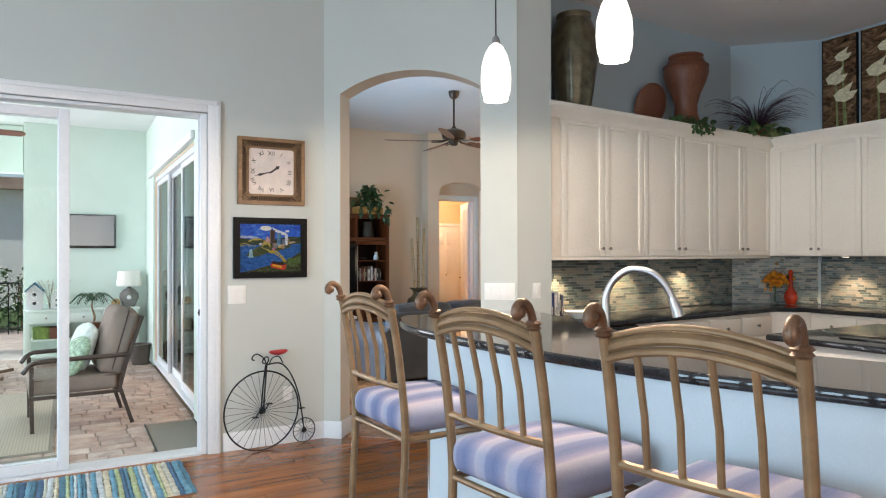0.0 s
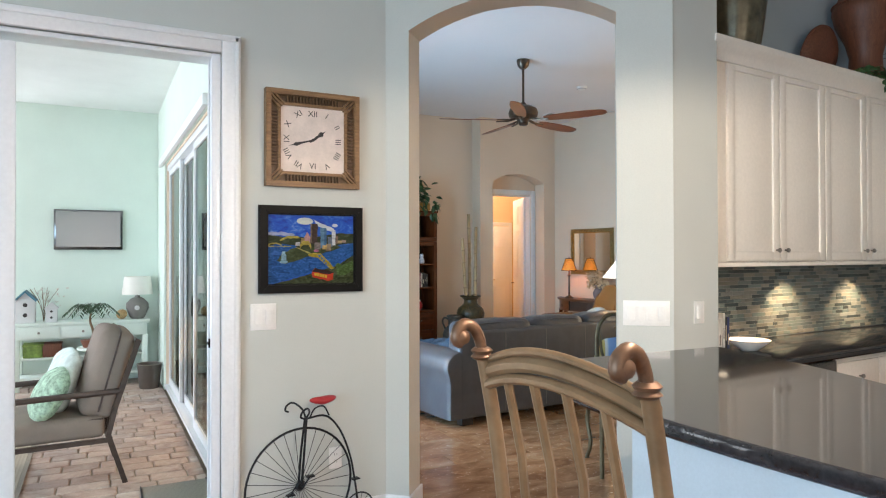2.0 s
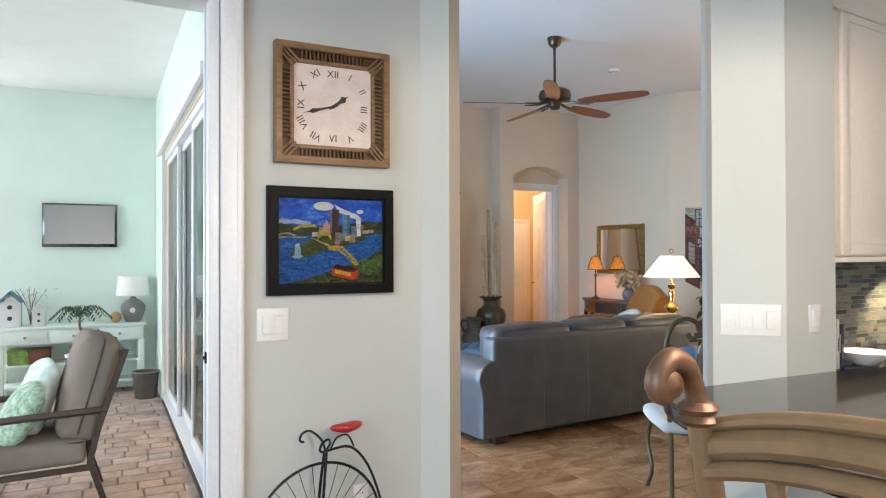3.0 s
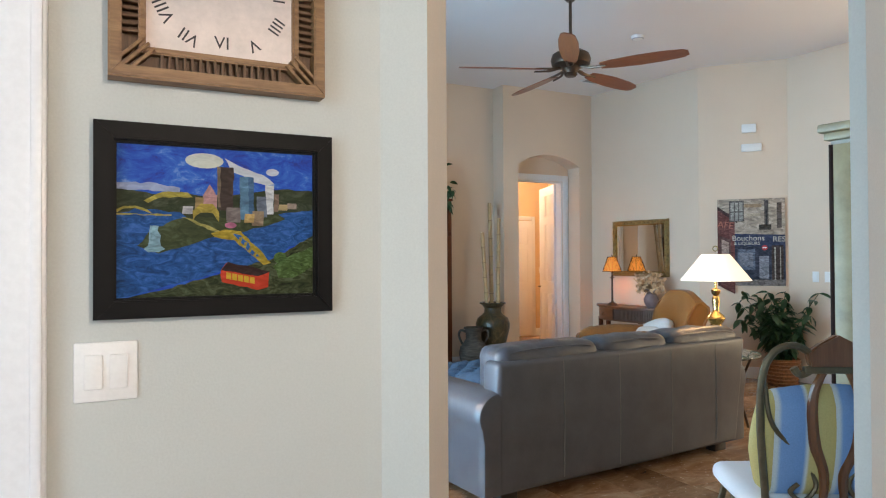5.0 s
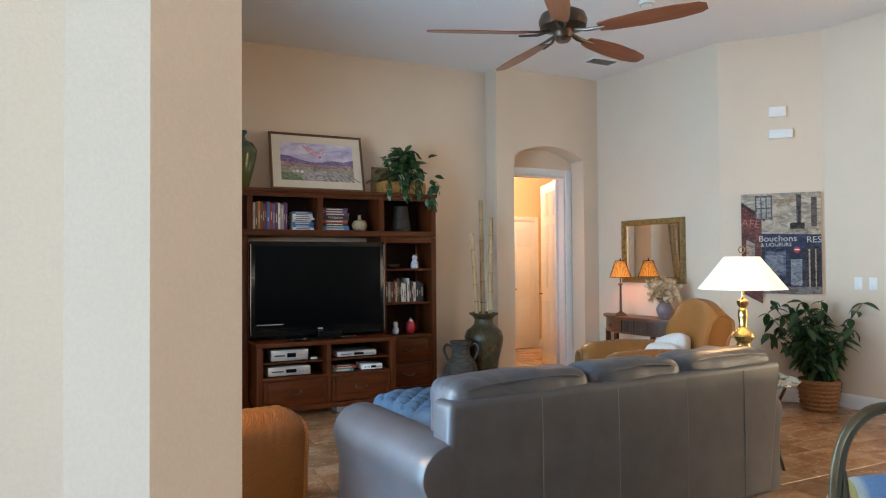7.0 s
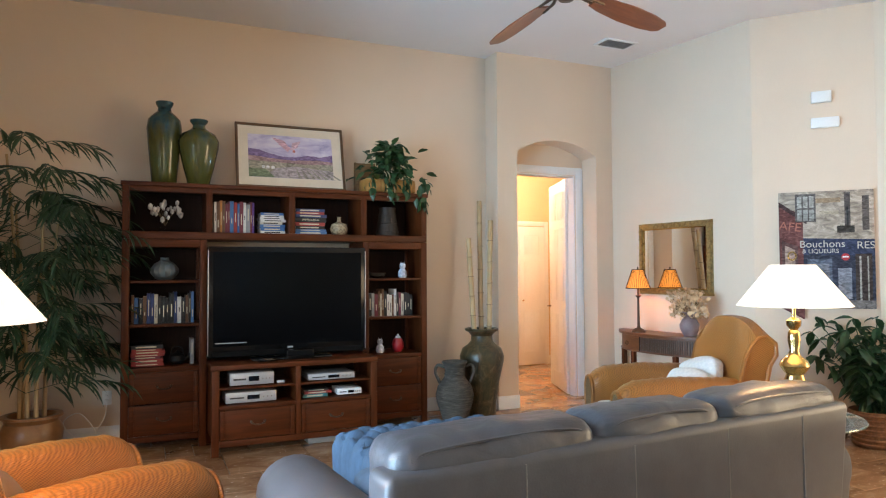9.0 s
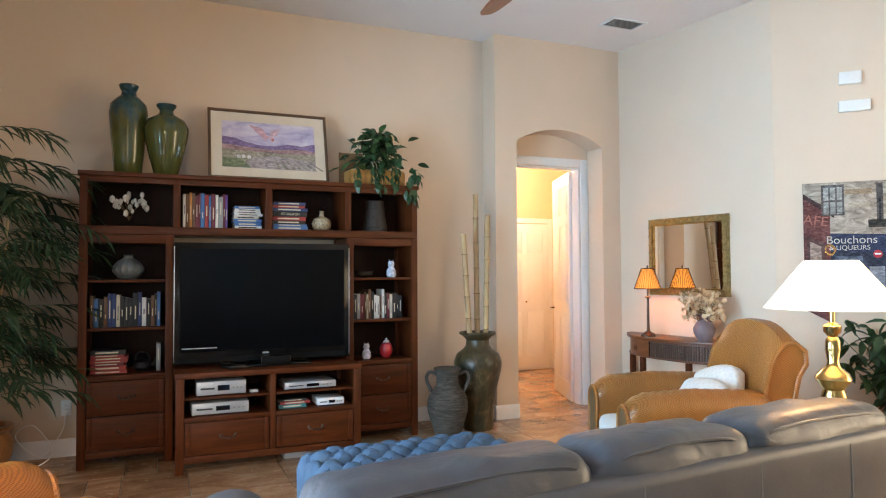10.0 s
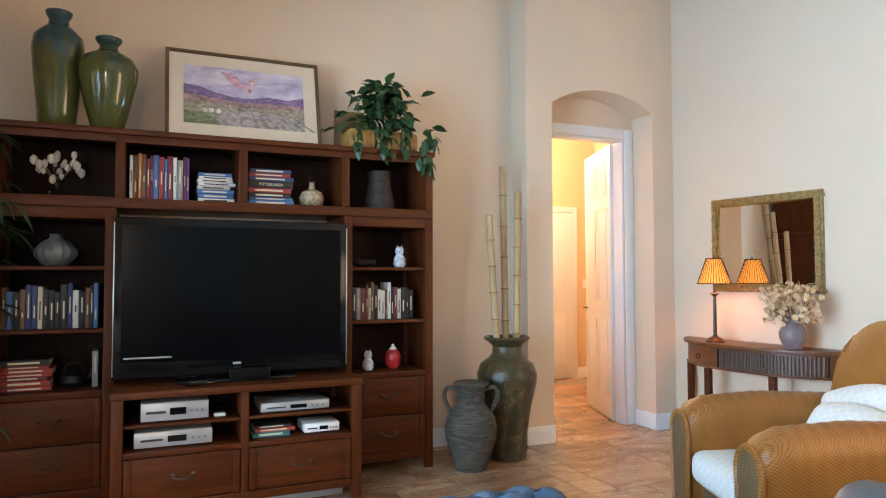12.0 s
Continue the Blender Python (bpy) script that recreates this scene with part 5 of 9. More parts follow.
def tv_stand():
    th = thing("tv_stand", "dark cherry television stand with two drawers", "tv stand", STAND)
    x0, x1, y0, y1 = 3.005, 4.297, 9.87, 10.40
    part("top_board", B(x0 - 0.008, y0 - 0.012, 0.603, x1 + 0.003, y1, 0.638, bevel=0.004), CHERRY, th)
    for x in (x0, x1 - 0.055):
        part("post", B(x, y0, 0, x + 0.055, y0 + 0.05, 0.602, bevel=0.004), CHERRYZ, th)
        part("rear_post", B(x, y1 - 0.05, 0, x + 0.055, y1, 0.602, bevel=0.004), CHERRYZ, th)
    part("side_panel", B(x0 + 0.01, y0 + 0.051, 0.10, x0 + 0.028, y1 - 0.051, 0.602), CHERRYZ, th)
    part("side_panel", B(x1 - 0.028, y0 + 0.051, 0.10, x1 - 0.01, y1 - 0.051, 0.602), CHERRYZ, th)
    # dark panel colour stands for the shade inside the stand
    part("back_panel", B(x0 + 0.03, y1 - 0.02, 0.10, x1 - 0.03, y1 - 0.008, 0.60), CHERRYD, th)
    xm = (x0 + x1) / 2
    part("divider", B(xm - 0.02, y0 + 0.006, 0.10, xm + 0.02, y1 - 0.021, 0.602, bevel=0.003), CHERRYZ, th)
    part("front_rail", B(x0 + 0.056, y0 + 0.004, 0.065, x1 - 0.056, y0 + 0.03, 0.108, bevel=0.003), CHERRY, th)
    part("case_shelf", B(x0 + 0.056, y0 + 0.004, 0.325, xm - 0.021, y1 - 0.022, 0.352, bevel=0.002), CHERRY, th)
    part("case_shelf", B(xm + 0.021, y0 + 0.004, 0.325, x1 - 0.056, y1 - 0.022, 0.352, bevel=0.002), CHERRY, th)
    for a, b in ((x0 + 0.056, xm - 0.021), (xm + 0.021, x1 - 0.056)):
        part("thin_shelf", B(a, y0 + 0.02, 0.462, b, y1 - 0.022, 0.476, bevel=0.002), CHERRY, th)
        drawer(th, a + 0.004, b - 0.004, 0.113, 0.320, y0 + 0.014)
    # both drawer cases have gap shade put into their dark colour
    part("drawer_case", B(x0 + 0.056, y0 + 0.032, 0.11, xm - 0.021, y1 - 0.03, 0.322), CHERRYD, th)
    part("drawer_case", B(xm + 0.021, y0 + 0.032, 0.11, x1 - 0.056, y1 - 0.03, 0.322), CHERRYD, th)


tv_stand()


def television():
    x0, x1, z0, z1, y = 2.99, 4.283, 0.705, 1.585, 10.13
    th = thing("television", "large black flat-screen television switched off", "television")
    part("case", B(x0, y, z0, x1, y + 0.08, z1, bevel=0.012), BEZEL, th)
    part("screen", B(x0 + 0.045, y - 0.004, z0 + 0.09, x1 - 0.045, y + 0.002, z1 - 0.045), SCREEN, th, "dark glossy screen")
    part("bezel_rim", boxes((x0 + 0.004, y - 0.006, z0 + 0.02, x0 + 0.010, y + 0.01, z1 - 0.03), (x1 - 0.010, y - 0.006, z0 + 0.02, x1 - 0.004, y + 0.01, z1 - 0.03), bevel=0.002), CHROME, th)
    part("speaker_bar", B(x0 + 0.04, y - 0.005, z0 + 0.012, x1 - 0.04, y + 0.001, z0 + 0.05), SILVERD, th)
    # thin pale bar low on the left of the screen
    part("sticker", B(x0 + 0.06, y - 0.0048, z0 + 0.112, x0 + 0.30, y - 0.0041, z0 + 0.120), SILVER, th)
    part("pedestal", B((x0 + x1) / 2 - 0.12, y + 0.015, 0.697, (x0 + x1) / 2 + 0.12, y + 0.06, 0.73, bevel=0.01), BEZEL, th)
    part("foot", B((x0 + x1) / 2 - 0.32, y - 0.12, 0.681, (x0 + x1) / 2 + 0.32, y + 0.17, 0.698, bevel=0.007), BLACKG, th)
    part("maker_plate", B((x0 + x1) / 2 - 0.022, y - 0.006, z0 + 0.058, (x0 + x1) / 2 + 0.022, y, z0 + 0.070), SILVER, th)


SILVERD = mottled("dark_speaker_cloth", (0.005, 0.005, 0.005), 0.7, spec=0.1, vary=0.3, grain=300)
television()
sb = thing("centre_speaker", "small black and silver box below the television", "set-top box", pose(3.58, 9.99, 0.681))
part("case", B(0, 0, 0.0, 0.22, 0.10, 0.075, bevel=0.005), BEZEL, sb)
part("front_plate", B(0.008, -0.003, 0.030, 0.212, 0.001, 0.072, bevel=0.001), SILVERD, sb)
rm = thing("remote_control", "dark remote control lying on the stand", "remote control", pose(3.36, 9.93, 0.681, 0, 0, 15))
part("case", B(0, 0, 0, 0.16, 0.045, 0.018, bevel=0.006), BEZEL, rm)
part("keypad", B(0.02, 0.008, 0.0181, 0.12, 0.037, 0.0195), PEWTER, rm)


def player(nm, label, cat, x, z, w, h, d=0.28, mat=None, lit=False):
    th = thing(nm, label, cat, pose(x, 9.92, z))
    part("case", B(0, 0.004, 0.006, w, d, h, bevel=0.003), mat or SILVER, th)
    part("front_panel", B(0.002, -0.002, 0.008, w - 0.002, 0.003, h - 0.002, bevel=0.002), mat or SILVER, th)
    part("display", B(w * 0.42, -0.004, h * 0.35, w * 0.66, -0.0015, h * 0.72), BLACKG, th)
    part("disc_slot", B(w * 0.08, -0.0035, h * 0.45, w * 0.36, -0.0015, h * 0.58), INK, th)
    for k in range(3):
        part("button", moved(lathe([(0.006, 0), (0.005, 0.004)], 10), pose(w * (0.74 + 0.08 * k), -0.0015, h * 0.5, 90)), PEWTER, th)
    for x_ in (0.02, w - 0.02):
        part("foot", B(x_ - 0.008, 0.02, 0, x_ + 0.008, 0.04, 0.006), BEZEL, th)


player("clock_radio", "silver tabletop radio with speaker grilles", "radio", 3.14, 0.509, 0.33, 0.10, 0.20)
player("disc_player", "silver disc player with a dark display", "disc player", 3.11, 0.377, 0.38, 0.085)
player("dvd_player", "slim silver disc player", "disc player", 3.74, 0.509, 0.38, 0.055)
player("game_console", "small white game console", "game console", 3.98, 0.377, 0.20, 0.055, 0.2, PLASTIC)
book_stack(3.70, 9.93, 0.377, 3, 0.22, 0.2, "discs in the television stand", 77)
pb_ = single("adapter", B(3.50, 9.95, 0.509, 3.56, 10.0, 0.527, bevel=0.005), PLASTIC, "small white adapter on the shelf", "adapter")
single("floor_box", B(3.75, 9.98, 0.0, 4.22, 10.25, 0.055, bevel=0.008), SILVER, "flat silver box on the floor under the stand", "box")

# bridge contents
zb = 1.704
book_row(3.06, 3.40, 10.36, zb, 0.268, 0.20, "books on the bridge shelf", 3, 0.90, [1, 6, 1, 10, 12, 0, 6, 7, 9, 11, 10, 8, 10, 5])
book_stack(3.425, 10.36, zb, 8, 0.215, 0.18, "stacked books on the bridge shelf", 5, mixed=[10, 6, 10, 4, 2, 10])
book_stack(3.72, 10.36, zb, 8, 0.28, 0.20, "stacked books on the bridge shelf", 6, {4: "PITTSBURGH"}, [6, 1, 6, 5, 8, 0, 1])
# left pier contents
book_row(2.445, 2.93, 10.38, 0.976, 0.25, 0.18, "books in the left bookcase", 11, 0.78, [5, 5, 9, 1, 8, 11, 10, 4, 9, 6])
book_stack(2.445, 10.37, 0.644, 7, 0.25, 0.19, "stacked books in the left bookcase", 12, mixed=[0, 5, 11, 4, 0, 9])
# right pier contents
book_row(4.37, 4.83, 10.38, 0.976, 0.245, 0.17, "books in the right bookcase", 14, 0.75, [5, 9, 11, 8, 10, 1, 4, 5])

CELA = mottled("grey_celadon", (0.16, 0.18, 0.185), 0.3, vary=0.15, scale=12)
gv_ = thing("ribbed_vase", "grey ribbed gourd vase in the bookcase", "vase", pose(2.69, 10.46, 1.320))
part("body", lathe([(0.045, 0), (0.07, 0.015), (0.105, 0.06), (0.105, 0.09), (0.07, 0.135), (0.035, 0.155), (0.03, 0.175), (0.036, 0.18), (0.028, 0.181)], 48, ribs=16, depth=0.04), CELA, gv_)
WHITEP = leafy("dried_white_petal", (0.62, 0.56, 0.50), 0.15, 0.8)
df = thing("dried_flowers", "white dried flowers in a clear glass vase", "dried flowers", pose(2.69, 10.44, zb))
part("vase", lathe([(0.03, 0), (0.04, 0.02), (0.03, 0.07), (0.022, 0.08), (0.03, 0.09)], 18), GLASS, df)
bmf = bmesh.new()
rng = random.Random(3)
for i in range(26):
    a, r_, z = rng.uniform(0, 6.3), rng.uniform(0.02, 0.14), rng.uniform(0.10, 0.25)
    bmesh.ops.create_icosphere(bmf, subdivisions=1, radius=rng.uniform(0.012, 0.022), matrix=Matrix.Translation((r_ * math.cos(a), r_ * math.sin(a) * 0.6, z)) @ Matrix.Diagonal((1, 1, 1.4, 1)))
mesh_leaves("blossoms", bmf, WHITEP, df)
bmf = bmesh.new()
for i in range(16):
    a = rng.uniform(0, 6.3)
    tube(curve3([(0, 0, 0.05), (0.04 * math.cos(a), 0.03 * math.sin(a), 0.13), (0.11 * math.cos(a), 0.07 * math.sin(a), 0.20)], 6), 0.002, 4, bmf)
mesh_leaves("twigs", bmf, STEM, df)
sv = thing("shell_bottle", "round glass bottle filled with shells", "bottle", pose(4.13, 10.44, zb))
part("bottle", lathe([(0.04, 0), (0.07, 0.02), (0.082, 0.06), (0.065, 0.10), (0.02, 0.12), (0.016, 0.16), (0.022, 0.165), (0.014, 0.165)], 24), mottled("shell_mix", (0.35, 0.27, 0.17), 0.25, vary=0.6, scale=60, grain=100), sv)
part("stopper", lathe([(0.012, 0.163), (0.018, 0.18), (0.012, 0.20), (0.004, 0.205)], 12), GLASS, sv)
BASK = mottled("dark_wicker", (0.035, 0.025, 0.018), 0.7, vary=0.5, scale=50, grain=120, relief=0.6)
hb = thing("wicker_vase", "dark wicker vase on the bridge shelf", "basket", pose(4.60, 10.48, zb))
part("body", lathe([(0.10, 0), (0.105, 0.04), (0.085, 0.16), (0.075, 0.24), (0.08, 0.265), (0.068, 0.265)], 24), BASK, hb)
for z, r in ((0.04, 0.106), (0.12, 0.094), (0.20, 0.082)):
    part("woven_band", tube([(r * math.cos(a), r * math.sin(a), z) for a in [2 * math.pi * i / 28 for i in range(28)]], 0.005, 6, closed=True), BASK, hb)
gb = thing("glass_bowl", "dark glass bowl in the bookcase", "bowl", pose(4.49, 10.46, 1.320))
part("body", lathe([(0.04, 0), (0.075, 0.02), (0.085, 0.05), (0.08, 0.051), (0.068, 0.022), (0.035, 0.006)], 24), mottled("smoked_glass", (0.05, 0.045, 0.04), 0.1, vary=0.2), gb)
CHINA = mottled("blue_white_china", (0.55, 0.58, 0.66), 0.25, vary=0.45, scale=45, grain=90, relief=0.0)
for nm, lab, x, z, s in (("china_figurine", "small blue and white china cat figure", 4.72, 1.320, 1.0), ("china_figurine", "small grey and white china owl figure", 4.50, 0.644, 0.9)):
    bm = lathe([(0.03 * s, 0), (0.042 * s, 0.02 * s), (0.04 * s, 0.06 * s), (0.022 * s, 0.085 * s), (0.03 * s, 0.105 * s), (0.026 * s, 0.13 * s), (0.006 * s, 0.14 * s)], 16)
    for sx in (-1, 1):
        lathe([(0.008 * s, 0.12 * s), (0.001, 0.152 * s)], 6, (sx * 0.016 * s, 0, 0), bm)
    single(nm, bm, CHINA, lab, "figurine", pose(x, 10.40, z))
rj = thing("red_jar", "small red ceramic jar with a white lid", "jar", pose(4.68, 10.42, 0.644))
part("body", lathe([(0.03, 0), (0.05, 0.03), (0.055, 0.075), (0.04, 0.115), (0.022, 0.125)], 24), RED, rj)
part("lid", lathe([(0.024, 0.125), (0.028, 0.13), (0.018, 0.142), (0.008, 0.146), (0.010, 0.158), (0.004, 0.162)], 18), PLASTIC, rj, "white lid")
tp = thing("teapot", "dark cast teapot in the bookcase", "teapot", pose(2.79, 10.45, 0.644))
part("body", lathe([(0.04, 0), (0.065, 0.03), (0.06, 0.065), (0.03, 0.085), (0.01, 0.09), (0.012, 0.10), (0.004, 0.105)], 20), IRON, tp)
part("handle", tube(curve3([(-0.05, 0, 0.07), (-0.03, 0, 0.13), (0.03, 0, 0.13), (0.05, 0, 0.07)], 14), 0.005), IRON, tp)
part("spout", tube(curve3([(0.05, 0, 0.035), (0.08, 0, 0.05), (0.09, 0, 0.08)], 8), [0.012] * 4 + [0.008] * 5), IRON, tp)
book(pose(2.885, 10.40, 0.644), 0.03, 0.20, 0.15, bookm[8], "books in the left bookcase")

# on top of the unit
ZT = 2.091
GREENG = mottled("green_drip_glaze", (0.075, 0.10, 0.035), 0.12, vary=0.5, scale=7, grain=30, relief=0.08)
ng, lg, bg = nodes_of(GREENG)
gz = coords(GREENG, (1, 1, 1))
tcg = ng.new("ShaderNodeSeparateXYZ")
lg.new(gz, tcg.inputs[0])
hg = ng.new("ShaderNodeMath")
hg.operation = "MULTIPLY_ADD"
hg.inputs[1].default_value, hg.inputs[2].default_value = 1.55, -0.33
lg.new(tcg.outputs["Z"], hg.inputs[0])
hs = ng.new("ShaderNodeMath")
hs.operation = "ADD"
lg.new(hg.outputs[0], hs.inputs[0])
lg.new(noise_node(GREENG, coords(GREENG, (7, 7, 2.6)), 1.3, 5, 0.6), hs.inputs[1])
cg = ramp(GREENG, noise_node(GREENG, coords(GREENG, (7, 7, 2.2)), 1.6, 5, 0.6), [(0.32, (0.040, 0.046, 0.014)), (0.5, (0.085, 0.085, 0.020)), (0.68, (0.060, 0.082, 0.030))])
glz = ramp(GREENG, hs.outputs[0], [(0.72, (0, 0, 0)), (1.0, (1, 1, 1))])
cg2 = ramp(GREENG, noise_node(GREENG, coords(GREENG), 12, 5, 0.65), [(0.3, (0.010, 0.030, 0.040)), (0.5, (0.020, 0.062, 0.075)), (0.7, (0.045, 0.085, 0.060))])
colour(GREENG, mix(GREENG, cg, cg2, glz))
v1 = thing("tall_green_vase", "tall slim green glazed vase on the media unit", "vase", pose(2.68, 10.47, ZT))
part("body", lathe([(0.085, 0), (0.095, 0.01), (0.105, 0.12), (0.125, 0.33), (0.135, 0.46), (0.125, 0.53), (0.085, 0.575), (0.055, 0.60), (0.05, 0.63), (0.065, 0.655), (0.068, 0.675), (0.055, 0.677), (0.045, 0.64)], 36), GREENG, v1)
part("rim", tube([(0.062 * math.cos(a), 0.062 * math.sin(a), 0.672) for a in [2 * math.pi * i / 32 for i in range(32)]], 0.008, 8, closed=True), GREENG, v1)
v2 = thing("round_green_vase", "rounded green glazed vase on the media unit", "vase", pose(2.94, 10.40, ZT))
part("body", lathe([(0.075, 0), (0.085, 0.01), (0.12, 0.14), (0.155, 0.30), (0.160, 0.36), (0.13, 0.42), (0.07, 0.455), (0.05, 0.475), (0.048, 0.495), (0.068, 0.52), (0.07, 0.535), (0.055, 0.537), (0.042, 0.50)], 36), GREENG, v2)

part("rim", tube([(0.064 * math.cos(a), 0.064 * math.sin(a), 0.532) for a in [2 * math.pi * i / 32 for i in range(32)]], 0.008, 8, closed=True), GREENG, v2)


def landscape():
    W, H = 0.95, 0.60
    th = thing("landscape_picture", "framed watercolour of purple hills leaning on the wall", "picture", pose(3.72, 10.535, ZT + 0.30, -14, 0, 0))
    for bm in frame_bars(W, H, 0.022, 0.025, 0.004):
        part("frame_bar", bm, CLOCKD, th)
    part("mat_board", B(-W / 2 + 0.02, -0.012, -H / 2 + 0.02, W / 2 - 0.02, -0.004, H / 2 - 0.02), PAPERM, th, "cream mat board")
    w, h = 0.74, 0.40
    skm = paint("water_sky", (0.55, 0.50, 0.66), 0.15, 6)
    colour(skm, ramp(skm, noise_node(skm, coords(skm, (1.5, 1, 4)), 3.5, 5, 0.6, 0.5), [(0.30, (0.30, 0.27, 0.46)), (0.5, (0.52, 0.47, 0.62)), (0.7, (0.70, 0.66, 0.70))]))
    part("paper", B(-w / 2, -0.0135, -h / 2, w / 2, -0.0125, h / 2), skm, th)

    def P(pts, col, layer, nm="painted_hill", vary=0.3):
        pts = ragged(pts, 0.012)
        key = "water_%d_%d_%d" % tuple(int(200 * k) for k in col)
        m = bpy.data.materials.get(key) or paint(key, col, vary, 16)
        part(nm, patch([(-w / 2 + x * w, h / 2 - z * h) for x, z in pts], 0.0005, -0.0136 - 0.0006 * layer - 0.00002 * len(th.children)), m, th)

    P([(.28, .05), (.42, .12), (.50, .30), (.46, .38), (.36, .22)], (.56, .34, .40), 1, "painted_cloud", .3)
    P([(.52, .16), (.62, .10), (.58, .26), (.50, .34)], (.58, .40, .46), 1, "painted_cloud", .3)
    P(ellipse(.535, .36, .018, .035), (.55, .20, .18), 2, "painted_balloon")
    P([(0, .34), (.12, .36), (.25, .44), (.4, .50), (.55, .50), (.7, .44), (.84, .47), (1, .40), (1, .7), (0, .7)], (.20, .14, .27), 1)
    P([(0, .50), (.2, .54), (.5, .58), (.8, .55), (1, .57), (1, .8), (0, .8)], (.34, .22, .22), 2)
    P([(0, .62), (.3, .64), (.6, .66), (1, .64), (1, 1), (0, 1)], (.32, .29, .22), 3)
    P([(.3, .78), (.55, .72), (1, .80), (1, 1), (.2, 1)], (.36, .31, .31), 4)
    P([(0, .80), (.2, .82), (.3, 1), (0, 1)], (.17, .20, .12), 4)
    for i in range(7):
        P([(.55 + .06 * i, .80), (.565 + .06 * i, .80), (.62 + .08 * i, 1), (.58 + .08 * i, 1)], (.26, .24, .20), 5, "painted_furrow")
    for x in (.15, .20, .26):
        P([(x, .80), (x, .745), (x + .018, .72), (x + .038, .745), (x + .038, .80)], (.66, .64, .62), 5, "painted_house")


PAPERM = mottled("cream_mat", (0.68, 0.59, 0.46), 0.8, vary=0.05, scale=8)
landscape()


def planter():
    th = thing("trailing_plant", "trailing green plant in a ribbed ochre planter", "plant", pose(4.575, 10.40, ZT))
    OCH = mottled("ochre_ceramic", (0.42, 0.22, 0.06), 0.35, vary=0.25, scale=10)
    part("planter", joined([("a", B(-0.24, -0.10, 0.0, 0.24, 0.12, 0.125, bevel=0.02, seg=3))] + [("b", B(-0.235 + i * 0.03, -0.106, 0.012, -0.215 + i * 0.03, -0.098, 0.105, bevel=0.004)) for i in range(16)]), OCH, th, "ribbed ochre planter")
    part("soil", B(-0.22, -0.085, 0.1, 0.22, 0.10, 0.128), BACKING, th)

    def crown(r):
        a, d, z = r.uniform(0, 6.3), abs(r.gauss(0, 0.11)), r.uniform(0.10, 0.46)
        k = 1 - 0.6 * (z - 0.1) / 0.4
        return Vector((d * 1.5 * k * math.cos(a) + 0.02, d * 0.9 * k * math.sin(a) - 0.02, z)), a + r.uniform(-0.6, 0.6), r.uniform(-0.7, 0.9)

    mesh_leaves("leaves", foliage(260, crown, 0.10, 0.055, seed=21), LEAFD, th)
    mesh_leaves("pale_leaves", foliage(70, crown, 0.10, 0.05, seed=22), LEAF, th)

    def trail(r):
        x = r.choice((-0.20, -0.05, 0.0, 0.14, 0.26, 0.30))
        z = r.uniform(-0.03 if x < 0.25 else -0.12, 0.16)
        return Vector((x + r.gauss(0, 0.02), -0.125 - r.uniform(0, 0.02), z)), -1.57 + r.uniform(-1.0, 1.0), r.uniform(0.5, 1.4)

    mesh_leaves("trailing_leaves", foliage(70, trail, 0.085, 0.045, seed=23), LEAFD, th)
    for x in (-0.05, -0.02, 0.02):
        part("pale_stem", tube(curve3([(x, -0.05, 0.20), (x, -0.12, 0.15), (x + 0.005, -0.13, 0.02), (x + 0.005, -0.125, -0.07)], 12), [0.006 - 0.0004 * k for k in range(13)], 6), PAPERM, th)
    th2 = thing("back_tray", "brown wooden tray standing behind the plant", "tray", pose(4.575, 10.52, ZT))
    part("panel", B(-0.26, 0.06, 0, -0.06, 0.075, 0.30, bevel=0.01), CLOCKW, th2)
    for a in (-0.262, -0.075):
        part("rim", B(a, 0.05, 0, a + 0.017, 0.08, 0.302, bevel=0.004), CLOCKW, th2)


planter()


# sofa
def cushion_mesh(x0, y0, z0, x1, y1, z1, r=0.05, puff=0.03, cuts=6, wrinkle=0.006, seed=0):
    bm = B(x0, y0, z0, x1, y1, z1, bevel=r, seg=4)
    bmesh.ops.subdivide_edges(bm, edges=[e for e in bm.edges if e.calc_length() > 0.12], cuts=cuts, use_grid_fill=True)
    c = Vector(((x0 + x1) / 2, (y0 + y1) / 2, (z0 + z1) / 2))
    h = Vector(((x1 - x0) / 2, (y1 - y0) / 2, (z1 - z0) / 2))
    for v in bm.verts:
        q = v.co - c
        u = [q[i] / h[i] for i in range(3)]
        k = [1 - min(1, abs(a)) ** 2 for a in u]
        big = max(range(3), key=lambda i: abs(u[i]))
        f = 1
        for i in range(3):
            if i != big:
                f *= k[i]
        v.co[big] += math.copysign(puff * f, q[big])
        n = noise.noise(Vector((v.co.x * 7 + seed, v.co.y * 7, v.co.z * 7))) + 0.5 * noise.noise(Vector((v.co.x * 19, v.co.y * 19 + seed, v.co.z * 19)))
        v.co += q.normalized() * n * wrinkle
    return bm


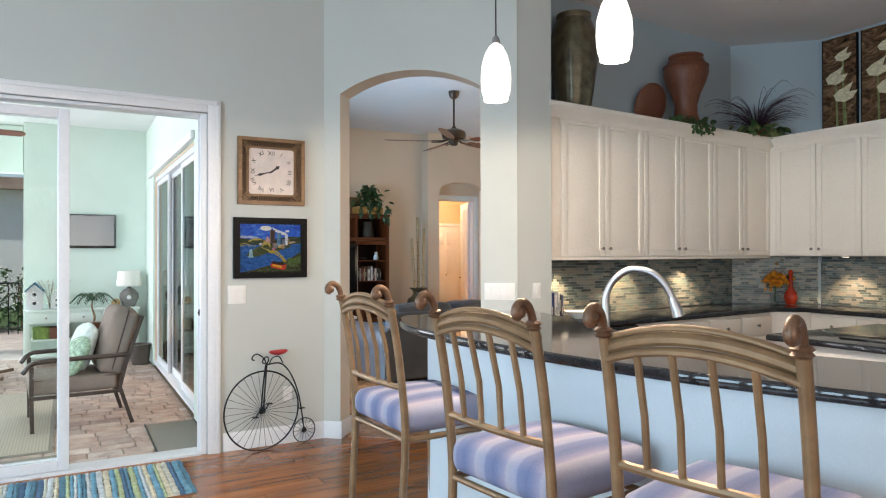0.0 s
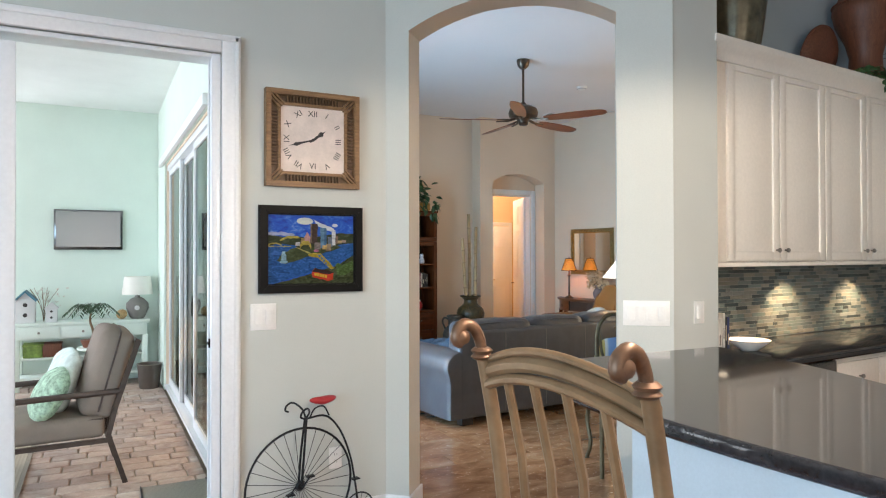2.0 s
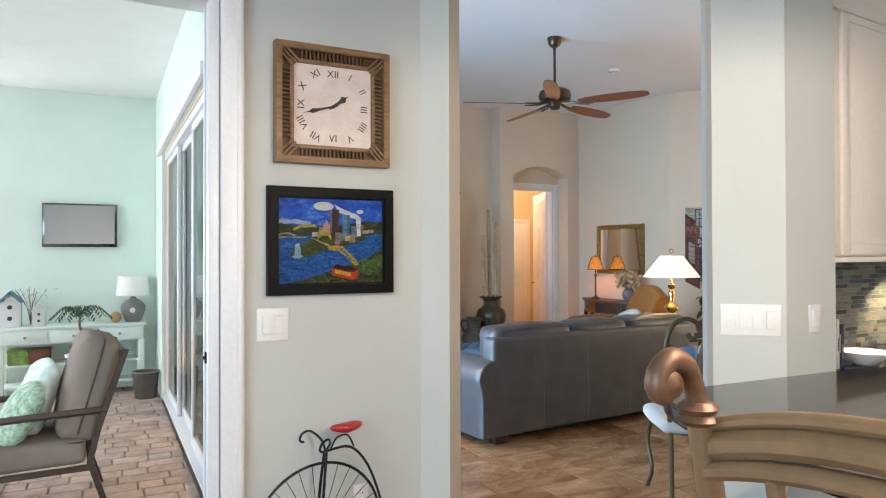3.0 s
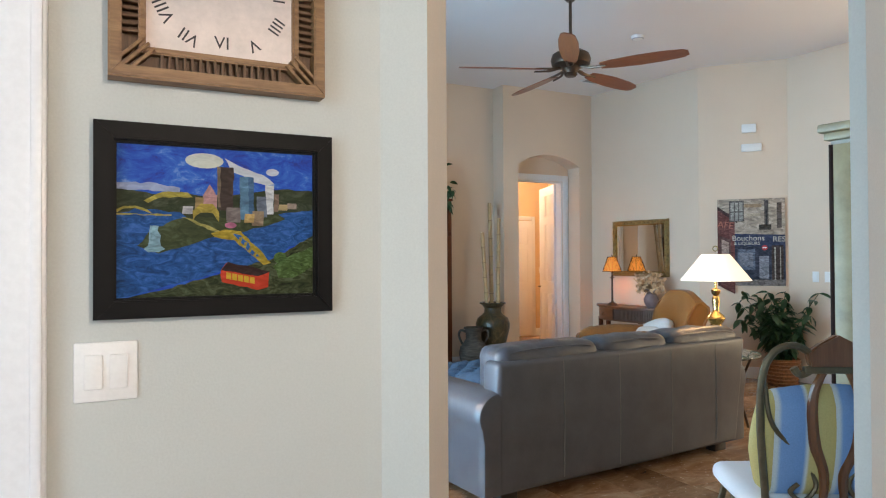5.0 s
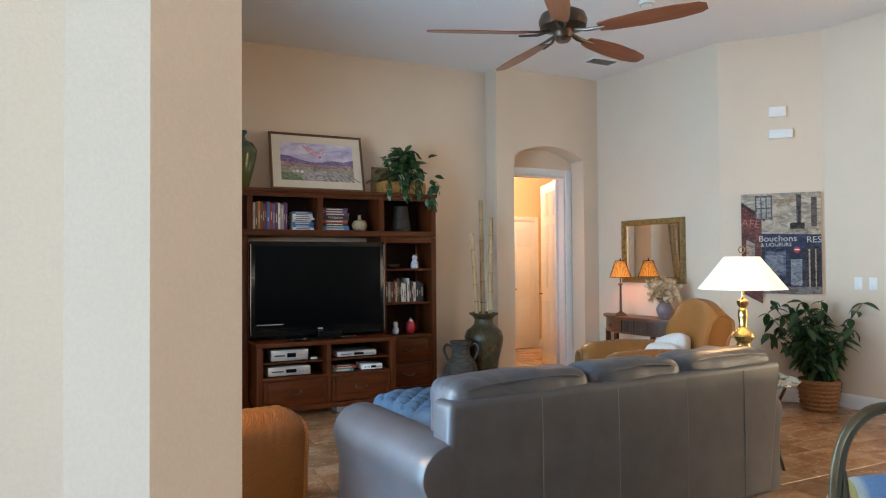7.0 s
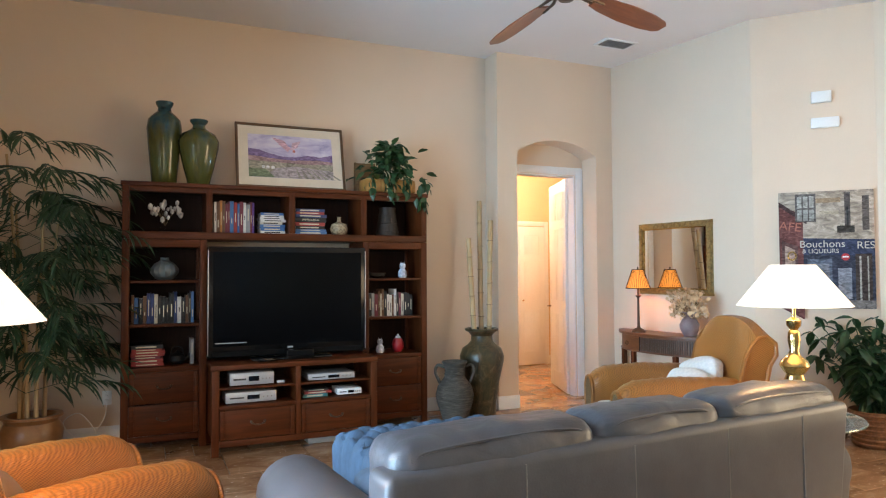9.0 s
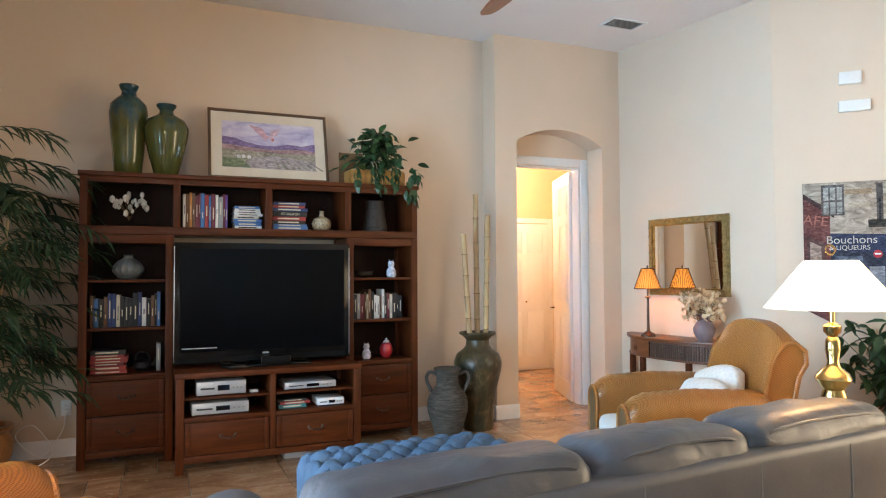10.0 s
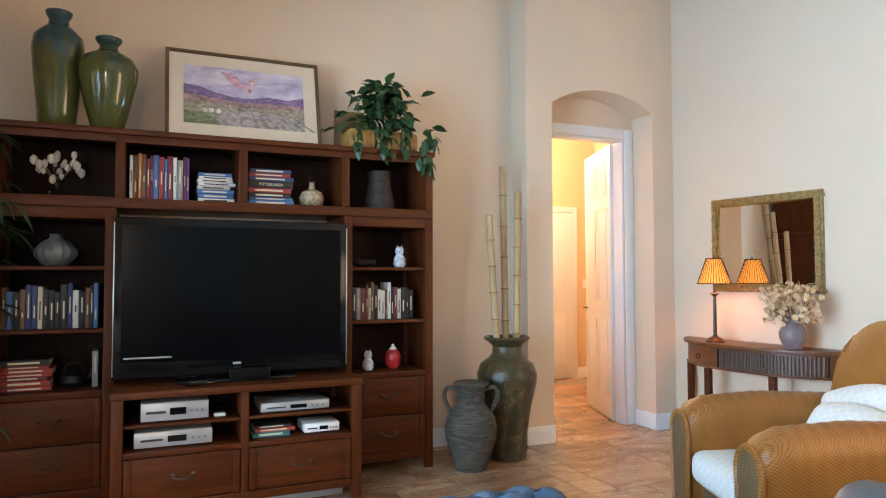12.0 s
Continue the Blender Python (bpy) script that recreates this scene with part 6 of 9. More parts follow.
def sofa(m):
    th = thing("sofa", "grey leather three-seat sofa with loose back cushions", "sofa", m)
    L = 2.30
    bm = cushion_mesh(0.03, 0.0, 0.07, L - 0.06, 0.16, 0.80, 0.03, 0.008, 8, 0.003, 3)
    for v in bm.verts:
        v.co.x -= 0.11 * max(0, v.co.x / L) ** 2 * (0.80 - v.co.z) / 0.73
    part("back_panel", bm, LEATHER, th, "taut leather back")
    for i, x in enumerate((0.50, 0.96, 1.44, 1.90)):
        part("back_seam", tube([(x, 0.001 - 0.007 * math.sin(math.pi * (z - 0.07) / 0.72), z) for z in [0.10 + 0.0675 * k for k in range(11)]], 0.0035, 6), SEAM, th)
    part("base", B(0.10, 0.10, 0.07, L - 0.20, 0.86, 0.30, bevel=0.02), LEATHER, th)
    w = (L - 0.44) / 3
    for i in range(3):
        x = 0.22 + i * w
        part("seat_cushion", cushion_mesh(x + 0.004, 0.22, 0.29, x + w - 0.004, 0.90, 0.46, 0.05, 0.02, 5, 0.006, i), LEATHER, th)
        ex = 0.14 if i == 0 else 0.0
        ey = 0.14 if i == 2 else 0.0
        bc = part("back_cushion", moved(cushion_mesh(x + 0.004 - ex, 0.03, 0.42, x + w - 0.004 + ey, 0.30, 0.868, 0.065, 0.018, 9, 0.013, 10 + i), Matrix()), LEATHERC, th, "creased leather back cushion")
        part("piping", tube(curve3([(x - ex + 0.05, 0.05, 0.80), (x - ex + 0.10, 0.043, 0.846), (x + w / 2, 0.050, 0.856), (x + w + ey - 0.10, 0.043, 0.846), (x + w + ey - 0.05, 0.05, 0.80)], 20), 0.005, 6), LEATHER, bc)
    for s in (0, 1):
        cx = 0.10 if s == 0 else L - 0.23
        out = -1 if s == 0 else 1
        bm = bmesh.new()
        rings = []
        for y, k in ((0.005, 0.80), (0.012, 0.92), (0.035, 0.98), (0.07, 1.0), (0.5, 1.0), (0.90, 1.0), (0.97, 0.97), (1.0, 0.86)):
            ring = [(cx + out * 0.05 + 0.155 * k * math.cos(radians(a)), 0.505 + 0.14 * k * math.sin(radians(a))) for a in range(-30, 211, 15)]
            lo, hi = (0.175, 0.10) if s == 0 else (0.10, 0.175)
            ring += [(cx - lo * k, 0.36), (cx - lo * k, 0.075), (cx + hi * k, 0.075), (cx + hi * k, 0.36)]
            rings.append([bm.verts.new((x, y, z)) for x, z in ring])
        for a, b in zip(rings, rings[1:]):
            for k in range(len(a)):
                j = (k + 1) % len(a)
                bm.faces.new((a[k], a[j], b[j], b[k]))
        bm.faces.new(rings[0][::-1])
        bm.faces.new(rings[-1])
        part("rolled_arm", bm, LEATHER, th, "padded rolled arm")
        for y in (0.06, 0.86):
            part("foot", B(cx - 0.06 + (0.04 if s == 0 else -0.04), y, 0, cx + 0.06 + (0.04 if s == 0 else -0.04), y + 0.08, 0.069, bevel=0.006), DARKLEG, th)


sofa(pose(3.13, 6.36, 0, 0, 0, 5))
BLUEF = mottled("blue_velvet", (0.055, 0.10, 0.16), 0.75, vary=0.25, scale=12, grain=200, relief=0.3, spec=0.3)
tb = thing("throw_blanket", "folded blue throw on the sofa arm", "throw", pose(3.36, 6.72, 0.47, 0, 0, 5))
part("fold", cushion_mesh(-0.06, 0.0, 0, 0.30, 0.40, 0.16, 0.05, 0.02, 5, 0.02, 5), BLUEF, tb)


# tufted ottoman
def ottoman(m):
    th = thing("ottoman", "blue velvet button-tufted ottoman on the tile floor", "ottoman", m)
    W, D, H = 1.06, 0.86, 0.51
    nx, ny = 58, 36
    bm = bmesh.new()
    px, py = 0.145, 0.12
    grid = []
    btn = []
    for j in range(-4, 5):
        for i in range(-5, 6):
            x, y = i * px + (px / 2 if j % 2 else 0), j * py * 0.75
            if abs(x) < W / 2 - 0.05 and abs(y) < D / 2 - 0.05:
                btn.append((x, y))

    def top(x, y):
        d = min(math.hypot(x - a, y - b) for a, b in btn)
        fx = max(0, 1 - abs(2 * x / W) ** 10)
        fy = max(0, 1 - abs(2 * y / D) ** 10)
        u, v = x / px, y / (py * 0.75)
        crease = max(abs(((u + v / 2) % 1) - 0.5), abs(((u - v / 2) % 1) - 0.5))
        return H - 0.050 * math.exp(-(d / 0.030) ** 2) - 0.018 * (1 - min(1, (0.5 - crease) / 0.22)) * 0 - 0.030 * math.exp(-((0.5 - crease) / 0.09) ** 2) * (1 if d > 0.02 else 0.6) - 0.09 * (1 - (fx * fy) ** 0.5)

    for j in range(ny + 1):
        grid.append([bm.verts.new((-W / 2 + W * i / nx, -D / 2 + D * j / ny, top(-W / 2 + W * i / nx, -D / 2 + D * j / ny))) for i in range(nx + 1)])
    for j in range(ny):
        for i in range(nx):
            bm.faces.new((grid[j][i], grid[j][i + 1], grid[j + 1][i + 1], grid[j + 1][i]))
    edge = grid[0] + [r[-1] for r in grid[1:]] + grid[-1][-2::-1] + [r[0] for r in grid[-2:0:-1]]
    low = [bm.verts.new((v.co.x * 0.99, v.co.y * 0.99, 0.07)) for v in edge]
    for k in range(len(edge)):
        j = (k + 1) % len(edge)
        bm.faces.new((edge[k], low[k], low[j], edge[j]))
    bm.faces.new(low)
    part("upholstery", bm, BLUEF, th)
    me = mesh_of("button", lathe([(0.011, 0), (0.012, 0.004), (0.006, 0.009)], 10), BLUEF)
    for x, y in btn:
        b = new("button", me)
        b.parent, b.matrix_basis = th, pose(x, y, top(x, y) - 0.001)
    for sx in (-1, 1):
        for sy in (-1, 1):
            part("foot", lathe([(0.02, 0), (0.03, 0.05), (0.03, 0.07)], 12, (sx * (W / 2 - 0.07), sy * (D / 2 - 0.07), 0)), DARKLEG, th)


ottoman(pose(4.05, 7.92, 0))

# rattan armchairs
RATTAN = material("woven_rattan", (0.30, 0.16, 0.05), 0.5)
nr, lr, br = nodes_of(RATTAN)
vr = coords(RATTAN)
wv = nr.new("ShaderNodeTexWave")
wv.wave_type, wv.bands_direction = "BANDS", "DIAGONAL"
wv.inputs["Scale"].default_value, wv.inputs["Distortion"].default_value = 38.0, 1.6
lr.new(coords(RATTAN, (0.8, 0.8, -1.3)), wv.inputs["Vector"])
wv2 = nr.new("ShaderNodeTexWave")
wv2.wave_type, wv2.bands_direction = "BANDS", "DIAGONAL"
wv2.inputs["Scale"].default_value, wv2.inputs["Distortion"].default_value = 62.0, 1.5
lr.new(vr, wv2.inputs["Vector"])
mm = mix(RATTAN, wv.outputs[0], wv2.outputs[0], 0.5)
c_ = ramp(RATTAN, mm, [(0.12, (0.15, 0.052, 0.009)), (0.42, (0.265, 0.099, 0.017)), (0.85, (0.35, 0.136, 0.025))])
c_ = mix(RATTAN, c_, ramp(RATTAN, noise_node(RATTAN, vr, 5, 4), [(0.3, (0.72, 0.72, 0.72)), (0.7, (1, 1, 1))]), 0.8, "MULTIPLY")
colour(RATTAN, c_)
bump(RATTAN, mm, 0.5, 0.003)
br.inputs["Roughness"].default_value = 0.34
WICKERD = material("dark_wicker", (0.12, 0.07, 0.035), 0.5)
nw, lw, bw = nodes_of(WICKERD)
wz = nw.new("ShaderNodeTexWave")
wz.wave_type, wz.bands_direction = "BANDS", "Z"
wz.inputs["Scale"].default_value, wz.inputs["Distortion"].default_value = 34.0, 0.8
lw.new(coords(WICKERD), wz.inputs["Vector"])
wy = nw.new("ShaderNodeTexWave")
wy.wave_type, wy.bands_direction = "BANDS", "Y"
wy.inputs["Scale"].default_value, wy.inputs["Distortion"].default_value = 26.0, 1.0
lw.new(coords(WICKERD), wy.inputs["Vector"])
mw = mix(WICKERD, wz.outputs[0], wy.outputs[0], 0.3)
colour(WICKERD, ramp(WICKERD, mw, [(0.2, (0.035, 0.018, 0.008)), (0.55, (0.12, 0.066, 0.030)), (0.85, (0.27, 0.17, 0.085))]))
bump(WICKERD, mw, 0.7, 0.004)
CREAM = mottled("cream_plaid_cotton", (0.66, 0.64, 0.58), 0.9, vary=0.08, scale=10, grain=200, relief=0.3, spec=0.2)
cp = coords(CREAM)
ck = nodes_of(CREAM)[0].new("ShaderNodeTexChecker")
ck.inputs["Scale"].default_value = 42
nodes_of(CREAM)[1].new(cp, ck.inputs["Vector"])
colour(CREAM, mix(CREAM, (0.62, 0.605, 0.56), (0.57, 0.56, 0.53), ck.outputs["Fac"]))


def rattan_chair(m, label, pillow=True):
    """Faces +x; the floor point under the middle of the seat is the origin."""
    th = thing("rattan_armchair", label, "armchair", m, "rattan armchairs")
    W, Dp = 0.41, 0.46
    part("seat_box", B(-0.32, -W + 0.10, 0.05, Dp - 0.06, W - 0.10, 0.30, bevel=0.02), WICKERD, th)
    for s in (-1, 1):
        y = s * (W - 0.085)
        bm = bmesh.new()
        rings = []
        spine = ((-0.38, 0.60, 0.9), (-0.25, 0.655, 1.0), (0.1, 0.665, 1.0), (0.36, 0.645, 1.0), (Dp - 0.03, 0.615, 0.97), (Dp, 0.585, 0.90))
        for i in range(61):
            x = -0.38 + (Dp + 0.38) * i / 60
            h, k = (float(np.interp(x, [q[0] for q in spine], [q[j] for q in spine])) for j in (1, 2))
            k += 0.016 * math.cos(math.pi * i / 2)
            ring = [(y + 0.105 * k * math.cos(radians(a)), h - 0.11 + 0.11 * k * math.sin(radians(a))) for a in range(0, 181, 15)]
            ring += [(y - 0.10 * k, h - 0.20), (y - 0.075, 0.02), (y + 0.075, 0.02), (y + 0.10 * k, h - 0.20)]
            rings.append([bm.verts.new((x, yy, zz)) for yy, zz in ring])
        for a, b in zip(rings, rings[1:]):
            for k in range(len(a)):
                j = (k + 1) % len(a)
                bm.faces.new((a[k], a[j], b[j], b[k]))
        bm.faces.new(rings[0][::-1])
        bm.faces.new(rings[-1])
        arm = part("arm", bm, RATTAN, th, "rolled woven arm")
        front = bmesh.new()
        outline = [(y + 0.088 * math.cos(radians(a)), 0.478 + 0.092 * math.sin(radians(a))) for a in range(0, 181, 15)] + [(y - 0.072, 0.03), (y + 0.072, 0.03)]
        near, far = ([front.verts.new((x, yy, zz)) for yy, zz in outline] for x in (Dp - 0.01, Dp + 0.006))
        front.faces.new(far)
        front.faces.new(near[::-1])
        for k in range(len(outline)):
            j = (k + 1) % len(outline)
            front.faces.new((near[k], near[j], far[j], far[k]))
        part("arm_front", front, WICKERD, arm, "dark woven arm front")
        rim = [(Dp + 0.002, y + 0.095 * math.cos(radians(a)), 0.475 + 0.10 * math.sin(radians(a))) for a in range(-10, 191, 12)]
        part("braid", tube([(Dp + 0.002, y + 0.074, 0.03)] + rim + [(Dp + 0.002, y - 0.074, 0.03)], 0.013, 7), RATTAN, arm)
    bm = bmesh.new()
    rings = []
    n = 12
    for i in range(n + 1):
        t = i / n
        yy = (2 * t - 1) * 0.36
        top = 1.0 - 0.10 * abs(2 * t - 1) ** 3
        sec = [(-0.20, 0.30), (-0.26, 0.55), (-0.31, 0.80), (-0.345, top - 0.06), (-0.38, top), (-0.44, top + 0.005), (-0.50, top - 0.05), (-0.505, top - 0.12), (-0.46, top - 0.17), (-0.42, 0.60), (-0.38, 0.10), (-0.32, 0.05)]
        bulge = 0.025 * (1 - (2 * t - 1) ** 2)
        rings.append([bm.verts.new((x - (bulge if k < 4 else 0), yy, z)) for k, (x, z) in enumerate(sec)])
    for a, b in zip(rings, rings[1:]):
        for k in range(len(a)):
            j = (k + 1) % len(a)
            bm.faces.new((a[k], a[j], b[j], b[k]))
    bm.faces.new(rings[0][::-1])
    bm.faces.new(rings[-1])
    bk = part("backrest", bm, RATTAN, th, "rolled woven back")
    for s in (-1, 1):
        part("braid", tube([(x - 0.003, s * 0.362, z) for x, z in ((-0.24, 0.50), (-0.31, 0.78), (-0.345, 0.85), (-0.39, 0.90), (-0.44, 0.905), (-0.495, 0.86), (-0.50, 0.79), (-0.46, 0.73), (-0.43, 0.60))], 0.013, 7), RATTAN, bk)
    part("seat_cushion", cushion_mesh(-0.20, -W + 0.175, 0.29, Dp - 0.005, W - 0.175, 0.43, 0.045, 0.02, 4, 0.003, 2), CREAM, th, "cream seat cushion")
    for sx in (-0.28, Dp - 0.12):
        for sy in (-0.26, 0.26):
            part("foot", B(sx, sy - 0.03, 0, sx + 0.06, sy + 0.03, 0.05, bevel=0.005), DARKLEG, th)
    if pillow:
        ob = thing("throw_pillow", "cream plaid throw pillow on the rattan armchair", "pillow", m @ pose(-0.14, 0.03, 0.455))
        part("cover", moved(cushion_mesh(-0.055, -0.175, 0, 0.055, 0.175, 0.27, 0.03, 0.035, 4, 0.003, 6), pose(0, 0, 0, 14, -20, 10)), CREAM, ob)
        ob = thing("throw_pillow", "small patterned pillow with green trim", "pillow", m @ pose(0.03, 0.14, 0.455))
        part("cover", moved(cushion_mesh(-0.04, -0.15, 0, 0.04, 0.15, 0.24, 0.035, 0.03, 4, 0.003, 8), pose(0, 0, 0, 0, -34, 22)), CREAM, ob)
        part("trim", moved(tube([(0, -0.143, 0.012), (0, 0.143, 0.012), (0, 0.143, 0.232), (0, -0.143, 0.232)], 0.010, 6, closed=True), pose(0, 0, 0, 0, -34, 22)), GREENF, ob, "green woven trim")


GREENF = mottled("pale_green_print", (0.50, 0.58, 0.52), 0.9, vary=0.35, scale=26, grain=120, relief=0.2, spec=0.2)
rattan_chair(pose(5.84, 8.16, 0, 0, 0, 158) @ Matrix.Diagonal((1.05, 1.05, 1.06, 1)), "honey-brown rattan armchair with cream cushions beside the console")
rattan_chair(pose(2.22, 7.55, 0, 0, 0, 27), "honey-brown rattan armchair with a dark throw", False)
dkp = thing("throw_pillow", "dark brown throw pillow on the rattan armchair", "pillow", pose(2.08, 7.45, 0.44, 0, 0, 27))
part("cover", moved(cushion_mesh(-0.07, -0.2, 0, 0.07, 0.2, 0.26, 0.05, 0.04, 4, 0.01, 6), pose(0, 0, 0, 0, -25, 0)), mottled("brown_fleece", (0.10, 0.06, 0.04), 0.95, vary=0.2), dkp)

# lamps
SHADE = material("white_lampshade", (0.90, 0.86, 0.76), 0.8)
sb_ = SHADE.node_tree.nodes["Principled BSDF"]
sb_.inputs["Emission Color"].default_value = (1.0, 0.87, 0.66, 1)
sb_.inputs["Emission Strength"].default_value = 0.72


def shade_mesh(r0, r1, h, z, steps=40, t=0.003):
    bm = bmesh.new()
    prof = [(r0, z), (r1, z + h), (r1 - t, z + h), (r0 - t, z)]
    rings = [[bm.verts.new((r * math.cos(2 * math.pi * i / steps), r * math.sin(2 * math.pi * i / steps), zz)) for i in range(steps)] for r, zz in prof]
    for a, b in zip(rings, rings[1:] + rings[:1]):
        for i in range(steps):
            j = (i + 1) % steps
            bm.faces.new((a[i], a[j], b[j], b[i]))
    return bm


def brass_lamp(m, label, power):
    th = thing("table_lamp", label, "table lamp", m)
    part("base", lathe([(0.095, 0), (0.095, 0.014), (0.075, 0.03), (0.05, 0.05), (0.045, 0.16), (0.05, 0.22), (0.04, 0.25), (0.055, 0.27), (0.072, 0.295), (0.06, 0.32), (0.03, 0.345), (0.022, 0.37), (0.030, 0.42), (0.028, 0.46), (0.018, 0.475), (0.034, 0.495), (0.036, 0.52), (0.014, 0.535)], 28), BRASS, th, "turned brass column")
    part("stem", tube([(0, 0, 0.53), (0, 0, 0.62)], 0.011, 12), BRASS, th)
    part("shade", shade_mesh(0.265, 0.105, 0.205, 0.595 - 0.0), SHADE, th, "white cone shade, lit")
    part("spider", boxes((-0.10, -0.002, 0.788, 0.10, 0.002, 0.792), (-0.002, -0.10, 0.788, 0.002, 0.10, 0.792)), BRASS, th)
    part("harp", tube(curve3([(0, 0, 0.61), (0.05, 0, 0.65), (0.05, 0, 0.72), (0, 0, 0.80)], 14), 0.003), BRASS, th)
    part("finial_ring", tube([(0.02 * math.cos(a), 0, 0.845 + 0.02 * math.sin(a)) for a in [2 * math.pi * i / 20 for i in range(20)]], 0.004, 6, closed=True), BRASS, th, m=pose(0, 0, 0, 0, 0, -25))
    p = m @ Vector((0, 0, 0.68))
    lamp("lamp_bulb", "POINT", tuple(p), power, (1.0, 0.56, 0.22), 0.04)


ET = 0.60
et = thing("end_table", "round glass-topped end table beside the sofa", "end table", pose(5.66, 7.16, 0))
GTOP = material("glass_table_top", (0.80, 0.92, 0.90), 0.02)
GTOP.node_tree.nodes["Principled BSDF"].inputs["Transmission Weight"].default_value = 0.9
part("glass_top", lathe([(0.40, ET - 0.012), (0.405, ET - 0.006), (0.40, ET)], 48), GTOP, et)
part("ring", tube([(0.33 * math.cos(a), 0.33 * math.sin(a), ET - 0.022) for a in [2 * math.pi * i / 36 for i in range(36)]], 0.009, 8, closed=True), BRONZE, et)
for k in range(4):
    a = math.pi / 4 + k * math.pi / 2
    part("leg", tube(curve3([(0.33 * math.cos(a), 0.33 * math.sin(a), ET - 0.02), (0.24 * math.cos(a), 0.24 * math.sin(a), 0.30), (0.30 * math.cos(a), 0.30 * math.sin(a), 0.0)], 12), 0.010, 8), BRONZE, et)
brass_lamp(pose(5.53, 6.96, ET + 0.001), "brass table lamp with a lit white cone shade", 7)
sd = thing("shell_dish", "pale aqua shell-shaped dish on the end table", "dish", pose(5.60, 7.38, ET + 0.001))
AQUA = mottled("aqua_glaze", (0.52, 0.66, 0.62), 0.2, vary=0.1)
part("dish", moved(lathe([(0.06, 0), (0.09, 0.008), (0.135, 0.04), (0.15, 0.055), (0.145, 0.056), (0.10, 0.02), (0.05, 0.008)], 40, ribs=10, depth=0.03), Matrix.Diagonal((1.15, 0.8, 1, 1))), AQUA, sd)
part("shell_foot", lathe([(0.02, 0), (0.026, 0.012), (0.012, 0.03)], 12, (0.17, 0, 0.0)), AQUA, sd)
cu_ = thing("china_cup", "small blue and white china cup on the end table", "cup", pose(5.45, 7.27, ET + 0.001))
part("cup", lathe([(0.03, 0), (0.04, 0.01), (0.045, 0.06), (0.042, 0.06), (0.036, 0.012)], 24), CHINA, cu_)
part("blue_band", lathe([(0.0445, 0.030), (0.0465, 0.034), (0.0465, 0.044), (0.0445, 0.048)], 24), bookm[6], cu_)
# second lamp by the other armchair
lt = thing("side_table", "small dark wooden side table holding a lamp", "side table", pose(2.0, 6.95, 0) @ Matrix.Diagonal((1, 1, 1.066, 1)))
part("tabletop", lathe([(0.24, 0.565), (0.25, 0.575), (0.25, 0.59), (0.24, 0.598)], 32), CHERRY, lt)
part("pedestal", lathe([(0.16, 0), (0.16, 0.02), (0.04, 0.05), (0.03, 0.3), (0.05, 0.54), (0.09, 0.564)], 20), CHERRYZ, lt)
brass_lamp(pose(2.0, 6.95, 0.6385), "brass table lamp with a lit white shade by the armchair", 52)

# console table, stick lamp, vase of dried leaves, mirror
CONS = wood("console_walnut", (0.085, 0.028, 0.011), (0.21, 0.078, 0.031), 0.42, "y", 1.0, coat=0.08)


REEDW = wood("reeded_dark_walnut", (0.05, 0.022, 0.012), (0.12, 0.055, 0.03), 0.4, "z", 1.0, coat=0.1)


def console_table():
    th = thing("console_table", "curved walnut console table with reeded drawers", "console table", pose(7.328, 9.72, 0, 0, 0, 6.4))
    L, Dp = 0.66, 0.36

    def edge(k=1.0, n=24):
        return [(-Dp * k * (1 - (abs(2 * i / n - 1)) ** 2.6) ** 0.9 * 0.75 - Dp * 0.25 * k, -L * k + 2 * L * k * i / n) for i in range(n + 1)]

    part("tabletop", prism([(0, -L)] + edge() + [(0, L)], 0.735, 0.765, bevel=0.006), CONS, th)
    part("apron", prism([(-0.01, -L * 0.95)] + edge(0.94) + [(-0.01, L * 0.95)], 0.575, 0.734), CONS, th)
    e = edge(0.945, 60)
    for i in range(4, 37):
        part("reed", tube([(e[i][0], e[i][1], 0.595), (e[i][0], e[i][1], 0.722)], 0.0085, 6), REEDW, th)
    part("lower_moulding", tube([(x, y, 0.583) for x, y in edge(0.95, 40)], 0.008, 6), CONS, th)
    for t in (3, 37):
        part("drawer_edge", tube([(e[t][0] - 0.002, e[t][1], 0.592), (e[t][0] - 0.002, e[t][1], 0.726)], 0.007, 6), CHERRYD, th)
    part("ring_pull", tube([(e[19][0] - 0.014, e[19][1] + 0.022 * math.cos(a), 0.645 + 0.022 * math.sin(a)) for a in [2 * math.pi * i / 18 for i in range(18)]], 0.004, 6, closed=True), BRONZE, th)
    part("ring_pull", tube([(e[47][0] - 0.008, e[47][1] + 0.018 * math.cos(a), 0.65 + 0.018 * math.sin(a)) for a in [2 * math.pi * i / 18 for i in range(18)]], 0.004, 6, closed=True), BRONZE, th)
    for x, y in ((-0.10, -L * 0.88), (-0.10, L * 0.88), (-0.30, -0.26), (-0.30, 0.26)):
        part("leg", B(x - 0.022, y - 0.022, 0, x + 0.022, y + 0.022, 0.574, bevel=0.004), CHERRYZ, th)


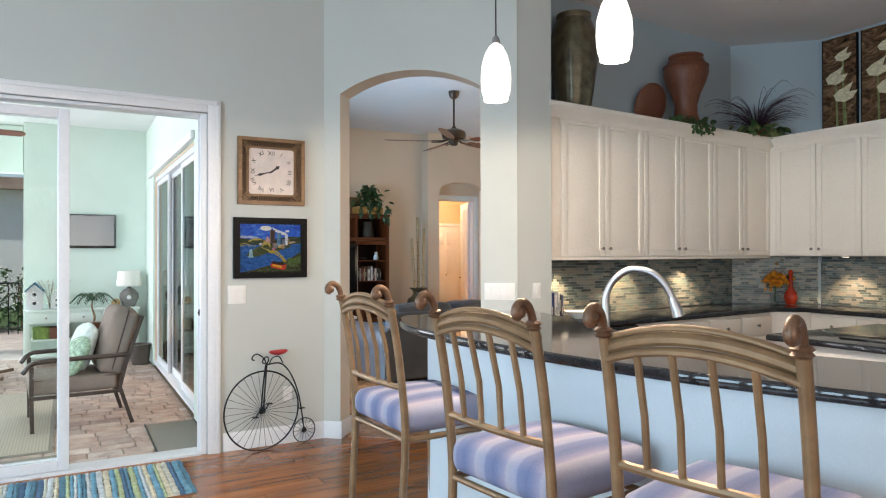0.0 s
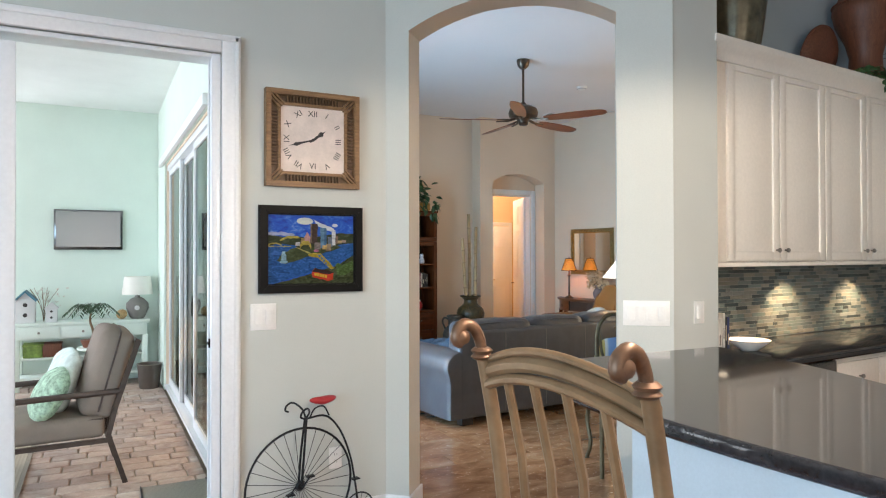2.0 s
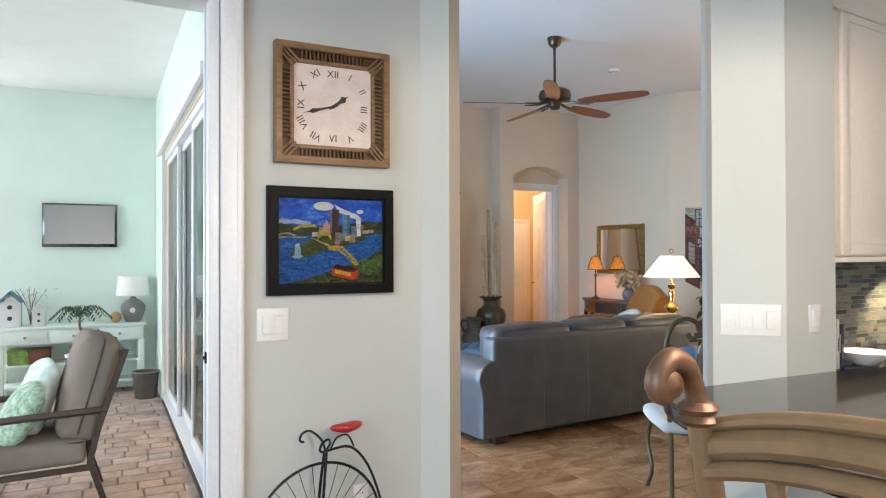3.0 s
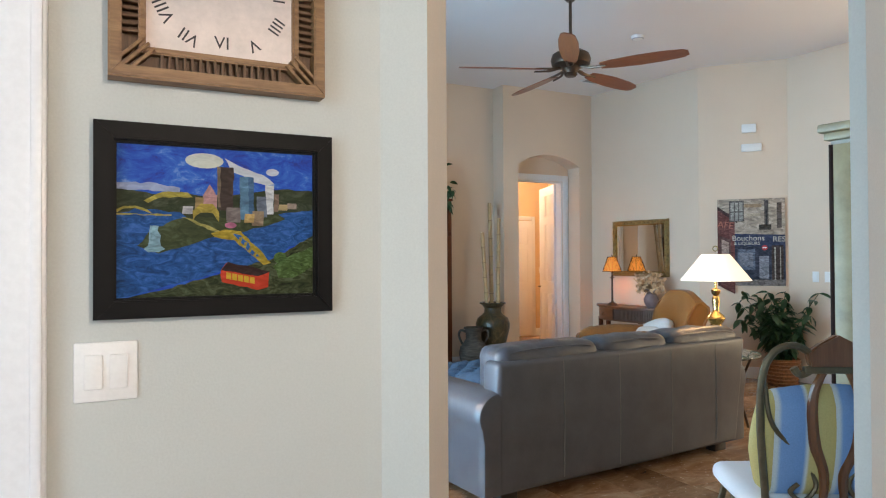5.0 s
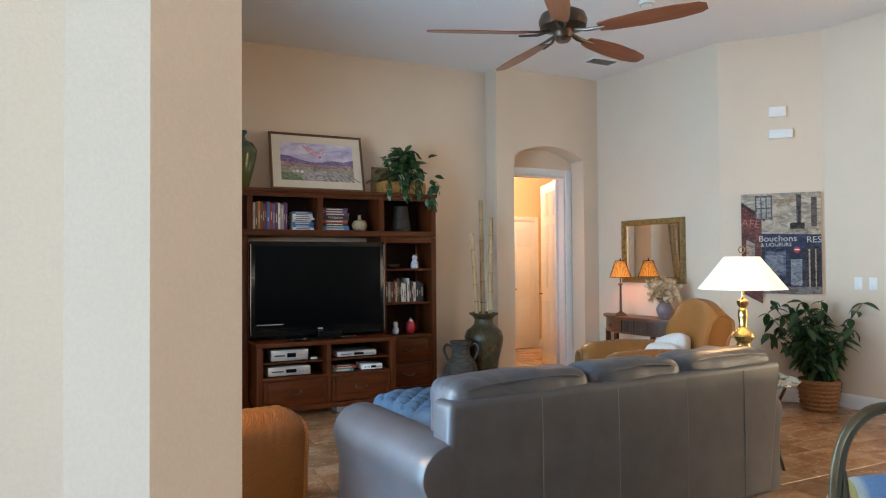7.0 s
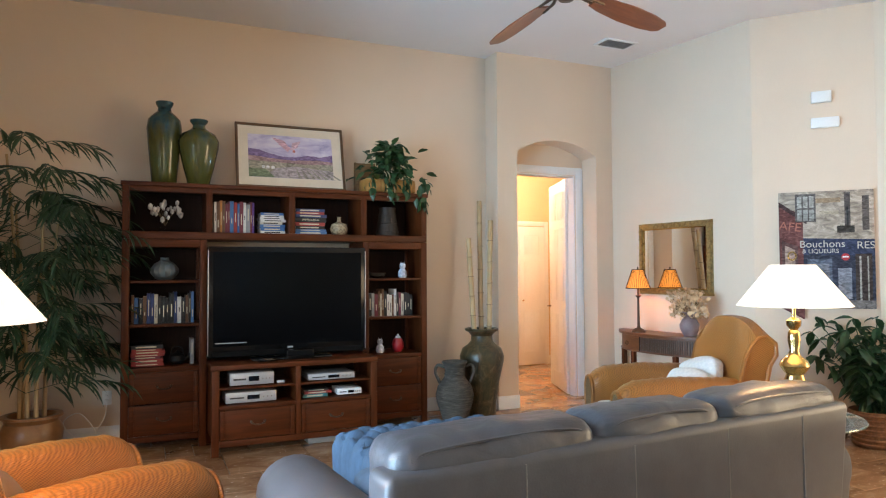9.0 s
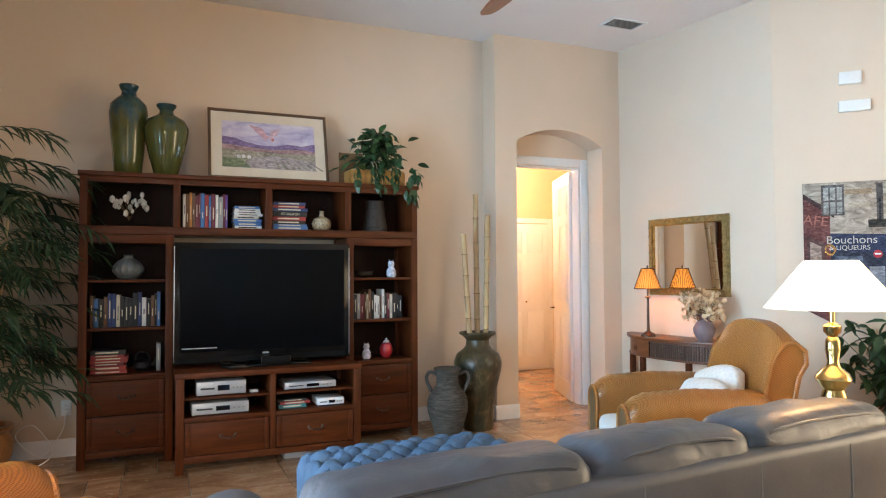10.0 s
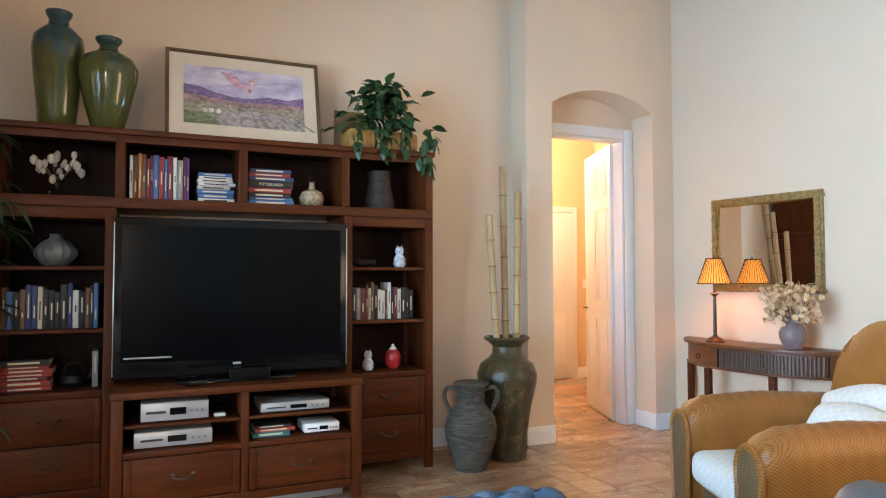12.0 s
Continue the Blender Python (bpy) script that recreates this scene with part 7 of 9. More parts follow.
console_table()
STICK = material("bamboo_shade", (0.62, 0.22, 0.04), 0.7)
st_ = STICK.node_tree.nodes["Principled BSDF"]
st_.inputs["Emission Color"].default_value = (1.0, 0.33, 0.045, 1)
st_.inputs["Emission Strength"].default_value = 0.9
sl = thing("stick_lamp", "dark table lamp with a glowing amber stick shade", "table lamp", pose(7.03, 9.90, 0.766))
part("base", lathe([(0.07, 0), (0.07, 0.012), (0.05, 0.03), (0.02, 0.045), (0.014, 0.06)], 20), BRONZE, sl)
part("stem", lathe([(0.014, 0.05), (0.012, 0.2), (0.011, 0.34), (0.02, 0.35), (0.035, 0.358), (0.02, 0.366), (0.010, 0.37), (0.010, 0.44)], 14), BRONZE, sl)
part("shade", shade_mesh(0.118, 0.055, 0.185, 0.435), STICK, sl, "glowing amber shade")
rib = mesh_of("stick", tube([(0.1195, 0, 0.435), (0.0565, 0, 0.62)], 0.0022, 5), CHERRYD)
for k in range(34):
    o = new("stick", rib)
    o.parent, o.matrix_basis = sl, Matrix.Rotation(2 * math.pi * k / 34, 4, "Z")
for z, r in ((0.435, 0.119), (0.62, 0.056)):
    part("shade_band", tube([(r * math.cos(a), r * math.sin(a), z) for a in [2 * math.pi * i / 32 for i in range(32)]], 0.004, 6, closed=True), CHERRYD, sl)
part("finial", lathe([(0.005, 0.60), (0.008, 0.635), (0.004, 0.65)], 10), BRONZE, sl)
lamp("stick_bulb", "POINT", (7.03, 9.90, 1.29), 4, (1.0, 0.52, 0.2), 0.03)
dv = thing("dried_arrangement", "lavender ceramic vase of dried beige leaves", "dried flowers", pose(7.13, 9.32, 0.766))
part("vase", lathe([(0.045, 0), (0.055, 0.008), (0.085, 0.07), (0.09, 0.11), (0.065, 0.16), (0.042, 0.18), (0.045, 0.20), (0.068, 0.225), (0.06, 0.226), (0.035, 0.19)], 30), mottled("lavender_glaze", (0.23, 0.175, 0.185), 0.35, vary=0.25, scale=10), dv)
DRY = leafy("dried_lunaria", (0.66, 0.46, 0.27), 0.2, 0.7)
rng = random.Random(15)
bmf, bms = bmesh.new(), bmesh.new()
for i in range(330):
    a, r_, z = rng.uniform(0, 6.3), 0.20 * math.sqrt(rng.random()), rng.uniform(0.22, 0.46)
    p = Vector((0.75 * r_ * math.cos(a) - 0.02, 1.05 * r_ * math.sin(a), z - 0.25 * r_))
    m_ = Matrix.Translation(p) @ Euler((rng.uniform(0, 3), rng.uniform(0, 3), rng.uniform(0, 6))).to_matrix().to_4x4()
    bmesh.ops.create_circle(bmf, cap_ends=True, segments=7, radius=rng.uniform(0.011, 0.022), matrix=m_)
    if i % 8 == 0:
        tube([(0, 0, 0.15), tuple(p)], 0.0018, 4, bms)
mesh_leaves("dried_foliage", bmf, DRY, dv)
mesh_leaves("stalks", bms, STEM, dv)

GOLD = mottled("antique_gilt", (0.34, 0.24, 0.10), 0.35, 0.75, vary=0.5, scale=30, grain=70, relief=0.8, dist=0.006)
MIRROR = material("mirror_glass", (0.85, 0.86, 0.85), 0.015, 1.0)


def gilt_mirror():
    th = thing("gilt_mirror", "wall mirror in an ornate antique gilt frame", "mirror", along(M0, C45, 1.225, 0.002, 1.4935))
    W, H, bar = 0.87, 0.715, 0.058
    for bm in frame_bars(W, H, bar, 0.035, 0.012):
        part("frame_bar", bm, GOLD, th)
    for bm in frame_bars(W - 2 * bar + 0.01, H - 2 * bar + 0.01, 0.014, 0.024, 0.004):
        part("inner_bead", bm, BRASS, th)
    part("glass", B(-W / 2 + bar - 0.004, -0.014, -H / 2 + bar - 0.004, W / 2 - bar + 0.004, -0.006, H / 2 - bar + 0.004), MIRROR, th, "clear mirror glass")
    leafm = mesh_of("carved_leaf", moved(leaf(bmesh.new(), Matrix(), 0.040, 0.022, 0.1, 0.25), pose(0, -0.036, 0, -90, 0, 0)), GOLD)
    for k in range(2):
        for i in range(22):
            for z in (-H / 2 + bar / 2, H / 2 - bar / 2):
                o = new("carved_leaf", leafm)
                o.parent, o.matrix_basis = th, pose(-W / 2 + 0.03 + i * 0.04, 0, z) @ Matrix.Rotation(radians(35 if (i + k) % 2 else -35), 4, "Y")
        for i in range(16):
            for x in (-W / 2 + bar / 2, W / 2 - bar / 2):
                o = new("carved_leaf", leafm)
                o.parent, o.matrix_basis = th, pose(x, 0, -H / 2 + 0.05 + i * 0.04) @ Matrix.Rotation(radians(-90 + (35 if (i + k) % 2 else -35)), 4, "Y")
        break


gilt_mirror()


def paris():
    W, H = 0.70, 0.985
    th = thing("street_painting", "canvas print of an old Paris street corner", "painting", along(C45, C46, 0.549, 0.001, 1.545))
    m0 = paint("old_stucco", (0.36, 0.30, 0.24), 0.35, 9)
    part("canvas", B(-W / 2, -0.035, -H / 2, W / 2, 0, H / 2, bevel=0.002), m0, th)

    def P(x0, z0, x1, z1, col, layer, nm, sk=0.0, vary=0.35):
        key = "street_%d_%d_%d" % tuple(int(255 * k) for k in col)
        m = bpy.data.materials.get(key) or paint(key, col, vary, 16)
        X = lambda x: -W / 2 + x * W
        Z = lambda z: H / 2 - z * H
        part(nm, patch([(X(x0), Z(z1)), (X(x1), Z(z1 + sk)), (X(x1), Z(z0 + sk)), (X(x0), Z(z0))], 0.0006, -0.0352 - 0.0005 * layer - 0.00002 * len(th.children)), m, th)

    P(0, .10, .26, 1, (.13, .05, .045), 1, "cafe_front", .10)
    P(0, .08, .30, .12, (.06, .035, .035), 2, "cornice", .16)
    P(.03, .42, .20, .80, (.10, .055, .05), 2, "cafe_window", .05)
    P(.06, .46, .17, .72, (.30, .22, .18), 3, "window_light", .04)
    P(.18, .02, .40, .26, (.10, .09, .085), 2, "upper_window")
    for i in range(3):
        P(.20 + i * .065, .04, .25 + i * .065, .14, (.32, .31, .28), 3, "window_pane")
        P(.20 + i * .065, .155, .25 + i * .065, .25, (.26, .26, .24), 3, "window_pane")
    P(.40, .06, .66, .10, (.28, .20, .13), 2, "faded_lettering")
    P(.44, .17, .64, .20, (.42, .35, .26), 2, "faded_lettering")
    P(.70, .02, .76, .30, (.09, .075, .07), 2, "shuttered_window")
    P(.88, .05, .95, .34, (.10, .08, .07), 2, "shuttered_window")
    P(.26, .40, 1, .54, (.035, .045, .085), 2, "shop_sign", .02)
    P(.26, .54, 1, .93, (.035, .04, .06), 1, "shop_front")
    P(.30, .58, .56, .82, (.10, .12, .16), 2, "shop_window")
    P(.33, .62, .53, .78, (.16, .17, .20), 3, "shop_window")
    P(.80, .54, .97, .93, (.05, .035, .03), 2, "doorway")
    P(.84, .56, .86, .93, (.30, .28, .24), 3, "door_post")
    P(.92, .56, .935, .93, (.28, .26, .22), 3, "door_post")
    P(.62, .66, .76, .92, (.20, .21, .24), 3, "menu_board")
    P(.26, .93, 1, 1, (.17, .15, .14), 2, "pavement")
    P(.62, .30, .80, .36, (.04, .035, .03), 3, "balcony_rail")
    P(.72, .14, .74, .30, (.03, .03, .03), 3, "street_lamp")
    part("no_entry_sign", moved(lathe([(0.030, 0), (0.030, 0.0012)], 20), pose(-W / 2 + .70 * W, -0.0365, H / 2 - .565 * H, 90)), RED, th)
    part("sign_bar", B(-W / 2 + .67 * W, -0.0385, H / 2 - .57 * H, -W / 2 + .73 * W, -0.0378, H / 2 - .558 * H), PLASTIC, th)
    LET = paint("sign_letters", (0.50, 0.47, 0.40), 0.15, 30)
    LETR = paint("cafe_letters", (0.36, 0.14, 0.10), 0.15, 30)
    text("lettering", "Bouchons", 0.085, LET, th, pose(-W / 2 + .46 * W, -0.0368, H / 2 - .455 * H) @ FACE_S)
    text("lettering", "& LIQUEURS", 0.050, LET, th, pose(-W / 2 + .44 * W, -0.0368, H / 2 - .515 * H) @ FACE_S)
    text("lettering", "RES", 0.085, LET, th, pose(-W / 2 + .91 * W, -0.0368, H / 2 - .47 * H) @ FACE_S)
    text("lettering", "AFE", 0.105, LETR, th, pose(-W / 2 + .12 * W, -0.0368, H / 2 - .30 * H, 0, 8, 0) @ FACE_S)


paris()
for s, z, w, h in ((0.54, 2.84, 0.15, 0.095), (0.565, 2.62, 0.21, 0.085)):
    th = thing("wall_box", "small white alarm box high on the wall", "alarm box", along(C45, C46, s, 0.001, z))
    part("case", B(-w / 2, -0.045, -h / 2, w / 2, 0, h / 2, bevel=0.006), PLASTIC, th)
    part("grille", B(-w * 0.3, -0.047, -h * 0.25, w * 0.3, -0.044, h * 0.25, bevel=0.001), PLASTIC, th)

# ceiling fan
FANW = wood("fan_blade_cherry", (0.14, 0.035, 0.014), (0.27, 0.085, 0.035), 0.35, "x", 1.0, coat=0.2)


def ceiling_fan(m, top, turn, label, R=0.93):
    th = thing("ceiling_fan", label, "ceiling fan", m)
    part("canopy", lathe([(0.03, top - 0.10), (0.06, top - 0.07), (0.072, top - 0.02), (0.072, top)], 24), BRONZE, th)
    part("down_rod", tube([(0, 0, 0.12), (0, 0, top - 0.08)], 0.013, 12), BRONZE, th)
    part("motor", lathe([(0.03, -0.075), (0.05, -0.07), (0.065, -0.045), (0.075, -0.03), (0.10, -0.02), (0.155, 0.0), (0.165, 0.04), (0.15, 0.085), (0.10, 0.115), (0.04, 0.13), (0.02, 0.16)], 32), BRONZE, th, "dark bronze motor")
    part("switch_cap", lathe([(0.005, -0.10), (0.04, -0.097), (0.055, -0.08), (0.05, -0.068)], 24), BRONZE, th)
    for k in range(5):
        a = turn + 72 * k
        rot = Matrix.Rotation(radians(a), 4, "Z")
        bl = bmesh.new()
        pts = [(0.25, 0.045), (0.34, 0.062), (0.55, 0.078), (0.75, 0.074), (R - 0.04, 0.055), (R, 0.03), (R, -0.03), (R - 0.04, -0.055), (0.75, -0.074), (0.55, -0.078), (0.34, -0.062), (0.25, -0.045)]
        f = bl.faces.new([bl.verts.new((x, y, 0)) for x, y in pts])
        g = bmesh.ops.extrude_face_region(bl, geom=[f])
        bmesh.ops.translate(bl, verts=[v for v in g["geom"] if isinstance(v, bmesh.types.BMVert)], vec=(0, 0, 0.008))
        moved(bl, Matrix.Rotation(radians(-13), 4, "X"))
        b = part("blade", bl, FANW, th, "reddish wood blade", m=rot @ pose(0, 0, -0.045))
        part("bracket", joined([("a", tube([(0.09, 0, 0.02), (0.17, 0.02, 0.004), (0.30, 0.028, 0.002)], [0.012, 0.010, 0.007], 8)), ("b", tube([(0.09, 0, 0.02), (0.17, -0.02, -0.004), (0.30, -0.028, -0.010)], [0.012, 0.010, 0.007], 8))]), BRONZE, b)


ceiling_fan(pose(4.66, 7.65, 2.972), ZC - 2.972, 15.0, "bronze ceiling fan with five reddish wooden blades")

# vent and smoke detector
vt = thing("ceiling_vent", "white louvred air vent in the ceiling", "vent", pose(6.74, 9.83, ZC, 0, 0, 0))
part("vent_frame", joined([("a", B(-0.19, -0.11, -0.012, -0.16, 0.11, 0, bevel=0.003)), ("b", B(0.16, -0.11, -0.012, 0.19, 0.11, 0, bevel=0.003)), ("c", B(-0.16, -0.11, -0.012, 0.16, -0.085, 0, bevel=0.003)), ("d", B(-0.16, 0.085, -0.012, 0.16, 0.11, 0, bevel=0.003))]), TRIM, vt)
part("backing", B(-0.158, -0.083, -0.003, 0.158, 0.083, -0.001), INK, vt)
for k in range(8):
    part("slat", moved(B(-0.158, -0.009, -0.001, 0.158, 0.009, 0.001), pose(0, -0.072 + k * 0.0205, -0.008, 35)), SILVER, vt)
sk_ = thing("smoke_detector", "round white smoke detector on the ceiling", "smoke detector", pose(6.0, 8.30, ZC))
part("dome", lathe([(0.03, -0.04), (0.055, -0.032), (0.065, -0.012), (0.068, 0)], 28), PLASTIC, sk_)
part("vent_ring", lathe([(0.052, -0.034), (0.058, -0.030), (0.060, -0.026)], 28), SILVER, sk_)

plate("wall_outlet", "white double wall outlet low beside the palm", pose(2.27, 10.749, 0.36), 1, False)
cb = thing("power_cable", "loose white power cable on the floor beside the bookcase", "cable", pose(0, 0, 0))
part("plug", B(2.255, 10.715, 0.325, 2.285, 10.739, 0.352, bevel=0.004), PLASTIC, cb)
part("cord", tube(curve3([(2.27, 10.72, 0.33), (2.25, 10.66, 0.20), (2.12, 10.60, 0.05), (1.98, 10.52, 0.22), (2.10, 10.46, 0.30), (2.22, 10.42, 0.10), (2.05, 10.36, 0.006), (1.95, 10.45, 0.006)], 48), 0.004, 6), PLASTIC, cb)

# jugs and bamboo
STONE = mottled("dark_olive_stone_glaze", (0.075, 0.065, 0.035), 0.33, vary=0.55, scale=9, grain=45, relief=0.5, dist=0.006)
sk1 = noise_node(STONE, coords(STONE, (7, 7, 4.5)), 1.9, 7, 0.75, 1.1)
colour(STONE, ramp(STONE, sk1, [(0.30, (0.012, 0.010, 0.006)), (0.45, (0.040, 0.034, 0.015)), (0.57, (0.085, 0.055, 0.022)), (0.70, (0.17, 0.145, 0.095))]))
GREYC = mottled("weathered_grey_clay", (0.15, 0.13, 0.105), 0.8, vary=0.65, scale=14, grain=60, relief=0.9, dist=0.008)
sk2 = noise_node(GREYC, coords(GREYC, (4, 4, 26)), 2.0, 7, 0.75, 0.8)
colour(GREYC, ramp(GREYC, sk2, [(0.30, (0.018, 0.014, 0.010)), (0.48, (0.060, 0.050, 0.038)), (0.62, (0.115, 0.098, 0.078)), (0.78, (0.20, 0.18, 0.15))]))
bump(GREYC, sk2, 0.9, 0.012)
bv = thing("floor_vase", "tall dark olive glazed floor vase holding bamboo", "floor vase", pose(5.47, 10.27, 0))
part("body", lathe([(0.125, 0), (0.13, 0.02), (0.135, 0.15), (0.165, 0.35), (0.205, 0.52), (0.21, 0.58), (0.185, 0.65), (0.13, 0.69), (0.105, 0.72), (0.10, 0.77), (0.125, 0.80), (0.155, 0.82), (0.155, 0.835), (0.125, 0.836), (0.085, 0.77)], 36), STONE, bv)
part("rim", tube([(0.15 * math.cos(a), 0.15 * math.sin(a), 0.828) for a in [2 * math.pi * i / 36 for i in range(36)]], 0.012, 8, closed=True), STONE, bv)
BAMB = wood("dry_bamboo", (0.36, 0.22, 0.10), (0.62, 0.43, 0.22), 0.5, "z", 1.0)
for (x, y, z), (bx, by) in (((5.57, 10.50, 2.08), (5.49, 10.30)), ((5.63, 10.38, 1.88), (5.53, 10.26)), ((5.38, 10.36, 1.70), (5.44, 10.27))):
    th = thing("bamboo_pole", "dry bamboo pole standing in the floor vase", "bamboo pole", Matrix(), "bamboo poles in the vase")
    n = 9
    P0_, P1_ = Vector((bx, by, 0.03)), Vector((x, y, z))
    pts, rad = [], []
    for i in range(n):
        for f, r in ((0.0, 0.029), (0.03, 0.0245), (0.5, 0.024), (0.97, 0.0245)):
            pts.append(P0_ + (P1_ - P0_) * ((i + f) / n))
            rad.append(r)
    part("cane", tube(pts, rad, 10), BAMB, th)
    for i in range(1, n):
        c = P0_ + (P1_ - P0_) * (i / n)
        part("node_ring", tube([c + Vector((0.0275 * math.cos(a), 0.0275 * math.sin(a), 0)) for a in [2 * math.pi * k / 12 for k in range(12)]], 0.0025, 5, closed=True), CLOCKD, th)
jg = thing("clay_jug", "weathered grey clay jug with two handles", "jug", pose(5.12, 10.13, 0))
part("body", lathe([(0.10, 0), (0.105, 0.015), (0.125, 0.08), (0.165, 0.20), (0.172, 0.27), (0.155, 0.34), (0.11, 0.40), (0.09, 0.43), (0.088, 0.50), (0.10, 0.535), (0.118, 0.555), (0.112, 0.566), (0.085, 0.55)], 40), GREYC, jg)
for z in (0.20, 0.225, 0.25, 0.275, 0.30, 0.325, 0.45, 0.48):
    r = 0.172 - abs(z - 0.26) * 0.35 if z < 0.4 else 0.09
    part("ridge", tube([(r * math.cos(a), r * math.sin(a), z) for a in [2 * math.pi * i / 36 for i in range(36)]], 0.006, 6, closed=True), GREYC, jg)
for s in (-1, 1):
    part("handle", tube(curve3([(s * 0.085, 0, 0.51), (s * 0.15, 0, 0.53), (s * 0.175, 0, 0.47), (s * 0.135, 0, 0.37)], 14), 0.014, 8), GREYC, jg, m=Matrix.Rotation(radians(-20), 4, "Z"))


# potted palm and ficus
def palm():
    th = thing("potted_palm", "tall green palm in a brown ceramic pot", "palm", pose(1.80, 10.32, 0))
    POT = mottled("brown_glazed_pot", (0.26, 0.12, 0.045), 0.3, vary=0.3, scale=8)
    part("pot", lathe([(0.13, 0), (0.15, 0.02), (0.20, 0.15), (0.205, 0.24), (0.175, 0.30), (0.19, 0.33), (0.205, 0.335), (0.20, 0.35), (0.16, 0.35), (0.15, 0.30)], 32), POT, th)
    part("soil", lathe([(0.15, 0.27), (0.15, 0.30)], 20), BACKING, th)
    rng = random.Random(44)
    canes = [(-0.08, 0.02, 2.25), (0.03, -0.05, 2.0), (0.07, 0.05, 1.75), (-0.02, -0.08, 1.45), (-0.06, 0.06, 1.9)]
    bm = bmesh.new()
    for i, (x, y, h) in enumerate(canes):
        top = Vector((x * 2.2 + rng.uniform(-0.05, 0.05), y * 2.0 - 0.04, h))
        part("cane", tube(curve3([(x, y, 0.28), (x * 1.2, y * 1.3, h * 0.5), tuple(top)], 14), [0.017 - 0.0006 * k for k in range(15)], 8), BAMB, th)
        for lev in range(8):
            z = h * (0.36 + 0.64 * lev / 7)
            a0 = rng.uniform(0, 6.3)
            for k in range(2 if lev < 7 else 4):
                a = a0 + k * (math.pi if lev < 7 else 1.6) + rng.uniform(-0.3, 0.3)
                if math.sin(a) > 0.75:
                    a = -a
                L = rng.uniform(0.45, 0.62)
                up = rng.uniform(0.1, 0.5)
                base = Vector((x * 1.4, y * 1.4, z))
                mid = curve3([base, base + Vector((0.4 * L * math.cos(a), 0.4 * L * math.sin(a), up * 0.3)), base + Vector((0.8 * L * math.cos(a), 0.8 * L * math.sin(a), up * 0.28)), base + Vector((1.1 * L * math.cos(a), 1.1 * L * math.sin(a), up * 0.2 - 0.02))], 13)
                tube(mid, 0.003, 4, bm)
                for j in range(3, 14):
                    d = (mid[j] - mid[j - 1]).normalized()
                    for s in (-1, 1):
                        ang = math.atan2(d.y, d.x) + s * rng.uniform(0.45, 0.85)
                        ml = Matrix.Translation(mid[j]) @ Matrix.Rotation(ang, 4, "Z") @ Matrix.Rotation(0.25 + rng.uniform(-0.35, 0.45), 4, "Y")
                        leaf(bm, ml, rng.uniform(0.14, 0.24), 0.024, 0.3, 0.35)
    for v in bm.verts:
        if v.co.x < -0.40:
            v.co.x = -0.40 + 0.05 * (v.co.x + 0.40)
        if v.co.y > 0.42:
            v.co.y = 0.42 - 0.02 * (v.co.y - 0.42)
    mesh_leaves("fronds", bm, PALMG, th, "feathery palm fronds")


palm()


def ficus():
    th = thing("potted_plant", "bushy dark green plant in a woven basket", "plant", pose(7.75, 8.03, 0))
    BK = mottled("woven_basket", (0.24, 0.11, 0.045), 0.7, vary=0.35, scale=40, grain=80, relief=0.7)
    part("basket", lathe([(0.13, 0), (0.145, 0.02), (0.165, 0.15), (0.18, 0.28), (0.172, 0.285), (0.15, 0.24)], 32), BK, th)
    for k in range(7):
        z = 0.03 + 0.038 * k
        r = 0.146 + 0.135 * z
        part("weave_band", tube([(r * math.cos(a), r * math.sin(a), z) for a in [2 * math.pi * i / 32 for i in range(32)]], 0.010, 6, closed=True), BK, th)
    part("soil", lathe([(0.15, 0.21), (0.15, 0.24)], 20), BACKING, th)
    rng = random.Random(9)
    bm = bmesh.new()
    for i in range(22):
        a, lean, h = rng.uniform(0, 6.3), rng.uniform(0.05, 0.42), rng.uniform(0.40, 0.86)
        st = curve3([(0.03 * math.cos(a), 0.03 * math.sin(a), 0.2), (0.4 * lean * math.cos(a), 0.4 * lean * math.sin(a), 0.2 + 0.5 * h), (lean * math.cos(a), lean * math.sin(a), 0.15 + h)], 10)
        part("stem", tube(st, [0.006 - 0.0003 * k for k in range(11)], 5), LEAFD, th)
        for j in range(3, 11):
            for k in range(3):
                ml = Matrix.Translation(st[j]) @ Matrix.Rotation(rng.uniform(0, 6.3), 4, "Z") @ Matrix.Rotation(rng.uniform(-0.3, 0.9), 4, "Y") @ Matrix.Rotation(rng.uniform(-0.6, 0.6), 4, "X")
                leaf(bm, ml, rng.uniform(0.10, 0.17), rng.uniform(0.045, 0.065), 0.35, 0.2)
    mesh_leaves("leaves", bm, LEAFD, th, "glossy dark green leaves")


ficus()


# dining chair by the arch
CHW = wood("carved_walnut", (0.09, 0.030, 0.010), (0.22, 0.085, 0.03), 0.3, "z", 1.0, coat=0.3)
SCROLLM = mottled("olive_bronze_iron", (0.14, 0.105, 0.06), 0.4, 0.6, vary=0.3, scale=10)
STRP = striped("yellow_blue_stripe", [(0.0, (0.50, 0.38, 0.14)), (0.42, (0.52, 0.42, 0.17)), (0.46, (0.55, 0.58, 0.56)), (0.52, (0.16, 0.28, 0.50)), (0.88, (0.20, 0.33, 0.56)), (0.95, (0.55, 0.58, 0.56))], 5.5, 1)
WHITEC = mottled("white_upholstery", (0.66, 0.66, 0.66), 0.9, vary=0.05, grain=200, relief=0.3, spec=0.2)


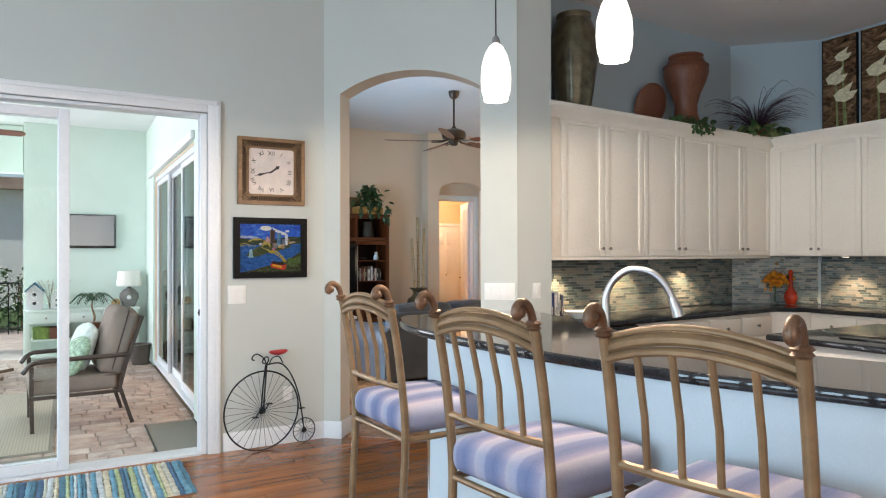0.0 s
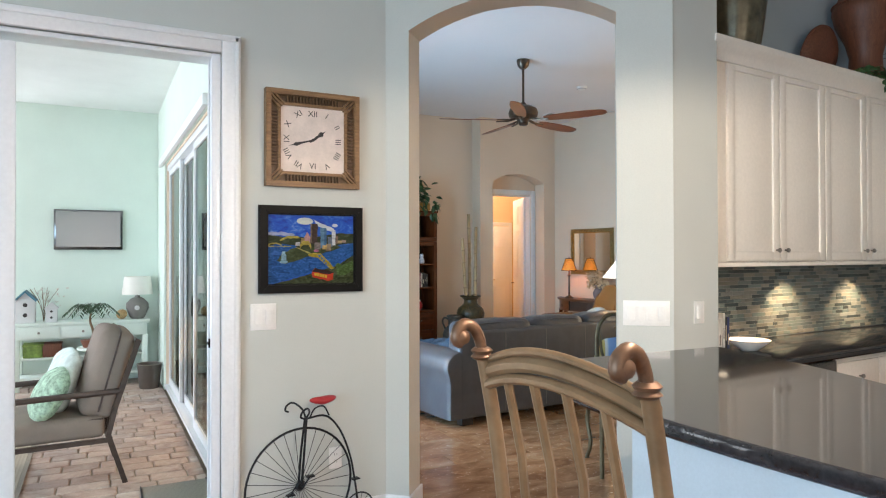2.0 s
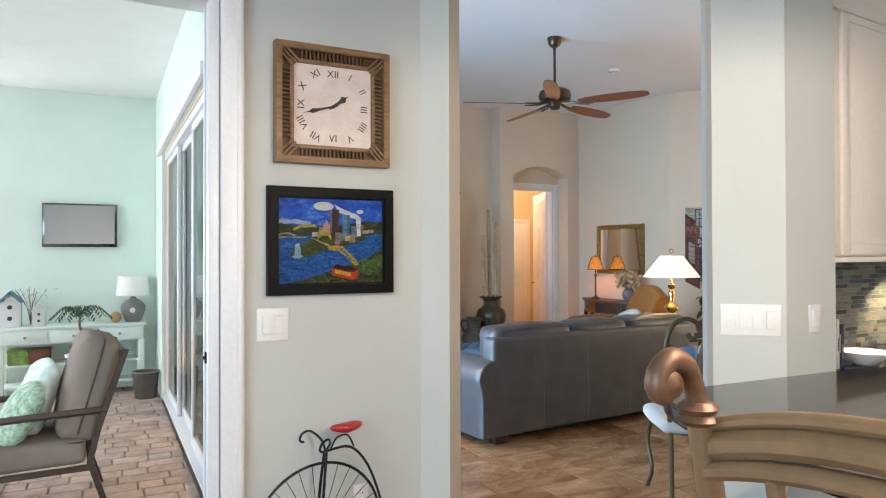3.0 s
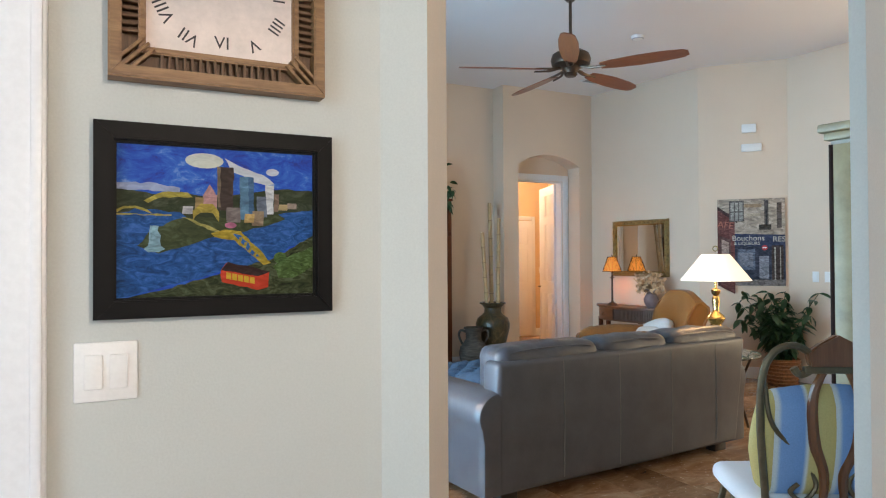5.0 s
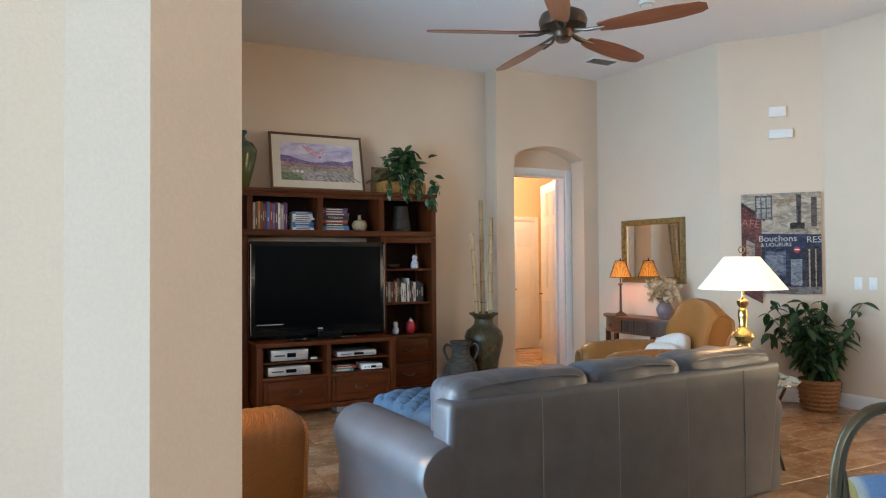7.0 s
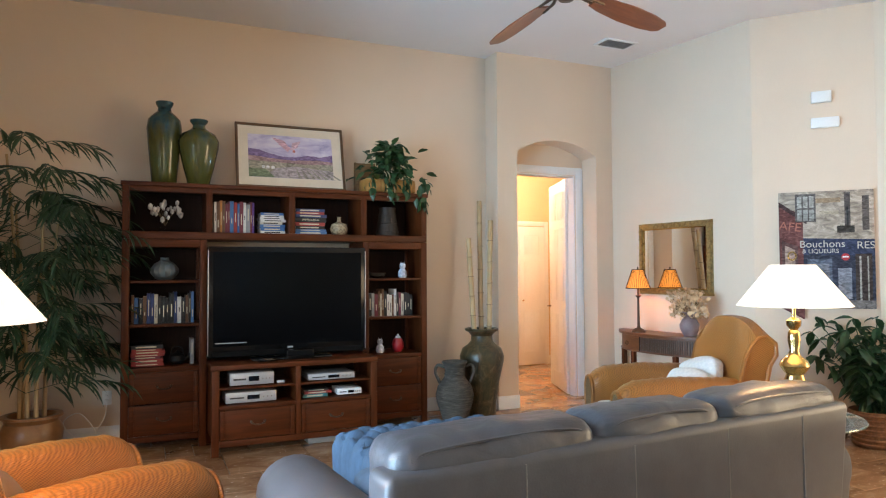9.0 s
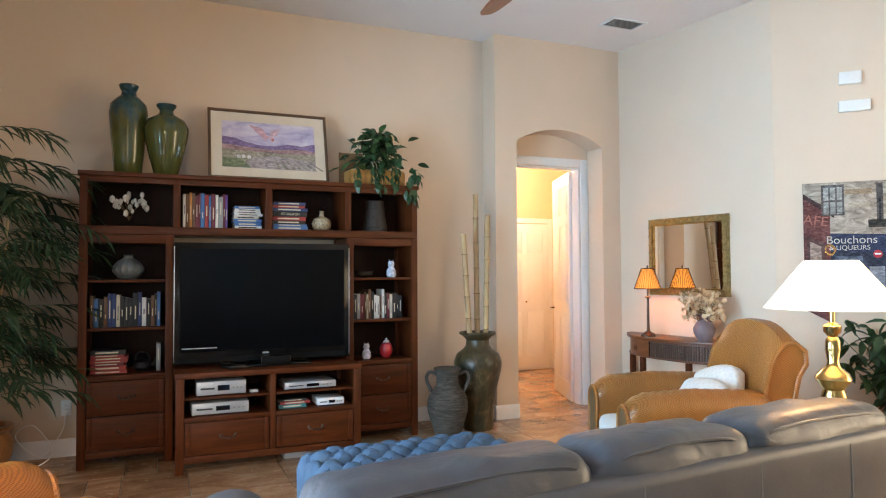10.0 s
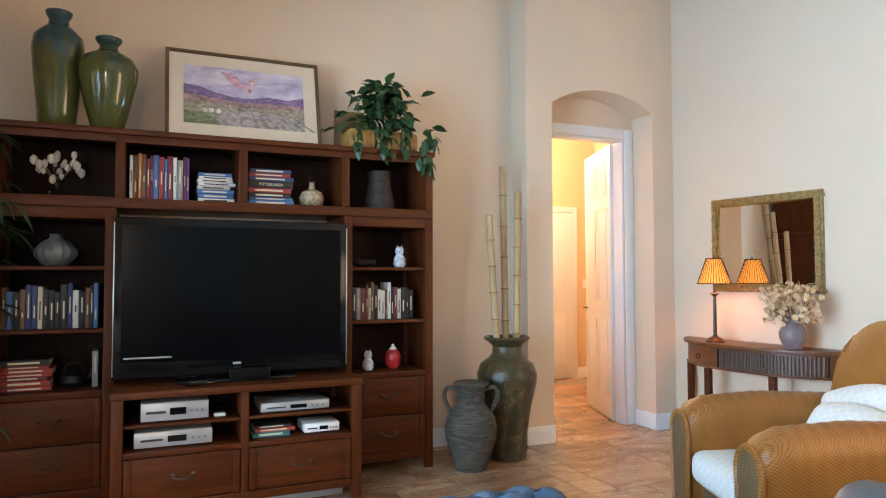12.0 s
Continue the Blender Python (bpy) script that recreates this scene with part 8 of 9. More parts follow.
def dining_chair(m):
    """Faces +x, with its back at x = 0."""
    th = thing("dining_chair", "carved wood and scrolled iron dining chair with white seat", "dining chair", m)
    for s in (-1, 1):
        part("back_post", tube(curve3([(0.0, s * 0.20, 0), (0.02, s * 0.20, 0.45), (-0.01, s * 0.225, 0.75), (-0.03, s * 0.225, 0.95), (-0.035, s * 0.19, 1.04), (-0.035, s * 0.13, 1.065), (-0.035, s * 0.075, 1.03), (-0.03, s * 0.075, 0.98), (-0.03, s * 0.11, 0.96), (-0.03, s * 0.13, 0.985)], 44), 0.0125, 9), SCROLLM, th, "scrolled iron post")
        part("scroll", tube(curve3([(-0.02, s * 0.215, 0.93), (-0.015, s * 0.19, 0.78), (0.0, s * 0.10, 0.66), (0.005, s * 0.05, 0.56), (0.005, s * 0.09, 0.50), (0.005, s * 0.13, 0.53), (0.005, s * 0.105, 0.56)], 34), 0.008, 8), SCROLLM, th)
        part("front_leg", tube(curve3([(0.42, s * 0.20, 0.44), (0.46, s * 0.215, 0.28), (0.43, s * 0.20, 0.12), (0.46, s * 0.22, 0.0)], 14), 0.013, 8), SCROLLM, th)
        part("splat_side", tube(curve3([(-0.03, s * 0.035, 0.98), (-0.03, s * 0.07, 0.88), (-0.02, s * 0.065, 0.72), (-0.005, s * 0.03, 0.60), (0.0, s * 0.035, 0.47)], 20), [0.020 - 0.008 * abs(2 * k / 20 - 1) for k in range(21)], 8), CHW, th, "carved wooden splat")
    bm = patch([(-0.085, 0.0), (-0.095, 0.05), (-0.05, 0.085), (0, 0.115), (0.05, 0.085), (0.095, 0.05), (0.085, 0.0)], 0.03)
    bmesh.ops.bevel(bm, geom=bm.edges[:], offset=0.006, segments=2, affect="EDGES")
    part("crest", moved(bm, pose(-0.02, 0, 0.99, 0, 0, -90)), CHW, th, "carved wooden crest")
    part("crest_rail", B(-0.045, -0.10, 0.965, -0.02, 0.10, 0.99, bevel=0.005), SCROLLM, th)
    part("seat", cushion_mesh(0.0, -0.24, 0.43, 0.47, 0.24, 0.51, 0.035, 0.015, 4, 0.002, 1), WHITEC, th, "white upholstered seat")
    part("seat_ring", tube([(0.235 + 0.225 * math.cos(a), 0.225 * math.sin(a), 0.425) for a in [2 * math.pi * i / 30 for i in range(30)]], 0.011, 8, closed=True), SCROLLM, th)
    ob = thing("chair_cushion", "yellow and blue striped cushion on the dining chair", "cushion", m @ pose(0.07, 0, 0.512))
    part("cover", moved(cushion_mesh(-0.04, -0.21, 0, 0.05, 0.21, 0.38, 0.04, 0.03, 4, 0.004, 3), pose(0, 0, 0, 0, -8, 0)), STRP, ob)


dining_chair(pose(3.56, 4.73, 0, 0, 0, 60) @ Matrix.Diagonal((1, 1.14, 1, 1)))


# painted armoire against the kitchen wall
def armoire():
    OLIVE = mottled("olive_gold_paint", (0.30, 0.24, 0.13), 0.45, vary=0.3, scale=6)
    GREYP = mottled("faded_grey_paint", (0.42, 0.40, 0.34), 0.55, vary=0.12, scale=4)
    th = thing("armoire", "tall painted armoire in olive gold and grey", "armoire", pose(4.18, 4.54, 0, 0, 0, 4.9))
    part("body", B(0, 0, 0.10, 1.1, 0.56, 1.90, bevel=0.006), GREYP, th)
    part("cornice", joined([("a", B(-0.02, 0.0, 1.901, 1.12, 0.58, 1.935, bevel=0.006)), ("b", B(-0.04, 0.0, 1.936, 1.14, 0.60, 1.975, bevel=0.010))]), OLIVE, th)
    part("plinth", B(-0.015, 0.0, 0, 1.115, 0.575, 0.099, bevel=0.008), OLIVE, th)
    for y in (0.0, 0.46):
        part("side_stile", B(-0.014, y + 0.004, 0.12, -0.001, y + 0.096, 1.88, bevel=0.003), OLIVE, th)
    for z in (0.12, 1.70):
        part("side_rail", B(-0.012, 0.101, z, -0.001, 0.459, z + 0.16, bevel=0.003), OLIVE, th)
    part("corner_bead", tube([(-0.008, 0.55, 0.12), (-0.008, 0.55, 1.88)], 0.012, 8), CHERRYD, th)
    for x in (0.02, 0.56):
        d = part("door", B(x, 0.561, 0.14, x + 0.52, 0.58, 1.86, bevel=0.005), GREYP, th)
        part("door_panel", B(x + 0.09, 0.5801, 0.24, x + 0.43, 0.588, 1.76, bevel=0.004), OLIVE, d)
        knob(d, pose(x + (0.49 if x < 0.3 else 0.03), 0.58, 1.0, 180), BRASS)


armoire()


# ---- hall behind the niche ----
baseL = 10.882


def panel_door(th, w, h, rows, mat, t=0.035):
    """Door leaf with raised panels on both faces; x along the leaf from the hinge, z up, y through."""
    part("leaf", B(0, -t / 2, 0.01, w, t / 2, h, bevel=0.002), mat, th)
    for x0, x1 in ((0.10, w / 2 - 0.045), (w / 2 + 0.045, w - 0.10)):
        for z0, z1 in rows:
            for s in (-1, 1):
                bm = bmesh.new()
                y = s * t / 2
                o = [(x0, z0), (x1, z0), (x1, z1), (x0, z1)]
                i = [(x0 + 0.03, z0 + 0.03), (x1 - 0.03, z0 + 0.03), (x1 - 0.03, z1 - 0.03), (x0 + 0.03, z1 - 0.03)]
                A = [bm.verts.new((x, y * 0.96, z)) for x, z in o]
                C = [bm.verts.new((x, y + s * 0.009, z)) for x, z in i]
                for k in range(4):
                    bm.faces.new((A[k], A[(k + 1) % 4], C[(k + 1) % 4], C[k]))
                bm.faces.new(C)
                bm.faces.new(A[::-1])
                part("raised_panel", bm, mat, th)
                part("panel_bead", joined([("a", b) for b in frame_bars(x1 - x0 + 0.016, z1 - z0 + 0.016, 0.008, 0.005, 0.002)]), mat, th, m=pose((x0 + x1) / 2, y, (z0 + z1) / 2, 0, 0, 0 if s < 0 else 180))


ROWS6 = [(0.20, 0.86), (1.04, 1.86), (1.98, 2.28)]
hd = tagged(thing("door_2", "white six-panel door standing open into the hall", "door", pose(6.871, 10.89, 0, 0, 0, 70)), kind="structure")
panel_door(hd, 0.78, 2.41, ROWS6, TRIM)
for s in (-1, 1):
    hl = part("door_handle", tube([(0.72, s * 0.018, 0.95), (0.72, s * 0.06, 0.95), (0.62, s * 0.065, 0.955)], 0.008, 8), BRONZE, hd, "dark lever handle")
for z in (0.25, 1.25, 2.2):
    part("hinge", B(-0.012, -0.03, z, 0.004, -0.016, z + 0.09), BRASS, hd)
dt = tagged(thing("trim_hall_door", "white casing round the hall door", "door casing"), kind="structure")
for b in ((6.02, 10.742, 0.0, 6.108, 10.761, 2.515), (6.900, 10.742, 0.0, 6.986, 10.761, 2.515), (6.109, 10.742, 2.432, 6.899, 10.761, 2.515)):
    part("casing", B(*b, bevel=0.004), TRIM, dt)
for b in ((6.109, 10.763, 0, 6.125, 10.881, 2.43), (6.881, 10.763, 0, 6.897, 10.881, 2.43), (6.126, 10.763, 2.414, 6.880, 10.881, 2.43)):
    part("jamb", B(*b, bevel=0.002), TRIM, dt)
setting("wall_hall_back", flat_wall((5.4, 13.12), (9.1, 13.12), 0.12, 0, ZC), PAINT_H, "cream hall wall")
setting("wall_hall_left", flat_wall((5.4, 10.90), (5.4, 13.2), 0.12, 0, ZC), PAINT_H, "cream hall wall")
setting("wall_hall_right", flat_wall((8.35, 13.2), (8.35, 10.6), 0.12, 0, ZC), PAINT_H, "cream hall wall")
setting("wall_hall_front", flat_wall((8.35, 10.905), (7.36, 10.905), 0.02, 0, ZC), PAINT_H, "cream hall wall")
setting("ceiling_hall", B(5.4, 10.885, 3.05, 8.34, 13.11, 3.11), PAINT_H, "cream lowered hall ceiling")
d3 = tagged(thing("door_3", "white six-panel closet door in the hall, closed", "door", pose(7.20, 13.10, 0)), kind="structure")
panel_door(d3, 0.78, 2.03, [(0.20, 0.80), (0.96, 1.52), (1.62, 1.90)], TRIM, 0.03)
knob(d3, pose(0.40, -0.016, 0.95), BRASS)
for b in ((-0.075, -0.005, 0, -0.005, 0.019, 2.11), (0.785, -0.005, 0, 0.855, 0.019, 2.11), (-0.004, -0.005, 2.04, 0.784, 0.019, 2.11)):
    part("casing", B(*b, bevel=0.004), TRIM, d3)
baseboard("baseboard", (5.4, 13.12), (9.1, 13.12), 2.66, 2.95)
setting("baseboard", B(8.334, 10.92, 0, 8.35, 13.11, 0.13, bevel=0.004), TRIM, "white moulded baseboard")
plate("light_switch", "white single rocker switch plate in the hall", pose(8.18, 13.118, 1.16), 1)
# fixture and bulb are assumed, added to give the hall its warm light
fx = thing("hall_ceiling_lamp", "assumed round glass ceiling lamp in the hall, lit", "ceiling lamp", pose(6.75, 12.3, 3.05))
part("glass_dome", lathe([(0.02, -0.10), (0.10, -0.085), (0.15, -0.04), (0.155, 0)], 24), glow("warm_dome", (1.0, 0.74, 0.42), 3.0), fx)
part("rim", lathe([(0.16, -0.015), (0.165, 0)], 24), BRASS, fx)
lamp("hall_bulb", "POINT", (6.75, 12.3, 2.86), 115, (1.0, 0.80, 0.57), 0.12)

# ---- patio ----
PZ = -0.045
PATW = wood("dark_teak", (0.030, 0.018, 0.014), (0.075, 0.045, 0.034), 0.45, "x", 1.0)
TAUPE = mottled("taupe_cushion", (0.23, 0.185, 0.155), 0.9, vary=0.08, scale=6, grain=220, relief=0.3, spec=0.2)
MINT = mottled("mint_white_paint", (0.66, 0.74, 0.68), 0.45, vary=0.05, scale=3)
GREENL = mottled("green_leaf_print", (0.36, 0.50, 0.38), 0.9, vary=0.5, scale=30, grain=60, relief=0.2, spec=0.2)
FLORAL = mottled("aqua_leaf_print", (0.60, 0.68, 0.66), 0.9, vary=0.25, scale=14, grain=60, relief=0.2, spec=0.2)
setting("wall_patio_back", flat_wall((-0.37, 10.46), (1.155, 10.46), 0.2, PZ, 3.2), PAINT_P, "pale green patio wall")
setting("wall_patio_return", flat_wall((-0.37, 14.0), (-0.37, 10.665), 0.02, PZ, 3.2), PAINT_P, "pale green patio wall")
setting("wall_patio_side", B(1.140, 5.06, 2.46, 1.158, 10.455, 3.2), PAINT_P, "pale green wall above the sliding doors")
setting("wall_patio_end", B(1.138, 9.52, PZ, 1.158, 10.455, 2.459), PAINT_P, "pale green wall beside the sliding doors")
setting("wall_patio_pier", B(1.138, 5.06, PZ, 1.158, 6.25, 2.459), PAINT_P, "pale green wall beside the sliding doors")
setting("ceiling_patio", B(-5.5, 5.055, 3.2, 1.16, 11.2, 3.3), mottled("patio_ceiling_white", (0.80, 0.84, 0.83), 0.8, vary=0.03), "white patio ceiling")
setting("patio_beam", B(-5.5, 10.75, 2.55, -0.39, 11.0, 3.19), PAINT_P, "pale patio beam")
for x in (-5.4, -2.6):
    setting("patio_post", B(x, 10.77, PZ, x + 0.2, 10.97, 2.549, bevel=0.01), PAINT_P, "pale patio post")


def slider_living():
    th = tagged(thing("door_4", "white framed sliding glass doors of the living room", "sliding door"), kind="structure")
    y0, y1, top = 6.26, 9.51, 2.44
    part("head", B(1.165, y0, top - 0.06, 1.295, y1, top - 0.002, bevel=0.003), ALU, th)
    part("crown_trim", B(1.100, y0 - 0.05, top + 0.02, 1.137, y1 + 0.35, top + 0.10, bevel=0.006), TRIM, th)
    part("track", B(1.14, y0, -0.01, 1.295, y1, 0.02, bevel=0.003), ALU, th)
    n = 3
    w = (y1 - y0) / n
    for i in range(n):
        x = 1.20 + 0.04 * (i % 2)
        a, b = y0 + i * w - (0.03 if i else 0), y0 + (i + 1) * w + (0.03 if i < n - 1 else 0)
        p = part("panel", boxes((x - 0.016, a, 0.021, x + 0.016, a + 0.06, top - 0.062), (x - 0.016, b - 0.06, 0.021, x + 0.016, b, top - 0.062), (x - 0.016, a + 0.06, 0.021, x + 0.016, b - 0.06, 0.10), (x - 0.016, a + 0.06, top - 0.12, x + 0.016, b - 0.06, top - 0.062), bevel=0.003), ALU, th)
        g = part("pane", B(x - 0.003, a + 0.061, 0.101, x + 0.003, b - 0.061, top - 0.121), TINT, p)
        g.visible_shadow = False


TINT = material("tinted_glass", (0.24, 0.33, 0.32), 0.0, 0.0, 0.25)
TINT.node_tree.nodes["Principled BSDF"].inputs["Transmission Weight"].default_value = 1.0
TINT.node_tree.nodes["Principled BSDF"].inputs["IOR"].default_value = 1.12
slider_living()

ptv = thing("patio_television", "flat silver-grey television on the patio wall", "television", pose(0.385, 10.455, 1.748))
part("case", B(-0.36, -0.06, -0.235, 0.36, -0.01, 0.235, bevel=0.008), mottled("dark_chrome", (0.16, 0.165, 0.175), 0.15, 1.0, vary=0.15, relief=0.0), ptv, "dark mirror-like bezel")
part("screen", B(-0.335, -0.064, -0.20, 0.335, -0.059, 0.215), material("reflecting_screen", (0.22, 0.24, 0.26), 0.22, 0.6), ptv, "screen that mirrors the daylight")
part("bracket", B(-0.08, -0.012, -0.08, 0.08, 0.0, 0.08), PEWTER, ptv)


def patio_console():
    th = thing("patio_console", "pale mint-white wooden console with open shelf", "console table", pose(0.335, 10.24, PZ))
    L, Dp, H = 0.69, 0.19, 0.745
    part("tabletop", B(-L, -Dp, H - 0.03, L, Dp, H, bevel=0.006), MINT, th)
    part("apron", B(-L + 0.03, -Dp + 0.02, H - 0.18, L - 0.03, Dp - 0.02, H - 0.031, bevel=0.003), MINT, th)
    for i in range(3):
        d = part("drawer", B(-L + 0.06 + i * 0.43, -Dp + 0.006, H - 0.165, -L + 0.46 + i * 0.43, -Dp + 0.019, H - 0.045, bevel=0.004), MINT, th)
        knob(d, pose(-L + 0.26 + i * 0.43, -Dp + 0.006, H - 0.105))
    for sx in (-1, 1):
        for sy in (-1, 1):
            part("leg", B(sx * (L - 0.05) - 0.03, sy * (Dp - 0.04) - 0.03, 0, sx * (L - 0.05) + 0.03, sy * (Dp - 0.04) + 0.03, H - 0.181, bevel=0.004), MINT, th)
    part("shelf", B(-L + 0.03, -Dp + 0.02, 0.12, L - 0.03, Dp - 0.02, 0.145, bevel=0.003), MINT, th)
    part("middle_shelf", B(-L + 0.081, -Dp + 0.02, 0.34, L - 0.081, Dp - 0.02, 0.36, bevel=0.003), MINT, th)


patio_console()
PC = PZ + 0.746
for x, mat, nm in ((-0.15, leafy("green_basket", (0.20, 0.30, 0.06)), "green storage basket on the console shelf"), (0.02, TERRA, "brown storage basket on the console shelf"), (0.55, TERRA, "brown storage basket on the console shelf")):
    th = thing("storage_basket", nm, "basket", pose(x, 10.22, PZ + 0.361))
    part("body", B(-0.10, -0.11, 0, 0.10, 0.11, 0.14, bevel=0.012), mat, th)
    part("rim", B(-0.105, -0.115, 0.125, 0.105, 0.115, 0.15, bevel=0.006), mat, th)


def birdhouse(m, s, roof, label):
    th = thing("birdhouse", label, "birdhouse", m)
    part("box", B(-0.075 * s, -0.06 * s, 0, 0.075 * s, 0.06 * s, 0.21 * s, bevel=0.003), WHITEC, th)
    bm = bmesh.new()
    for sx in (-1, 1):
        moved_box = B(-0.01, -0.085 * s, 0, 0.01, 0.085 * s, 0.125 * s)
        moved(moved_box, pose(sx * 0.085 * s, 0, 0.195 * s, 0, -sx * 45, 0))
        part("roof_board", moved_box, roof, th)
    bm = patch([(-0.075 * s, 0.21 * s), (0.075 * s, 0.21 * s), (0, 0.285 * s)], 0.118 * s, 0.059 * s)
    part("gable", bm, WHITEC, th)
    for z in (0.07, 0.16):
        part("entrance_hole", moved(lathe([(0.018 * s, 0), (0.018 * s, 0.003)], 14), pose(0, -0.0605 * s, z * s, 90)), INK, th)


birdhouse(pose(-0.23, 10.20, PC), 1.25, mottled("teal_blue_roof", (0.06, 0.20, 0.28), 0.5, vary=0.2), "white birdhouse with a teal blue roof")
birdhouse(pose(0.02, 10.18, PC), 0.75, WHITEC, "small white birdhouse on the console")
tw = thing("twig_arrangement", "pale twigs with small blossoms on the console", "dried flowers", pose(-0.06, 10.26, PC))
bmf = bmesh.new()
rng = random.Random(6)
for i in range(10):
    a = rng.uniform(0, 6.3)
    tube(curve3([(0, 0, 0), (0.04 * math.cos(a), 0.03 * math.sin(a), 0.2), (0.14 * math.cos(a), 0.05 * math.sin(a), rng.uniform(0.25, 0.42))], 8), 0.003, 4, bmf)
mesh_leaves("twigs", bmf, STEM, tw)
mesh_leaves("blossoms", foliage(60, lambda r: (Vector((r.gauss(0, 0.09), r.gauss(0, 0.03), r.uniform(0.15, 0.40))), r.uniform(0, 6.3), r.uniform(-1, 1)), 0.03, 0.02, seed=3), WHITEP, tw)
bl_ = thing("woven_ball", "tan woven decorative ball on the console", "ball", pose(0.73, 10.18, PC + 0.058))
bm = bmesh.new()
bmesh.ops.create_icosphere(bm, subdivisions=3, radius=0.056)
part("core", bm, mottled("tan_fibre", (0.42, 0.27, 0.12), 0.8, vary=0.4, scale=60, grain=90, relief=0.8), bl_)
for k in range(5):
    rr = Euler((k * 0.7, k * 1.1, k * 0.5)).to_matrix().to_4x4()
    part("strand", tube([tuple(rr @ Vector((0.056 * math.cos(a), 0.056 * math.sin(a), 0))) for a in [2 * math.pi * i / 24 for i in range(24)]], 0.004, 5, closed=True), BAMB, bl_)
pla = thing("patio_lamp", "grey ceramic lamp with a white drum shade", "table lamp", pose(0.90, 10.24, PC))
part("base", lathe([(0.07, 0), (0.085, 0.02), (0.125, 0.12), (0.12, 0.18), (0.07, 0.235), (0.03, 0.25), (0.028, 0.27)], 30), mottled("grey_stoneware", (0.19, 0.18, 0.17), 0.6, vary=0.2, scale=9), pla)
part("stem", tube([(0, 0, 0.26), (0, 0, 0.32)], 0.010, 10), PEWTER, pla)
part("shade", shade_mesh(0.17, 0.145, 0.21, 0.285), mottled("white_linen_shade", (0.80, 0.78, 0.72), 0.85, vary=0.04), pla, "white linen shade")
part("leaf_mark", moved(lathe([(0.03, 0), (0.03, 0.004)], 7), pose(-0.01, -0.124, 0.13, 84)), WHITEC, pla)


def bonsai(m):
    th = thing("small_tree", "small palm-like plant in a brown pot", "plant", m)
    part("stand", lathe([(0.12, 0), (0.03, 0.03), (0.03, 0.50), (0.13, 0.53), (0.13, 0.55)], 18), MINT, th)
    part("pot", lathe([(0.07, 0.551), (0.09, 0.60), (0.10, 0.63), (0.085, 0.63)], 22), TERRA, th)
    part("trunk", tube(curve3([(0, 0, 0.60), (0.02, 0, 0.70), (-0.01, 0, 0.82), (0.0, 0, 0.92)], 12), [0.016 - 0.0007 * k for k in range(13)], 8), STEM, th)
    bm = bmesh.new()
    rng = random.Random(5)
    for k in range(9):
        a = 2 * math.pi * k / 9 + rng.uniform(-0.2, 0.2)
        L = rng.uniform(0.18, 0.26)
        mid = curve3([(0, 0, 0.92), (0.5 * L * math.cos(a), 0.5 * L * math.sin(a), 1.0), (L * math.cos(a), L * math.sin(a), 0.90)], 10)
        for j in range(1, 11):
            for s in (-1, 1):
                leaf(bm, Matrix.Translation(mid[j]) @ Matrix.Rotation(a + s * 1.1, 4, "Z") @ Matrix.Rotation(0.5, 4, "Y"), 0.07, 0.018)
    mesh_leaves("fronds", bm, LEAFD, th)


bonsai(pose(0.42, 9.25, PZ))


def patio_chair(m, label, cat="patio chair", rocker=False):
    """Faces -x; origin on the ground under the seat's middle."""
    th = thing("rocking_chair" if rocker else "patio_chair", label, cat, m)
    W = 0.335
    mat = CLOCKD if rocker else PATW
    for s in (-1, 1):
        y = s * W
        part("front_leg", tube([(-0.33, y, 0), (-0.335, y, 0.30), (-0.335, y, 0.55)], 0.022, 4), mat, th)
        part("rear_leg", tube([(0.42, y, 0), (0.32, y, 0.32), (0.36, y, 0.50), (0.50, y, 0.93)], 0.022, 4), mat, th)
        part("armrest", tube(curve3([(-0.40, y, 0.50), (-0.33, y, 0.575), (-0.2, y, 0.59), (0.40, y, 0.60)], 14), 0.020, 6), mat, th)
        part("side_rail", tube([(-0.335, y, 0.29), (0.33, y, 0.29)], 0.020, 4), mat, th)
        if rocker:
            part("rocker", tube([(x, y, 0.02 + 0.15 * (x * x)) for x in [-0.6 + 0.1 * k for k in range(13)]], 0.02, 6), mat, th)
    for x, z in ((-0.335, 0.29), (0.33, 0.29), (0.49, 0.91)):
        part("cross_rail", tube([(x, -W, z), (x, W, z)], 0.020, 4), mat, th)
    for k in range(7):
        y = -W + 0.09 + k * (2 * W - 0.18) / 6
        part("back_slat", tube([(0.325, y, 0.30), (0.37, y, 0.50), (0.49, y, 0.90)], 0.009, 4), mat, th)
    if not rocker:
        part("seat_cushion", cushion_mesh(-0.35, -W + 0.025, 0.305, 0.30, W - 0.025, 0.445, 0.03, 0.012, 4, 0.002, 1), TAUPE, th, "taupe seat cushion")
        part("seat_piping", tube([(-0.345, -W + 0.03, 0.425), (0.29, -W + 0.03, 0.425)], 0.006, 6), PATW, th)
        part("back_cushion", moved(cushion_mesh(-0.14, -W + 0.03, 0, 0.07, W - 0.03, 0.56, 0.05, 0.03, 4, 0.003, 2), pose(0.28, 0, 0.43, 0, 15, 0)), TAUPE, th, "taupe back cushion")
        part("back_piping", moved(tube(curve3([(-0.03, -W + 0.012, 0.04), (-0.03, -W + 0.004, 0.28), (-0.03, -W + 0.012, 0.50), (-0.03, -W + 0.08, 0.572), (-0.03, W - 0.08, 0.572)], 20), 0.006, 6), pose(0.28, 0, 0.43, 0, 15, 0)), PATW, th)
    else:
        part("seat", B(-0.34, -W, 0.31, 0.33, W, 0.34, bevel=0.006), mat, th)


